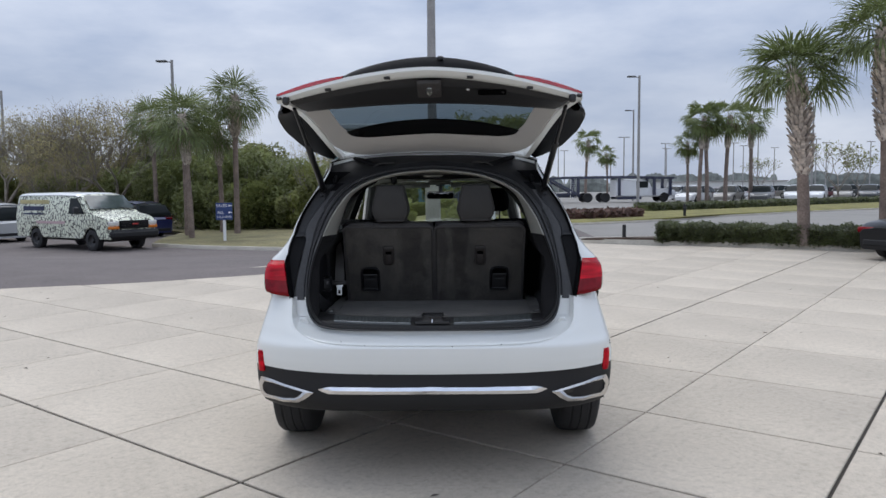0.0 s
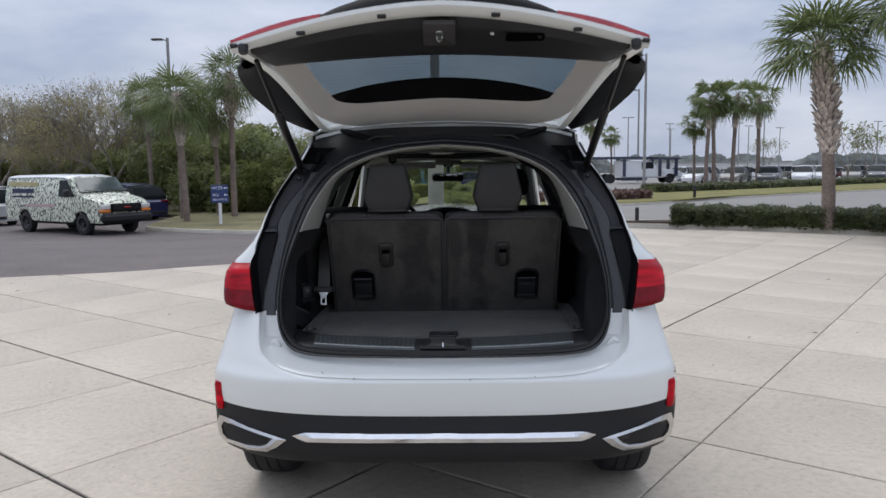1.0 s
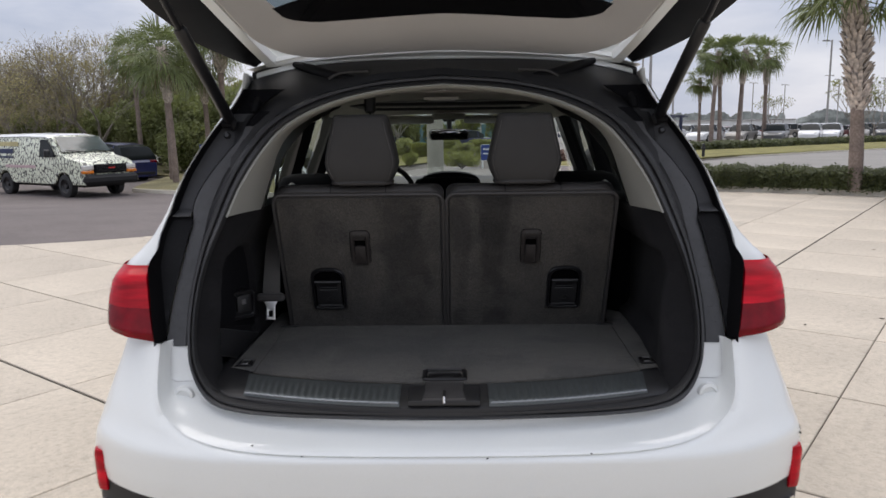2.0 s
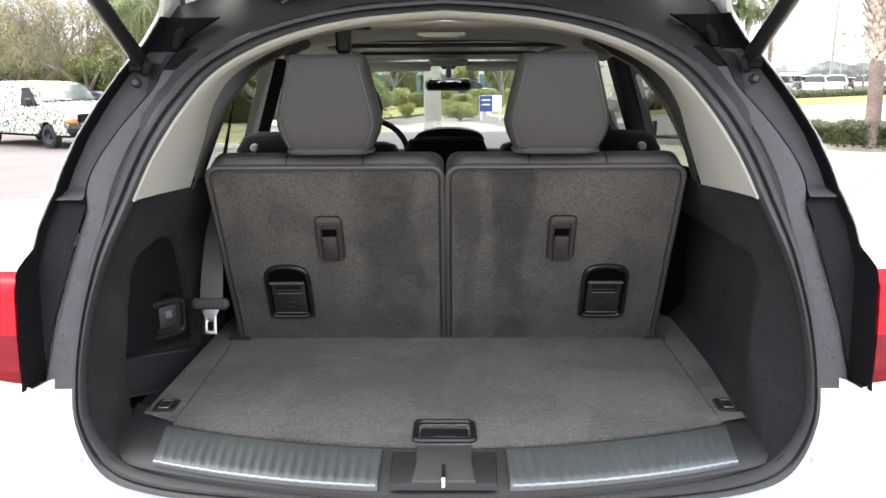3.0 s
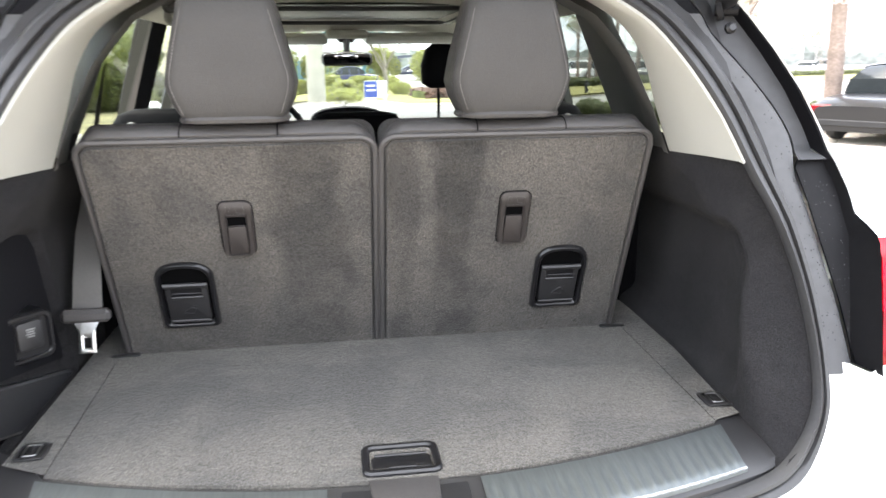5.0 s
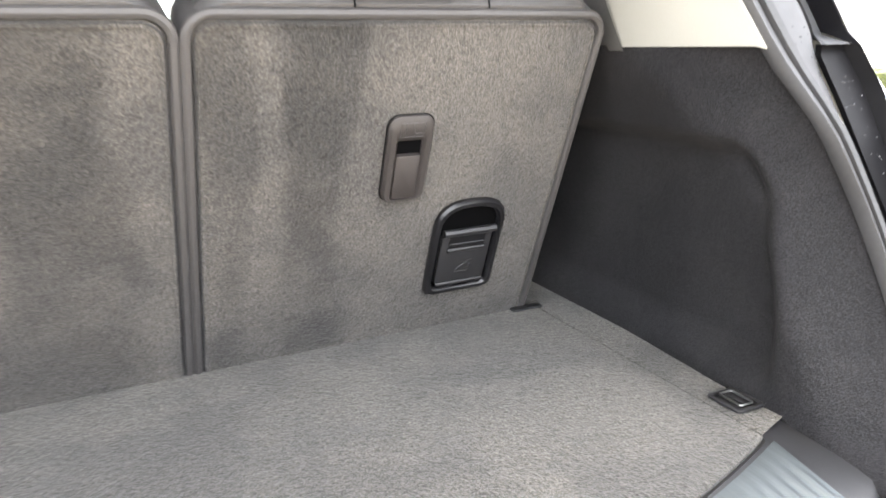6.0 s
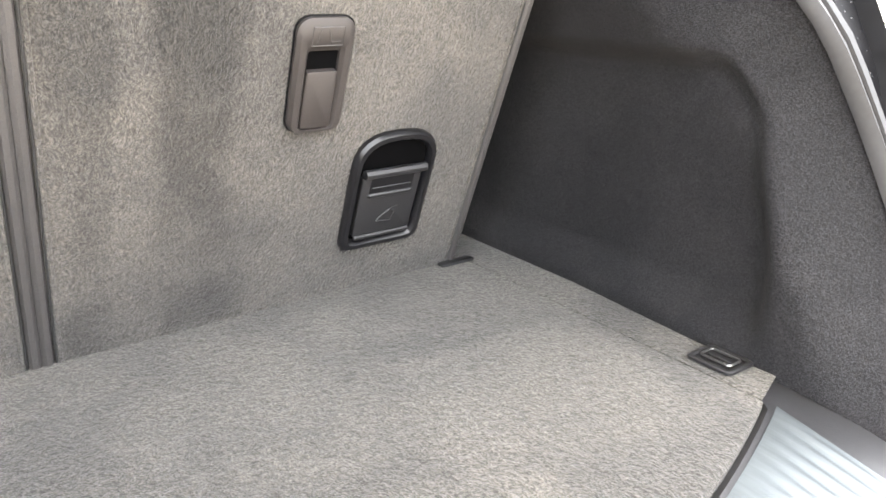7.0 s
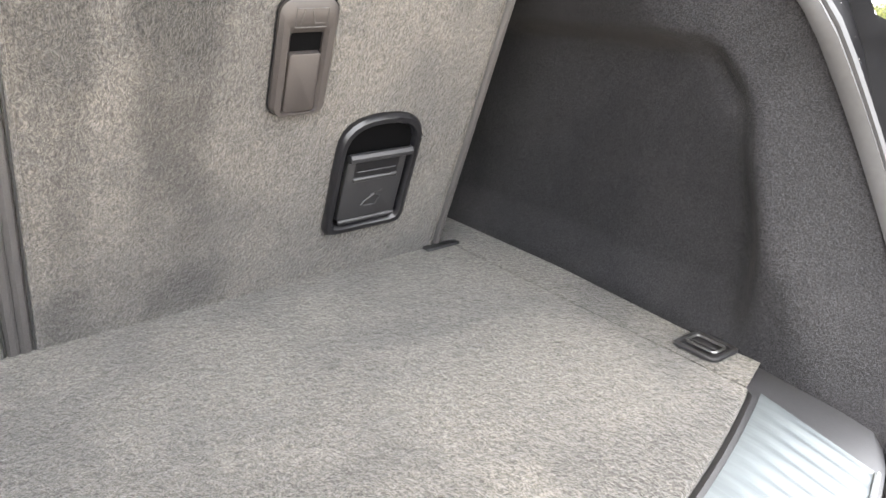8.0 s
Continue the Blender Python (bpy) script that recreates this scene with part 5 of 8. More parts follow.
part("upper_pillar_trim", upper_trim(), M_CREAM, suv, "light grey moulded pillar and arch trim", smooth=50)


def quarter_inner(s, i0=0, i1=13):
    """Grey inner lining from the pillar trim to the quarter window."""
    f = Form()
    rows = []
    for i in range(i0, i1):
        z = 1.245 + 0.335 * i / 12
        xa = max(0.30, seal_in_x(max(z, 1.25)) - 0.055) + (0.075 if i < 0 or i1 < 5 else 0)
        xo = lerp([(1.1, 0.83), (1.15, 0.82), (1.58, 0.63)], z)
        u = smooth01((max(z, 1.25) - 1.25) / 0.34)
        start = yh(0.6, max(z, 1.25)) + lerp([(0.0, 0.172), (0.5, 0.092), (1.0, 0.047)], u)
        rows.append([(s * (xa + 0.004), start, z), (s * (xa + 0.03), 0.72, z), (s * (xa * 0.5 + xo * 0.5), 0.86, z), (s * (xo - 0.035), 1.10, z), (s * (xo - 0.012), 1.38, z), (s * xo, 1.46, z)])
    return f.loft(rows)


both("lower_lining", lambda s: quarter_inner(s, -4, 1), M_TRIM, suv, "dark felt lining below the quarter window")
# darker than the pillar trim: its shade is put into the colour
both("quarter_lining", quarter_inner, M_QUARTER, suv, "moulded inner quarter lining, light trim greyed for shade")

# headliner, closed above by the roof
f = Form()
rows = []
for i in range(22):
    y = 0.615 + (2.98 - 0.615) * i / 21
    row = []
    for k in range(17):
        q = -1 + 2 * k / 16
        z = 1.592 + 0.018 * math.sin(math.pi * (y - 0.66) / 2.32) - 0.06 * abs(q) ** 3 - 0.02 * smooth01((y - 2.7) / 0.3)
        if 1.75 < y < 2.65 and abs(q) < 0.72:
            z += 0.022
        row.append((q * 0.61, y, z))
    rows.append(row)
headliner = part("headliner", f.loft(rows), M_HEAD, suv, "light grey woven headliner")
part("sunroof_shade", Form().plaque(rrect(0.86, 0.80, 0.06), pose(0, 2.2, 1.606), 0.004, 0.001), M_BLACKP, headliner, "dark sunroof opening")
part("sunroof_rim", Form().surround(rrect(0.90, 0.86, 0.07), rrect(0.84, 0.80, 0.05), pose(0, 2.2, 1.597, 180), 0.012, 0.004), M_BLACKP, headliner, "black sunroof edge")
f = Form().plaque(rrect(0.118, 0.034, 0.008), pose(-0.01, 0.86, 1.582, 180), 0.008, 0.003)
dome = part("reading_lamp", f, M_CREAM, headliner, "unlit roof lamp")
part("lamp_lens", Form().plaque(rrect(0.09, 0.018, 0.005), pose(-0.01, 0.86, 1.575, 180), 0.003, 0.001), M_LABEL, dome, "clear lamp lens")
for s in (-1, 1):
    f = Form().surround(rrect(0.085, 0.044, 0.018), rrect(0.066, 0.028, 0.010), pose(s * 0.43, 1.19, 1.566, 180 - 28, s * 22, 0), 0.008, 0.003)
    f.box((0, 0, 0.0), (0.062, 0.006, 0.010), 0.002, pose(s * 0.43, 1.19, 1.566, 180 - 28, s * 22, 0))
    part("roof_vent", f, M_QUARTER, headliner, "grey roof air vent")
    f = Form().tube(spline([(s * 0.50, 1.40, 1.558), (s * 0.505, 1.42, 1.538), (s * 0.505, 1.53, 1.538), (s * 0.50, 1.55, 1.558)], 12), 0.010, 8)
    part("grab_handle", f, M_CREAM, headliner, "light grab handle")
    f = Form().plaque(rrect(0.44, 0.15, 0.03), pose(s * 0.31, 2.90, 1.545, 180 - 12, 0, 0), 0.018, 0.006)
    part("sun_visor", f, M_CREAM, headliner, "folded light grey sun visor")
f = Form().box((-0.238, 0.80, 1.562), (0.036, 0.024, 0.060), 0.007)
f.box((-0.238, 0.80, 1.549), (0.030, 0.028, 0.030), 0.006)
f.box((-0.228, 0.80, 1.590), (0.11, 0.05, 0.008), 0.003)
f.tube([(-0.238, 0.797, 1.54), (-0.238, 0.795, 1.518)], 0.004, 6)
belt_hook = part("belt_hook", f, M_BLACKP, headliner, "black centre belt buckle stowed in the roof")
f = Form().box((0, 2.86, 1.555), (0.20, 0.14, 0.035), 0.012)
part("overhead_console", f, M_CREAM, headliner, "light overhead console")
f = Form().box((0, 3.02, 1.447), (0.25, 0.035, 0.066), 0.016)
f.tube([(0, 3.03, 1.465), (0, 3.06, 1.57)], 0.016, 8)
f.box((0, 3.07, 1.555), (0.09, 0.05, 0.06), 0.015)
rv = part("rear_view_mirror", f, M_BLACKP, suv, "black interior mirror")
part("mirror_glass", Form().plaque(rrect(0.23, 0.052, 0.02), pose(0, 3.0015, 1.447, 98, 0, 0), 0.002, 0.001), M_MIRROR, rv, "mirror glass")


# ---- third row ----
def seat_back(s):
    """One half of the folded-up third row, carpet on its back and a vinyl-piped edge."""
    w, h = 0.5145, 0.480
    cx = s * 0.2588
    foot = 0.05
    body = rrect(w, h + foot, 0.030, 5, cx, (h - foot) / 2 + 0.002)
    f = Form()
    rows = []
    for d, k in ((-0.078, 0.97), (-0.070, 0.995), (-0.015, 1.0), (-0.004, 0.985)):
        rows.append([SEAT_M @ Vector((cx + (p[0] - cx) * k, h / 2 + (p[1] - h / 2) * k, d)) for p in body])
    f.loft(rows, close=True, cap=True)
    sb = part("seat_back", f, M_VINYL, suv, "third-row seat back with dark vinyl edge")
    inner = rrect(w - 0.020, h - 0.010 + foot, 0.024, 6, cx, (h - foot) / 2 - 0.001)
    f = Form().plaque(inner, SEAT_M @ pose(0, 0, -0.008), 0.010, 0.005)
    part("back_carpet", f, M_SEATCARPET, sb, "charcoal carpet with brushed marks")
    f = Form()
    ring_o = rrect(w - 0.008, h - 0.002 + foot, 0.028, 8, cx, (h - foot) / 2)
    f.ring([SEAT_M @ Vector((p[0], p[1], -0.002)) for p in ring_o], 0.0062, 8)
    part("piping", f, M_VINYL, sb, "rolled vinyl edge")
    f = Form()
    ring_i = rrect(w - 0.031, h - 0.022 + foot, 0.022, 8, cx, (h - foot) / 2 - 0.002)
    f.ring([SEAT_M @ Vector((p[0], p[1], 0.0012)) for p in ring_i], 0.0026, 6)
    part("carpet_welt", f, M_SEATCARPET, sb, "turned carpet edge")
    ring_g = rrect(w - 0.0235, h - 0.016 + foot, 0.023, 8, cx, (h - foot) / 2 - 0.0015)
    part("edge_gap", Form().ring([SEAT_M @ Vector((p[0], p[1], 0.0016)) for p in ring_g], 0.0010, 6), M_RUBBER, sb, "dark line where carpet meets vinyl")
    # padded roll along the top edge, in three sewn lengths
    f = Form()
    rows = []
    for k in range(41):
        u = k / 40
        x = cx - w / 2 + 0.008 + (w - 0.016) * u
        e = min(1, min(u, 1 - u) / 0.07)
        r = 0.019 * math.sqrt(max(0.05, 1 - (1 - e) ** 2))
        c = SEAT_M @ Vector((x, h - 0.004 - 0.014 * (1 - e), -0.034))
        seam = 0.0025 if min(abs(u - 0.34), abs(u - 0.67)) < 0.014 else 0
        rows.append([c + Vector((0, math.cos(a) * (r + 0.014 - seam), math.sin(a) * (r - seam))) for a in [2 * math.pi * j / 14 for j in range(14)]])
    f.loft(rows, close=True, cap=True)
    part("top_roll", f, M_VINYL, sb, "padded dark vinyl top edge")
    for u in (0.34, 0.67):
        c = SEAT_M @ Vector((cx - w / 2 + 0.008 + (w - 0.016) * u, h - 0.004, -0.034))
        pts = [c + Vector((0, math.cos(a) * 0.0318, math.sin(a) * 0.0178)) for a in [math.pi * (0.15 + 1.05 * j / 12) for j in range(13)]]
        part("roll_seam", Form().tube(pts, 0.0011, 5), M_GUTTER, sb, "sewn seam across the vinyl roll")
    # upper strap slot
    m = SEAT_M @ pose(s * 0.262, 0.2995, 0.002)
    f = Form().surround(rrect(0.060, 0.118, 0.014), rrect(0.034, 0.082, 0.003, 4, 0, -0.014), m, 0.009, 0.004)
    f.plaque(rrect(0.046, 0.022, 0.004, 4, 0, 0.042), m @ pose(0, 0, 0.001), 0.005, 0.0015)
    # slightly larger black plate paints the shaded gap at the surround's edge
    part("anchor_gasket", Form().plaque(rrect(0.063, 0.121, 0.015), m @ pose(0, 0, -0.001), 0.0025), M_FRIT, sb, "black plate painted as gap shade round the anchor")
    slot = part("strap_anchor", f, M_BROWNP, sb, "brown-grey plastic child seat anchor surround")
    return sb


def anchor_parts(s, sb):
    m = SEAT_M @ pose(s * 0.262, 0.2995, 0.002)
    f = Form().plaque(rrect(0.0335, 0.062, 0.004, 4, 0, -0.024), m @ pose(0, 0, 0.0005), 0.0075, 0.002)
    part("anchor_flap", f, M_BROWNP, sb, "grained anchor flap")
    # thin black sheet paints the shade in the gap above the flap
    part("anchor_gap", Form().plaque(rrect(0.0335, 0.020, 0.003, 4, 0, 0.017), m @ pose(0, 0, 0.0006), 0.0012), M_HOLESHADE, sb, "black sheet painted as shade above the flap")
    f = Form()
    for pts in ([(-0.016, 0.034), (0.016, 0.034), (0.016, 0.052), (-0.016, 0.052), (-0.016, 0.034)], [(-0.011, 0.037), (-0.008, 0.049)], [(0.004, 0.037), (0.000, 0.050)], [(0.004, 0.038), (0.013, 0.038)]):
        f.tube([m @ Vector((a, b, 0.0092)) for a, b in pts], 0.0005, 4)
    part("anchor_mark", f, M_VINYL, sb, "embossed child seat mark")


def release_handle(s, sb):
    """Arched surround with a hinged pull; the recess depth is painted black."""
    m = SEAT_M @ pose(s * 0.374, 0.148, 0.002)

    def arch(w, h, r, dy=0.0):
        out = []
        for i in range(13):
            a = math.pi * i / 12
            c = math.cos(a)
            out.append((w / 2 * math.copysign(abs(c) ** 0.74, c), dy + h / 2 - r + r * math.sin(a) ** 0.74))
        out += [(-w / 2, dy - h / 2 + 0.010), (-w / 2 + 0.004, dy - h / 2 + 0.002), (-w / 2 + 0.012, dy - h / 2), (w / 2 - 0.012, dy - h / 2), (w / 2 - 0.004, dy - h / 2 + 0.002), (w / 2, dy - h / 2 + 0.010)]
        return out
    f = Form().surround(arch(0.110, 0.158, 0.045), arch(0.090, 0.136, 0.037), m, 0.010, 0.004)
    part("release_surround", f, M_GLOSSB, sb, "black arched release surround")
    # flat black sheet on the carpet stands for the shade of a deep recess
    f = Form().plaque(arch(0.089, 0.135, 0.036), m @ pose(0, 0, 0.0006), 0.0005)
    part("release_recess", f, M_HOLESHADE, sb, "black sheet painted as recess shade")
    f = Form()
    f.plaque(rrect(0.080, 0.088, 0.006, 4, 0, -0.018), m @ pose(0, 0, 0.001), 0.006, 0.002)
    f.tube([m @ Vector((-0.041, 0.030, 0.010)), m @ Vector((0.041, 0.030, 0.010))], 0.0055, 8)
    f.box((0, -0.002, 0.008), (0.060, 0.006, 0.004), 0.0015, m)
    f.box((0, -0.061, 0.008), (0.078, 0.006, 0.004), 0.0015, m)
    part("release_pull", f, M_BLACKP, sb, "black plastic seat release pull")
    f = Form().plaque(rrect(0.058, 0.020, 0.003, 4, 0, 0.012), m @ pose(0, 0, 0.0072), 0.0006)
    f.box((0, 0.0085, 0.0082), (0.052, 0.0022, 0.0016), 0.0006, m)
    part("pull_slot", f, M_GLOSSB, sb, "ridged finger slot")
    f = Form()
    f.tube([m @ Vector((a, b, 0.0085)) for a, b in ((-0.012, -0.040), (0.008, -0.042), (0.012, -0.030), (0.004, -0.026), (-0.008, -0.034), (-0.012, -0.040))], 0.0009, 4)
    f.tube([m @ Vector((a, b, 0.0085)) for a, b in ((-0.002, -0.026), (0.014, -0.022))], 0.0006, 4)
    part("pull_mark", f, M_LINING, sb, "embossed seat mark")


def head_restraint(s, sb):
    """Tapered pad with a flat front, rounded shoulders and a bottom welt."""
    cx = 0.236 if s > 0 else -0.243
    rows = []
    for z, hw, y0, y1 in ((1.318, 0.070, 0.565, 0.640), (1.324, 0.083, 0.552, 0.66), (1.340, 0.092, 0.546, 0.67), (1.360, 0.101, 0.541, 0.673), (1.385, 0.107, 0.538, 0.675), (1.43, 0.0985, 0.534, 0.672), (1.48, 0.086, 0.536, 0.665), (1.512, 0.079, 0.540, 0.657), (1.520, 0.0765, 0.545, 0.651), (1.5235, 0.071, 0.553, 0.643)):
        row = []
        for p in rrect(2 * hw, y1 - y0, min(0.024, hw * 0.30), 4):
            row.append((cx + p[0], (y0 + y1) / 2 + p[1], z))
        rows.append(row)
    f = Form().loft(rows, close=True, cap=True)
    hr = part("head_restraint", f, M_LEATHER, sb, "graphite leather head restraint", smooth=60)
    for q in (-1, 1):
        f = Form()
        pts = []
        for z, hw in ((1.336, 0.080), (1.385, 0.095), (1.43, 0.087), (1.48, 0.0745), (1.51, 0.067)):
            pts.append((cx + q * hw, lerp([(1.336, 0.5495), (1.385, 0.5405), (1.43, 0.5365), (1.48, 0.5385), (1.51, 0.5445)], z), z))
        pts = spline(pts, 40)
        for k in range(0, 39, 1):
            f.tube([pts[k], pts[k].lerp(pts[k + 1], 0.6)], 0.0008, 4)
        part("stitching", f, M_THREAD, sb, "pale stitching")
    f = Form().ring([(cx + p[0] * 1.0, 0.606 + p[1], 1.326) for p in rrect(0.172, 0.108, 0.03, 5)], 0.006, 6)
    part("restraint_welt", f, M_VINYL, sb, "dark welt under the head restraint")
    for q in (-1, 1):
        part("restraint_post", Form().tube([(cx + q * 0.045, 0.60, 1.28), (cx + q * 0.045, 0.605, 1.33)], 0.006, 8), M_CHROME, sb, "bright post")


for s in (-1, 1):
    sb = seat_back(s)
    anchor_parts(s, sb)
    release_handle(s, sb)
    head_restraint(s, sb)
for s in (-1, 1):
    part("hinge_slot", Form().plaque(rrect(0.055, 0.016, 0.004), pose(s * 0.515, 0.745, FLOOR_Z + 0.001), 0.003, 0.001), M_BLACKP, load_floor, "dark seat hinge slot")
    # lower cushion in front of the back
    part("third_row_cushion", Form().box((s * 0.262, 1.08, 0.80), (0.50, 0.46, 0.14), 0.04), M_SEATDARK, suv, "dark third-row cushion")

# belt and buckle beside the third row
f = Form()
rows = []
for p, t in (((-0.650, 1.30, 1.42), 0.004), ((-0.604, 0.98, 1.24), 0.009), ((-0.560, 0.74, 1.10), 0.025), ((-0.551, 0.675, 1.02), 0.028), ((-0.550, 0.655, 0.972), 0.029)):
    p = Vector(p)
    rows.append([p + Vector((-t, 0.012, 0)), p + Vector((t, -0.004, 0)), p + Vector((t, -0.002, 0)), p + Vector((-t, 0.0135, 0))])
belt = part("seat_belt", f.loft(rows, close=True, cap=True), M_WEB, suv, "grey seat belt webbing")
f = Form().box((-0.550, 0.650, 0.965), (0.088, 0.022, 0.026), 0.007, None)
part("tongue_grip", f, M_VINYL, belt, "dark plastic tongue grip")
f = Form()
to = Matrix.Translation((-0.550, 0.643, 0.922)) @ pose(0, 0, 0, 78, 0, 0) @ Matrix.Diagonal((1.15, 0.92, 1, 1))
f.surround([(-0.022, 0.040), (0.022, 0.040), (0.012, 0.018), (0.013, -0.030), (-0.013, -0.030), (-0.012, 0.018)], [(-0.005, 0.002), (0.005, 0.002), (0.006, 0.000), (0.006, -0.020), (-0.006, -0.020), (-0.006, 0.000)], to, 0.004, 0.001)
part("belt_tongue", f, M_STEEL, belt, "bright metal belt tongue")

# dark wheel house beside the third row
for s in (-1, 1):
    f = Form().box((s * 0.66, 1.30, 0.92), (0.20, 0.80, 0.60), 0.06)
    part("wheel_house", f, M_SEATDARK, suv, "dark trimmed wheel house")
    f = Form()
    f.loft([[(s * 0.78, 0.90, 1.14), (s * 0.80, 2.0, 1.14), (s * 0.80, 3.6, 1.08)], [(s * 0.74, 0.90, 1.10), (s * 0.75, 2.0, 1.08), (s * 0.76, 3.6, 1.02)], [(s * 0.80, 0.90, 0.4), (s * 0.80, 2.0, 0.4), (s * 0.80, 3.6, 0.4)]])
    part("door_lining", f, M_DASH, suv, "dark inner door lining")
part("cabin_floor", Form().box((0, 2.35, 0.44), (1.62, 2.9, 0.06), 0.01), M_DASH, suv, "dark cabin carpet")
f = Form()
f.plaque([(-0.60, 0.70), (0.60, 0.70), (0.60, 0.835), (-0.60, 0.835)], pose(0, 0.2, 0, 90), 0.01)
part("bin_floor", Form().box((-0.605, 0.53, 0.812), (0.11, 0.52, 0.012), 0.003), M_BLACKP, suv, "dark side bin floor")
part("boot_tub", Form().box((0, 0.52, 0.75), (1.12, 0.50, 0.10), 0.02), M_BLACKP, suv, "dark tub under the load floor")

# second row and front seats
def cabin_seat(x, y, w, z_top, mat, parent, rest=True, lean=0.12, lift=0.0):
    rows = []
    for z, hw, d in ((0.62, w * 0.9, 0.10), (0.85, w, 0.11), (1.10, w * 0.98, 0.10), (z_top - 0.06, w * 0.92, 0.085), (z_top - 0.015, w * 0.80, 0.06), (z_top, w * 0.6, 0.03)):
        yy = y - lean * (z - 0.62)
        rows.append([(x + p[0], yy + p[1], z) for p in rrect(2 * hw, 2 * d, d * 0.7, 4)])
    f = Form().loft(rows, close=True, cap=True)
    f.box((x, y + 0.30, 0.60), (2 * w, 0.56, 0.18), 0.06)
    seat = part("cabin_seat", f, mat, parent, "black leather passenger seat", smooth=60)
    if rest:
        yy = y - lean * (z_top - 0.5)
        rows = []
        for z, hw, d in ((z_top + 0.03 + lift, 0.09, 0.03), (z_top + 0.05 + lift, 0.125, 0.05), (z_top + 0.13 + lift, 0.13, 0.055), (z_top + 0.20 + lift, 0.11, 0.05), (z_top + 0.225 + lift, 0.08, 0.025)):
            rows.append([(x + p[0], yy + p[1], z) for p in rrect(2 * hw, 2 * d, d * 0.8, 4)])
        f = Form().loft(rows, close=True, cap=True)
        for q in (-0.05, 0.05):
            f.tube([(x + q, yy, z_top - 0.03), (x + q, yy, z_top + 0.06 + lift)], 0.007, 6)
        part("seat_head_restraint", f, mat, seat, "black head restraint", smooth=60)
    return seat


for s in (-1, 1):
    sr = cabin_seat(s * 0.565, 1.85, 0.235, 1.285, M_SEATDARK, suv, rest=False)
    f = Form()
    c = Vector((s * 0.69, 1.655, 1.237))
    f.lathe([(0.0, 0.012), (0.011, 0.012), (0.016, 0.006), (0.016, 0.0)], look(c, c + Vector((0, 1, 0))), 14)
    part("fold_button", f, M_PRINT, sr, "round bright fold button")
    cabin_seat(s * 0.455, 2.78, 0.235, 1.17, M_SEATDARK, suv, rest=True, lift=0.075 + 0.035 * s)
part("centre_armrest", Form().loft([[(-0.006 + p[0], 1.74 + p[1], z) for p in rrect(2 * hw, 2 * d, d * 0.6, 4)] for z, hw, d in ((0.65, 0.155, 0.08), (1.15, 0.155, 0.08), (1.225, 0.150, 0.075), (1.256, 0.135, 0.06), (1.264, 0.10, 0.03))], close=True, cap=True), M_SEATDARK, suv, "black centre armrest block")
# dashboard with a hooded screen, wheel
f = Form()
rows = []
for y, z in ((3.18, 0.55), (3.16, 0.98), (3.20, 1.09), (3.30, 1.140), (3.50, 1.158), (3.72, 1.15)):
    rows.append([(-0.78 + 1.56 * k / 16, y + 0.05 * (abs(k - 8) / 8) ** 2, z + 0.0) for k in range(17)])
dash = part("dashboard", f.loft(rows), M_DASH, suv, "dark dashboard")
f = Form()
rows = []
for y, k_ in ((3.17, 1.0), (3.30, 1.02), (3.45, 0.7)):
    rows.append([(0.0 + 0.20 * math.cos(math.pi * j / 12) * (1.0), y, 1.115 + 0.090 * k_ * math.sin(math.pi * j / 12) ** 0.6) for j in range(13)])
f.loft(rows)
f.add(rows[0], [tuple(range(13))])
part("screen_hood", f, M_SEATDARK, dash, "rounded hood over the screen")
f = Form().ring([(-0.42 + 0.20 * math.cos(a), 3.00 + 0.07 * math.sin(a), 1.065 + 0.19 * math.sin(a)) for a in [2 * math.pi * k / 32 for k in range(32)]], 0.016, 8)
for a in (0, math.pi, -math.pi / 2):
    f.tube([(-0.42, 3.02, 1.065), (-0.42 + 0.19 * math.cos(a), 3.01 + 0.07 * math.sin(a), 1.065 + 0.18 * math.sin(a))], 0.014, 6)
part("steering_wheel", f, M_SEATDARK, suv, "black steering wheel")


# ---- ground ----
def drop(x, y):
    """The lot falls gently away beyond the concrete, on the van's side."""
    return -0.55 * smooth01((y - 10.5) / 10.5) * smooth01((2.0 - x) / 7.0)


M_ASPHALT = material("worn_asphalt", (0.130, 0.110, 0.103), rough=0.9, vary=0.12, grain=60, stain=0.35, stain_amount=0.14, bump=0.5, bump_scale=90)
M_ROAD = material("pale_worn_road", (0.225, 0.214, 0.196), rough=0.9, vary=0.10, grain=50, stain=0.3, stain_amount=0.10, bump=0.3, bump_scale=90)
M_CONC = material("broom_finished_concrete", (0.422, 0.371, 0.302), rough=0.85, vary=0.08, grain=35, stain=1.1, stain_amount=0.15, bump=0.25, bump_scale=160, per_object=0.07)


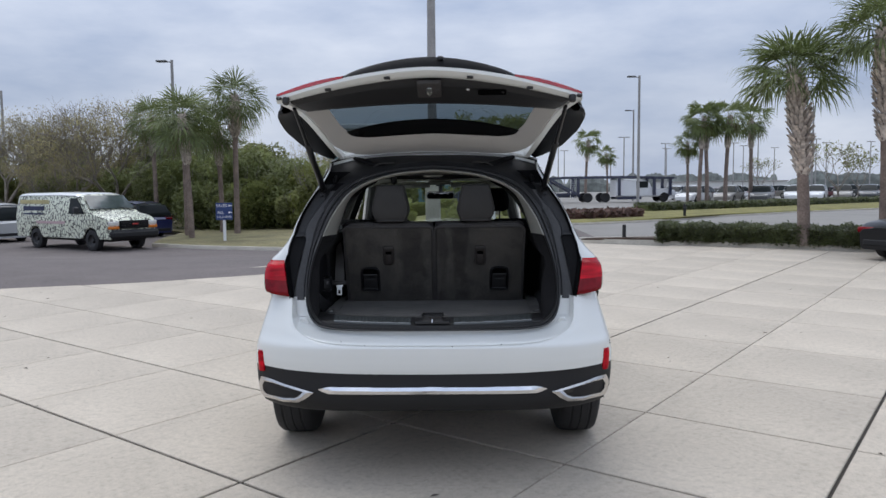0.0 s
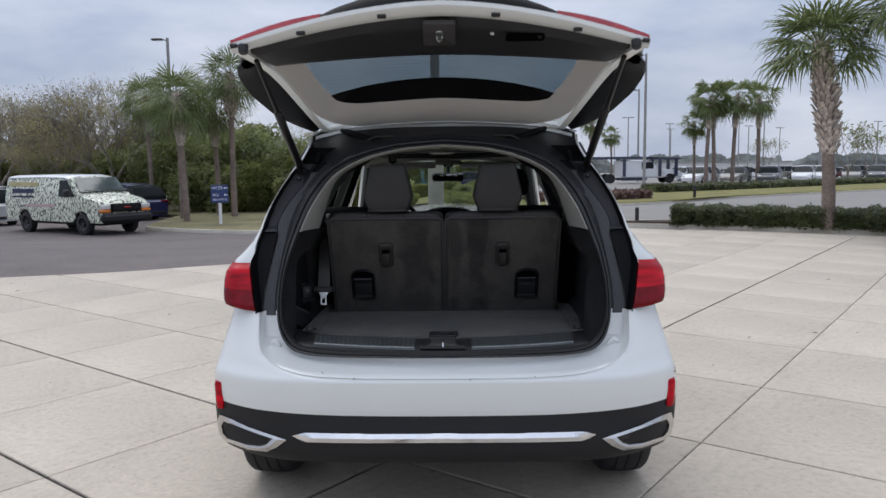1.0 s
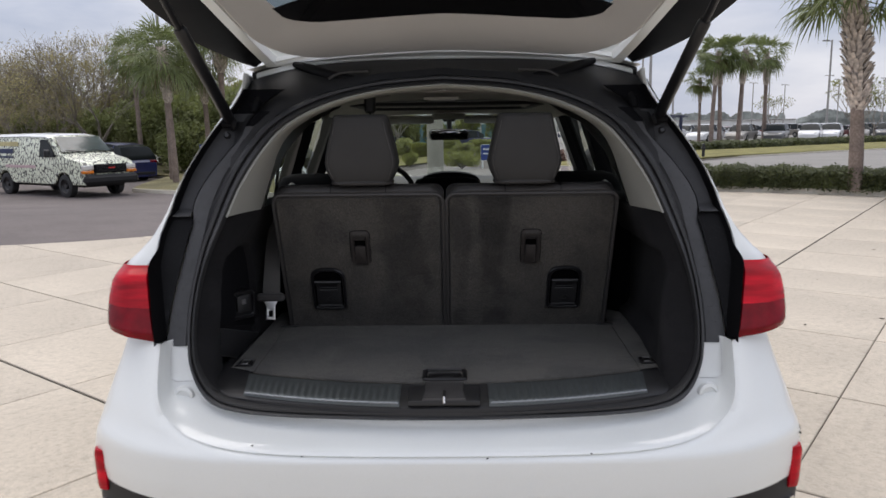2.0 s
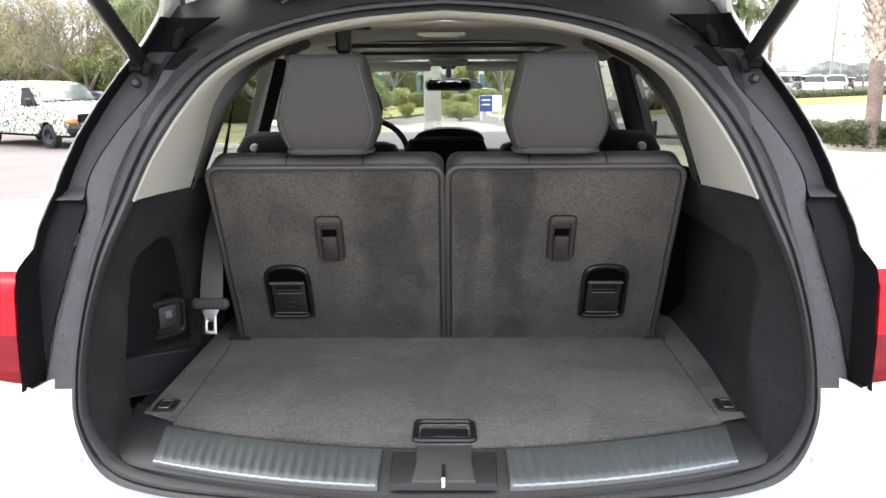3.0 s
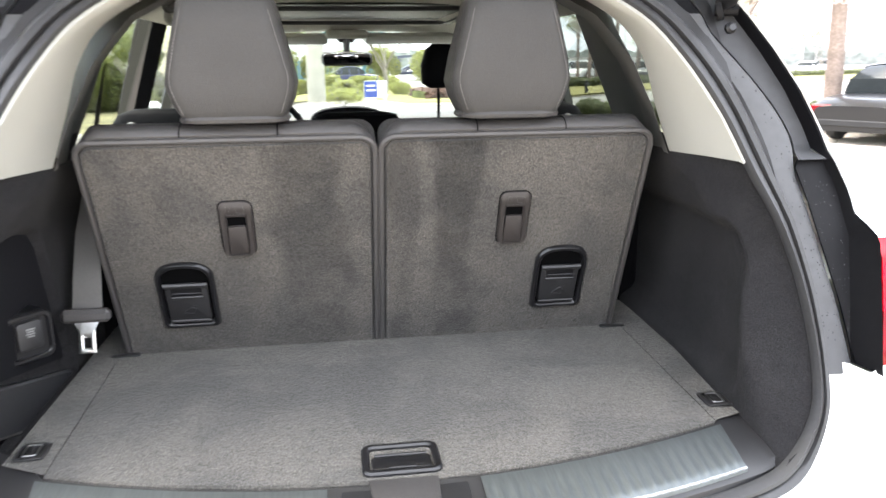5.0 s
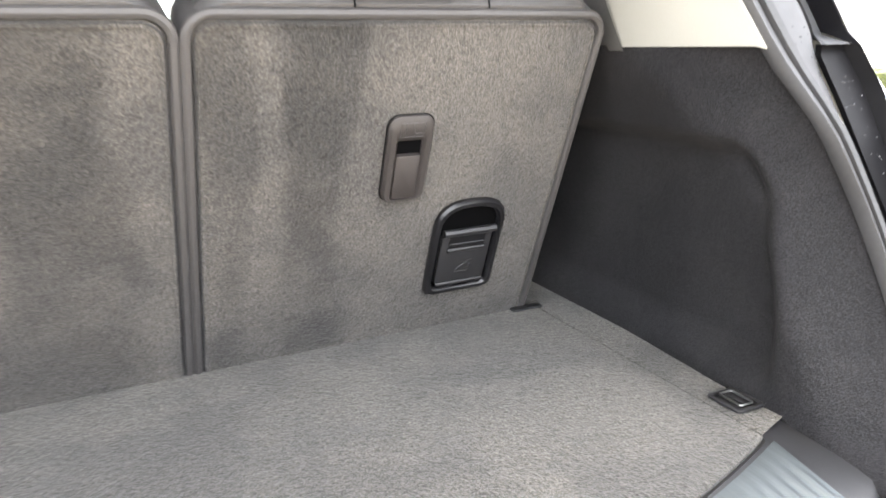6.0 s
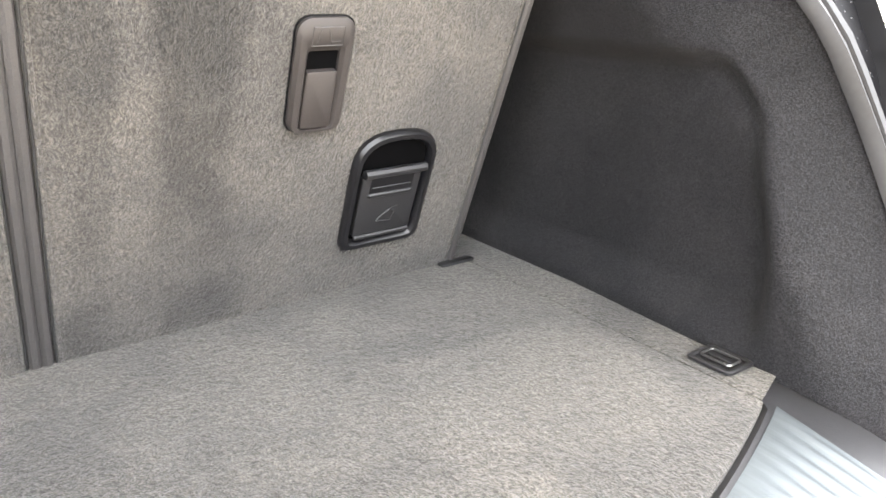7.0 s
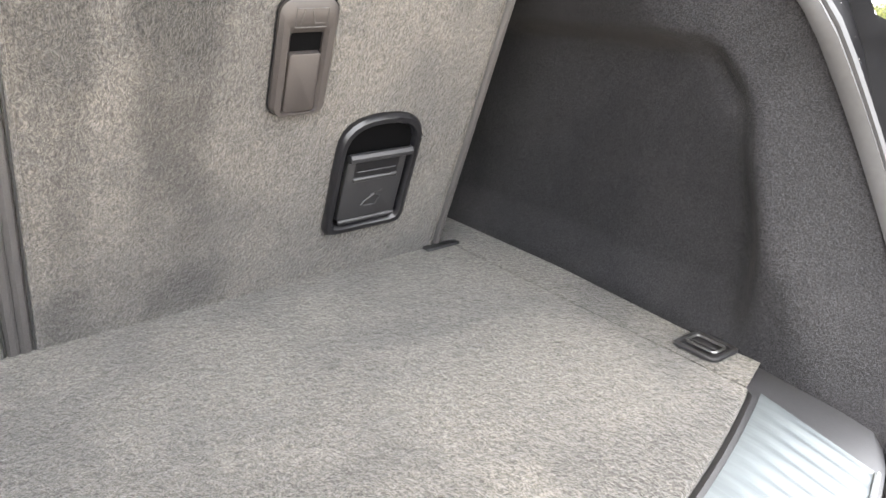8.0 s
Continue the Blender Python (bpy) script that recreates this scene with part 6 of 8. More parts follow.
def speckle(m, scale, low, high, depth):
    """Small pits and grains over a surface."""
    n, l = m.node_tree.nodes, m.node_tree.links
    p = n["Principled BSDF"]
    tc = n.new("ShaderNodeTexCoord")
    last = p.inputs["Base Color"].links[0].from_socket
    for sc, lo, hi, k in ((scale, low, high, depth), (scale * 0.13, low, high, depth * 0.45), (scale * 0.013, 0.40, 0.62, depth * 0.35)):
        no = n.new("ShaderNodeTexNoise")
        no.inputs["Scale"].default_value = sc
        no.inputs["Detail"].default_value = 3
        no.inputs["Roughness"].default_value = 0.65
        l.new(tc.outputs["Object"], no.inputs["Vector"])
        mr = n.new("ShaderNodeMapRange")
        mr.inputs["From Min"].default_value, mr.inputs["From Max"].default_value = lo, hi
        mr.inputs["To Min"].default_value, mr.inputs["To Max"].default_value = 1 + k * 0.5, 1 - k
        l.new(no.outputs["Fac"], mr.inputs["Value"])
        mx = n.new("ShaderNodeMix")
        mx.data_type, mx.blend_type = "RGBA", "MULTIPLY"
        mx.inputs["Factor"].default_value = 1.0
        l.new(last, mx.inputs["A"])
        l.new(mr.outputs["Result"], mx.inputs["B"])
        last = mx.outputs["Result"]
    l.new(last, p.inputs["Base Color"])


speckle(M_CONC, 150, 0.52, 0.68, 0.22)
speckle(M_ASPHALT, 90, 0.45, 0.65, 0.25)
M_JOINT = material("dark_joint_filler", (0.032, 0.026, 0.020), rough=0.9, vary=0.3, grain=20)
M_KERB = material("kerb_concrete", (0.54, 0.50, 0.43), rough=0.9, vary=0.12, grain=25, stain=3, bump=0.2)
M_GRASS = material("dry_lawn", (0.17, 0.155, 0.045), rough=0.95, vary=0.3, grain=18, stain=0.8, bump=0.8, bump_scale=60)
M_LITTER = material("grassy_leaf_litter", (0.190, 0.168, 0.082), rough=0.95, vary=0.3, grain=14, stain=0.7, stain_amount=0.3, bump=0.8, bump_scale=40)
# mulch brown, kept dark so the bed's strip paints the hedge's shadow
M_MULCHSHADE = material("mulch_with_hedge_shade", (0.075, 0.052, 0.038), rough=0.95, vary=0.35, grain=30, stain=2, bump=0.8, bump_scale=40)

steps = [-600, -250, -120, -70, -45, -34, -28] + [-24 + 2 * i for i in range(29)] + [40, 55, 75, 120, 250, 600]
ysteps = [-600, -250, -100, -50, -30, -20, -14] + [-10 + 1.5 * i for i in range(40)] + [60, 75, 100, 150, 260, 420, 900]
ground = solid("ground", Form().loft([[(x, y, drop(x, y) - 0.035) for x in steps] for y in ysteps]), M_ROAD, "pale worn paving reaching the horizon", "ground", kind="structure", smooth=60)

# asphalt lane with a curved edge against the concrete
EDGE = [(-40, 1.0), (-16, 4.2), (-9.5, 6.7), (-7.1, 7.7), (-6.1, 8.05), (-5.0, 8.42), (-4.2, 8.9), (-3.25, 9.5), (-1.6, 11.2), (0.2, 13.6), (1.8, 16.0), (3.2, 17.0), (4.4, 17.9)]
FAR = [(-60, 8), (-60, 16), (-60, 22), (-55, 30), (-45, 40), (-35, 48), (-25, 52), (-15, 54), (-8, 54), (-2, 54), (2, 54), (6, 54)]
rows = []
for k in range(26):
    u = (k / 25) ** 1.4
    rows.append([(a[0] + (b[0] - a[0]) * u, a[1] + (b[1] - a[1]) * u, drop(a[0] + (b[0] - a[0]) * u, a[1] + (b[1] - a[1]) * u) + 0.003 + (0 if k else -0.004)) for a, b in zip(spline([(*p, 0) for p in EDGE], 34), spline([(*p, 0) for p in FAR], 34))])
solid("road", Form().loft(rows), M_ASPHALT, "dark brownish asphalt lane", "road", kind="structure", smooth=60)


def island(name, outline, top, mat, label, kerb=True):
    """A raised bed: kerb stones round a mounded top."""
    c = Vector((sum(p[0] for p in outline) / len(outline), sum(p[1] for p in outline) / len(outline), 0))
    rows = []
    for inset, h in ((0.16, top - 0.03), (0.5, top + 0.01), (1.5, top + 0.05)):
        row = []
        for p in outline:
            v = Vector((p[0], p[1], 0))
            d = (c - v)
            q = v + d.normalized() * min(inset, d.length * 0.6)
            row.append((q.x, q.y, drop(p[0], p[1]) + h))
        rows.append(row)
    f = Form().loft(rows, close=True)
    f.add(rows[-1], [tuple(range(len(outline)))])
    solid(name, f, mat, label, "ground", kind="structure", smooth=60)
    if kerb:
        prof = ((0.0, -0.03), (0.0, top - 0.02), (0.012, top), (0.15, top), (0.17, top - 0.05))
        rows = []
        for p in outline:
            v = Vector((p[0], p[1], 0))
            d = (c - v).normalized()
            rows.append([(v.x + d.x * i, v.y + d.y * i, drop(p[0], p[1]) + h) for i, h in prof])
        rows.append(rows[0])
        solid("kerb", Form().loft(rows), M_KERB, "pale concrete kerb round a planted bed", "kerb", kind="structure", smooth=40)


def curve2(pts, n):
    return [(p.x, p.y) for p in spline([(*q, 0) for q in pts], n)]


# dark bed colour stands for hedge shadow along the kerb
island("planted_bed", curve2([(3.3, 16.75), (4.4, 16.3), (5.5, 15.8), (7.15, 14.95), (9.2, 13.55), (10.6, 12.75), (16, 9.6), (30, 2), (31, 4.4), (17, 12.0), (11.3, 15.3), (8.2, 17.1), (6.2, 17.5), (4.6, 17.4), (3.5, 17.1), (3.3, 16.75)], 60)[:-1], 0.12, M_MULCHSHADE, "mulched bed with a low hedge, its shadow in the dark colour")
island("lawn_strip", curve2([(2.5, 26.5), (4.8, 27.0), (8.9, 29.6), (14.9, 35.3), (28, 44.7), (60, 63), (90, 80), (88, 84), (58, 73), (39, 63.5), (18.5, 47), (9, 40), (3, 37), (1.5, 31), (2.5, 26.5)], 60)[:-1], 0.06, M_GRASS, "yellow-green dry lawn strip along the road")
island("wooded_bed", curve2([(-11.2, 23.9), (-9.0, 22.6), (-6.3, 21.6), (-3.4, 20.9), (-1.6, 21.6), (-1.2, 23.5), (-2.5, 29), (-5, 40), (-14, 47), (-30, 46), (-34, 40), (-28, 36.5), (-18, 34.0), (-12.5, 31.0), (-11.9, 28.0), (-11.5, 25.4), (-11.2, 23.9)], 60)[:-1], 0.13, M_LITTER, "bed of leaf litter and thin grass under trees")
f = Form()
rows = []
for k in range(20):
    a = [(-10.8, 24.1), (-9.0, 22.9), (-6.3, 21.9), (-3.6, 21.2)]
    p = spline([(*q, 0) for q in a], 20)[k]
    rows.append([(p.x + 0.2 * j * 0.45, p.y + 0.95 * j, drop(p.x, p.y) + 0.135 + 0.012 * j) for j in (0.0, 1.0, 2.2, 3.4)])
solid("verge", Form().loft(rows), M_GRASS, "thin dry grass verge behind the kerb", "grass", kind="structure")


# ---- plants ----
M_FROND = material("palm_frond", (0.150, 0.185, 0.066), rough=0.5, vary=0.25, grain=6, stain=1.5, stain_amount=0.3)
M_FROND2 = material("dry_palm_frond", (0.16, 0.13, 0.06), rough=0.7, vary=0.25, grain=6, stain=1.5)
M_BARK = material("palm_bark", (0.205, 0.158, 0.132), rough=0.95, vary=0.25, grain=22, stain=3, bump=0.7, bump_scale=30)
M_BOOT = material("palm_boots", (0.50, 0.435, 0.38), rough=0.95, vary=0.35, grain=12, stain=3, bump=0.4)
M_TWIG = material("grey_bark", (0.215, 0.19, 0.16), rough=0.95, vary=0.25, grain=14, bump=0.5)
M_LEAF = material("olive_spring_leaves", (0.31, 0.272, 0.135), rough=0.6, vary=0.35, grain=1.5, stain=0.5, stain_amount=0.35)
M_LEAFDK = material("dark_evergreen_leaves", (0.185, 0.210, 0.074), rough=0.55, vary=0.35, grain=2.0, stain=0.6, stain_amount=0.35)
M_LEAFMID = material("mid_green_leaves", (0.185, 0.20, 0.058), rough=0.6, vary=0.4, grain=1.5, stain=0.6, stain_amount=0.35)
M_LEAFLT = material("yellow_green_leaves", (0.27, 0.285, 0.085), rough=0.6, vary=0.3, grain=1.5, stain=0.6)
M_HEDGE = material("clipped_hedge_leaves", (0.085, 0.098, 0.038), rough=0.55, vary=0.4, grain=5, stain=1.2, stain_amount=0.3)


def translucent(m, share):
    """Thin leaves let part of the light through."""
    n, l = m.node_tree.nodes, m.node_tree.links
    p, out = n["Principled BSDF"], n["Material Output"]
    tr = n.new("ShaderNodeBsdfTranslucent")
    l.new(p.inputs["Base Color"].links[0].from_socket, tr.inputs["Color"])
    mx = n.new("ShaderNodeMixShader")
    mx.inputs[0].default_value = share
    l.new(p.outputs["BSDF"], mx.inputs[1])
    l.new(tr.outputs["BSDF"], mx.inputs[2])
    l.new(mx.outputs[0], out.inputs["Surface"])


for m in (M_FROND, M_LEAF, M_LEAFMID, M_LEAFDK, M_LEAFLT, M_HEDGE):
    translucent(m, 0.4)
rng = random.Random(7)


def frond(f, base, az, rise, length, blade, n=20, droop=0.35, leaflet=0.020):
    """A fan leaf: a bare stalk, then narrow stiff leaflets whose tips hang."""
    d = Vector((math.cos(az) * math.cos(rise), math.sin(az) * math.cos(rise), math.sin(rise)))
    side = Vector((-math.sin(az), math.cos(az), 0))
    tip = base + d * length + Vector((0, 0, -0.06 * length))
    mid = base.lerp(tip, 0.55) + Vector((0, 0, 0.05 * length))
    f.tube([base, mid, tip], [0.020, 0.015, 0.009], 3, cap=False)
    d2 = (tip - mid).normalized()
    roll = rng.uniform(-0.7, 0.7)
    up0 = side.cross(d2)
    side, up = side * math.cos(roll) + up0 * math.sin(roll), up0 * math.cos(roll) - side * math.sin(roll)
    for k in range(n):
        a = (k / (n - 1) - 0.5) * 3.0 + rng.uniform(-0.06, 0.06)
        e = (math.cos(a) * d2 + math.sin(a) * side + up * rng.uniform(0.0, 0.25)).normalized()
        l_ = blade * (0.62 + 0.38 * math.cos(a * 0.75)) * rng.uniform(0.82, 1.12)
        w = up.cross(e).normalized() * leaflet
        o = tip + d2 * 0.10 * (1 - abs(a) / 1.5)
        p1 = o + e * l_ * 0.5
        p2 = o + e * l_ * 0.8 + Vector((0, 0, -droop * l_ * 0.16))
        p3 = o + e * l_ + Vector((0, 0, -droop * l_ * rng.uniform(0.3, 0.8)))
        f.add([tip, p1 - w, p1 + w, p2 - w * 0.6, p2 + w * 0.6, p3], [(0, 1, 2), (1, 3, 4, 2), (3, 5, 4)])


def palm(name, height, trunk_r, boot_from, boot_r, fronds, flen, blade, label, group, lean=0.0, skirt=8, split=True, low=1.55, leaflet=0.020):
    t = thing(name, label, "palm tree", None, group)
    f = Form()
    rows = []
    for i in range(16):
        z = height * i / 15
        r = trunk_r * (1.15 - 0.2 * min(1, z / height * 2)) + (0.04 * trunk_r if i % 2 else 0)
        rows.append([(lean * z * z / height + r * math.cos(2 * math.pi * k / 12), r * math.sin(2 * math.pi * k / 12), z) for k in range(12)])
    part("trunk", f.loft(rows, close=True, cap=True), M_BARK, t, "rough grey-brown palm trunk")
    f = Form()
    nb = int((height - boot_from) / 0.085)
    for i in range(nb):
        z = boot_from + (height - boot_from) * i / nb
        u = (z - boot_from) / (height - boot_from)
        r = trunk_r + (boot_r - trunk_r) * math.sin(math.pi * min(1, 0.2 + u * 0.75))
        for k in range(7):
            a = 2 * math.pi * k / 7 + i * 0.45
            o = Vector((lean * z * z / height, 0, z))
            e = Vector((math.cos(a), math.sin(a), 0))
            s_ = Vector((-math.sin(a), math.cos(a), 0)) * (0.05 + 0.05 * boot_r)
            p0, p1 = o + e * (trunk_r * 0.8), o + e * r + Vector((0, 0, rng.uniform(0.20, 0.38)))
            tw = rng.choice((-1, 1)) * 0.06
            f.add([p0 - s_, p0 + s_, p0 + s_ * 0.6 + Vector((0, 0, 0.10)) + e * 0.05, p1 + s_ * 0.5 + s_ * tw * 8, p1 - s_ * 0.5 + s_ * tw * 8, p1 - e * 0.05], [(0, 1, 3, 4), (1, 2, 5, 3), (0, 4, 5), (3, 5, 4)])
    if nb > 0:
        part("boot_sheath", f, M_BOOT, t, "cut leaf bases wrapped round the trunk", smooth=0)
    f = Form()
    top = Vector((lean * height, 0, height))
    for i in range(fronds):
        u = i / fronds
        az = i * 2.399 + rng.uniform(-0.2, 0.2)
        rise = 1.25 - low * u ** 0.85 + rng.uniform(-0.15, 0.15)
        frond(f, top + Vector((0, 0, 0.12 - 0.22 * u)), az, rise, flen * (0.75 + 0.45 * math.cos(rise)) * rng.uniform(0.8, 1.15), blade * rng.uniform(0.9, 1.1), droop=0.35 + 0.5 * u, leaflet=leaflet)
        if split:
            part("frond", f, M_FROND, t, smooth=0)
            f = Form()
    if not split:
        part("crown", f, M_FROND, t, "green fan-shaped fronds", smooth=0)
    if skirt:
        f = Form()
        for i in range(skirt):
            frond(f, top + Vector((0, 0, -0.15)), i * 2.1 + 0.4, -0.75 + rng.uniform(-0.25, 0.25), flen * 0.8, blade * 0.7, n=12, droop=0.8)
        part("dry_fronds", f, M_FROND2, t, "hanging browned fronds", smooth=0)
    return t


def at(ob, x, y, turn=0.0, z=None, scale=1.0):
    ob.matrix_world = pose(x, y, drop(x, y) + 0.1 if z is None else z, 0, 0, turn)
    return ob


big = at(palm("cabbage_palm", 3.95, 0.128, 1.65, 0.33, 44, 0.54, 0.74, "cabbage palm with a boot-covered trunk beside a hedge", "palms by the hedge", lean=-0.09, skirt=0, low=1.38, leaflet=0.022), 8.46, 14.08, 0, 0.1)
copy_thing(big, pose(14.6, 12.6, 0.12, 0, 0, 250))
copy_thing(big, pose(18.9, 10.2, 0.12, 0, 0, 70))
at(palm("cabbage_palm", 4.75, 0.155, 2.35, 0.35, 40, 0.52, 0.82, "taller cabbage palm with a boot-covered trunk beside a hedge", "palms by the hedge", lean=-0.06, skirt=1), 9.92, 13.2, 20, 0.1)
lp = at(palm("cabbage_palm", 5.0, 0.105, 3.15, 0.27, 36, 0.66, 0.90, "cabbage palm with a ragged crown on a planted bed", "palms on the wooded bed", lean=-0.05, skirt=5, low=2.25, leaflet=0.022), -10.46, 26.1, 0, drop(-10.5, 26.1) - 0.05)
tall = at(palm("cabbage_palm", 5.9, 0.115, 4.25, 0.36, 38, 0.66, 0.88, "tall cabbage palm with thick leaf bases on a planted bed", "palms on the wooded bed", lean=0.02, skirt=3, low=2.0, leaflet=0.022), -9.3, 28.5, 310, drop(-9.3, 28.5) + 0.08)
for ob, x, y, r, sc in ((tall, -11.3, 27.95, 130, 0.86), (tall, -14.7, 33.2, 220, 0.93), (lp, -10.35, 29.8, 70, 0.98)):
    copy_thing(ob, Matrix.Translation((x, y, drop(x, y) + 0.08)) @ pose(0, 0, 0, 0, 0, r) @ Matrix.Scale(sc, 4))
wp = at(palm("fan_palm", 7.9, 0.18, 5.0, 0.33, 26, 0.95, 1.15, "tall slender fan palm by the car lot", "palms by the car lot", skirt=6, split=False, low=2.3, lean=0.05, leaflet=0.05), 23.2, 66.0, 0, 0.0)
for x, y, sc, r in ((22.75, 68, 0.72, 90), (24.1, 66.5, 0.98, 140), (31.2, 74, 1.07, 230), (26.0, 67, 1.02, 20)):
    copy_thing(wp, Matrix.Translation((x, y, 0)) @ pose(0, 0, 0, 0, 0, r) @ Matrix.Scale(sc, 4))
for x, y, sc, r in ((19.4, 104, 1.05, 10), (23.4, 108, 0.82, 120)):
    copy_thing(wp, Matrix.Translation((x, y, 0)) @ pose(0, 0, 0, 0, 0, r) @ Matrix.Scale(sc, 4))


def tree(name, height, spread, leaves, leaf_mat, label, group, seed, leaf_size=0.10, limbs=6, depth=4, bare=0.5):
    """Trunk and forking limbs, with small leaves scattered round the twig ends."""
    r_ = random.Random(seed)
    t = thing(name, label, "tree", None, group)
    f = Form()
    ends = []

    def grow(p, d, l_, rad, k):
        q = p + d * l_ * 0.5 + Vector((r_.uniform(-1, 1), r_.uniform(-1, 1), r_.uniform(-0.4, 0.6))) * l_ * 0.08
        e = p + d * l_
        f.tube([p, q, e], [rad, rad * 0.85, rad * 0.65], 5 if rad > 0.03 else 3, cap=False)
        if k == 0:
            ends.append((e, d))
            return
        if k <= 2:
            ends.append((e, d))
        for j in range(r_.choice((2, 3, 3)) if k > 1 else 3):
            dd = (d + Vector((r_.uniform(-1, 1), r_.uniform(-1, 1), r_.uniform(-0.35, 0.75))) * 0.75 * spread).normalized()
            grow(e, dd, l_ * r_.uniform(0.6, 0.85), rad * 0.6, k - 1)
    trunk = height * 0.22
    f.tube([(0, 0, -0.1), (0.03, 0, trunk * 0.5), (0, 0.03, trunk)], [height * 0.024, height * 0.018, height * 0.016], 8)
    for i in range(limbs):
        a = 2 * math.pi * i / limbs + r_.uniform(-0.4, 0.4)
        d = Vector((math.cos(a) * 0.6 * spread, math.sin(a) * 0.6 * spread, r_.uniform(0.6, 1.2))).normalized()
        grow(Vector((0, 0, trunk * r_.uniform(0.7, 1.0))), d, height * 0.26, height * 0.010, depth)
    part("trunk", f, M_TWIG, t, "grey forked trunk and bare twigs", smooth=60)
    f = Form()
    for i in range(leaves):
        e, d = r_.choice(ends)
        c = e + Vector((r_.gauss(0, 1), r_.gauss(0, 1), r_.gauss(0, 0.8))) * height * 0.030
        a = Vector((r_.uniform(-1, 1), r_.uniform(-1, 1), r_.uniform(-1, 1))).normalized() * leaf_size * r_.uniform(0.6, 1.3)
        b = a.orthogonal().normalized() * leaf_size * 0.45
        f.add([c - a, c + b, c + a, c - b], [(0, 1, 2, 3)])
    if leaves:
        part("crown", f, leaf_mat, t, "sparse young leaves", smooth=0)
    return t


oak = tree("tree", 8.6, 1.1, 5200, M_LEAF, "half-bare tree with olive spring leaves on the wooded bed", "trees on the wooded bed", 3, 0.065, limbs=6, depth=5)
oak.matrix_world = pose(-24, 36, -0.5) @ Matrix.Scale(0.8, 4)
oak2 = tree("tree", 7.8, 1.15, 6000, M_LEAF, "half-bare spreading tree with olive leaves on the wooded bed", "trees on the wooded bed", 11, 0.065, limbs=6, depth=5)
oak2.matrix_world = pose(-17.5, 35, -0.5) @ Matrix.Scale(0.85, 4)
k = 0
for x, y, sc in ((-30, 38, 1.0), (-36, 42, 1.15), (-21, 40, 1.05), (-14, 40, 0.95), (-9, 42, 0.9), (-27, 44, 1.2), (-42, 46, 1.1), (-48, 40, 1.0), (-33, 34, 0.7), (-20, 33.5, 0.75)):
    k += 1
    copy_thing(oak if k % 2 else oak2, Matrix.Translation((x, y, drop(x, y))) @ pose(0, 0, 0, 0, 0, 67 * k) @ Matrix.Scale(sc * 0.82, 4))


bare = tree("tree", 6.6, 1.2, 0, M_LEAF, "bare grey tree with fine twigs on the wooded bed", "trees on the wooded bed", 19, limbs=5, depth=5)
bare.matrix_world = pose(-20.5, 37.0, -0.5)
for k, (x, y, sc) in enumerate(((-14.5, 38.5, 0.95), (-27, 37.5, 0.9), (-33, 40, 1.05), (-17.2, 40, 1.02), (-24, 39.5, 0.92), (-19.6, 39.0, 1.10), (-21.8, 41.5, 1.0), (-29.5, 41, 0.85), (-37, 43, 0.85), (-15.0, 41.5, 1.0))):
    copy_thing(bare, Matrix.Translation((x, y, -0.5)) @ pose(0, 0, 0, 0, 0, 75 * k + 20) @ Matrix.Scale(sc, 4))


def shrub(name, size, leaves, leaf_mat, label, group, seed, leaf_size=0.09, category="shrub"):
    """A dense bush: twigs inside, leaves thickest near an uneven skin."""
    r_ = random.Random(seed)
    t = thing(name, label, category, None, group)
    f = Form()
    for i in range(14):
        a = r_.uniform(0, 6.28)
        f.tube([(0, 0, 0), (math.cos(a) * size[0] * 0.25, math.sin(a) * size[1] * 0.25, size[2] * 0.5), (math.cos(a) * size[0] * 0.42, math.sin(a) * size[1] * 0.42, size[2] * r_.uniform(0.6, 0.95))], [0.04, 0.025, 0.01], 4, cap=False)
    part("stem", f, M_TWIG, t, "brown stems")
    f = Form()
    lumps = [(Vector((r_.uniform(-0.32, 0.32) * size[0], r_.uniform(-0.32, 0.32) * size[1], r_.uniform(0.30, 0.78) * size[2])), r_.uniform(0.18, 0.30)) for _ in range(26)]
    for i in range(leaves):
        c, rr = r_.choice(lumps)
        d = Vector((r_.gauss(0, 1), r_.gauss(0, 1), r_.gauss(0, 1))).normalized()
        p = c + Vector((d.x * size[0], d.y * size[1], d.z * size[2] * 0.8)) * rr * r_.uniform(0.75, 1.05)
        if p.z < 0.02:
            continue
        a = Vector((r_.uniform(-1, 1), r_.uniform(-1, 1), r_.uniform(-1, 1))).normalized() * leaf_size * r_.uniform(0.6, 1.3)
        b = a.orthogonal().normalized() * leaf_size * 0.5
        f.add([p - a, p + b, p + a, p - b], [(0, 1, 2, 3)])
    part("foliage", f, leaf_mat, t, "dense small leaves", smooth=0)
    return t


bush = at(shrub("shrub", (3.6, 3.0, 4.3), 9000, M_LEAFDK, "tall dark evergreen shrub behind the palms", "shrubs on the wooded bed", 21, 0.11), -10.5, 34)
for k, (x, y, sc) in enumerate(((-17, 41, 1.25), (-24, 42, 1.3), (-31, 44, 1.35), (-38, 46, 1.4), (-45, 46, 1.4), (-12, 42, 1.2), (-52, 44, 1.3), (-13.2, 34.5, 0.95), (-7.8, 34, 0.9), (-15.6, 36, 0.9), (-18.5, 36.5, 0.8), (-22, 37, 0.75), (-25.5, 38, 0.75), (-29.5, 39, 0.8), (-34, 41, 0.8), (-39, 43, 0.8))):
    copy_thing(bush, Matrix.Translation((x, y, drop(x, y))) @ pose(0, 0, 0, 0, 0, 50 * k) @ Matrix.Scale(sc, 4))
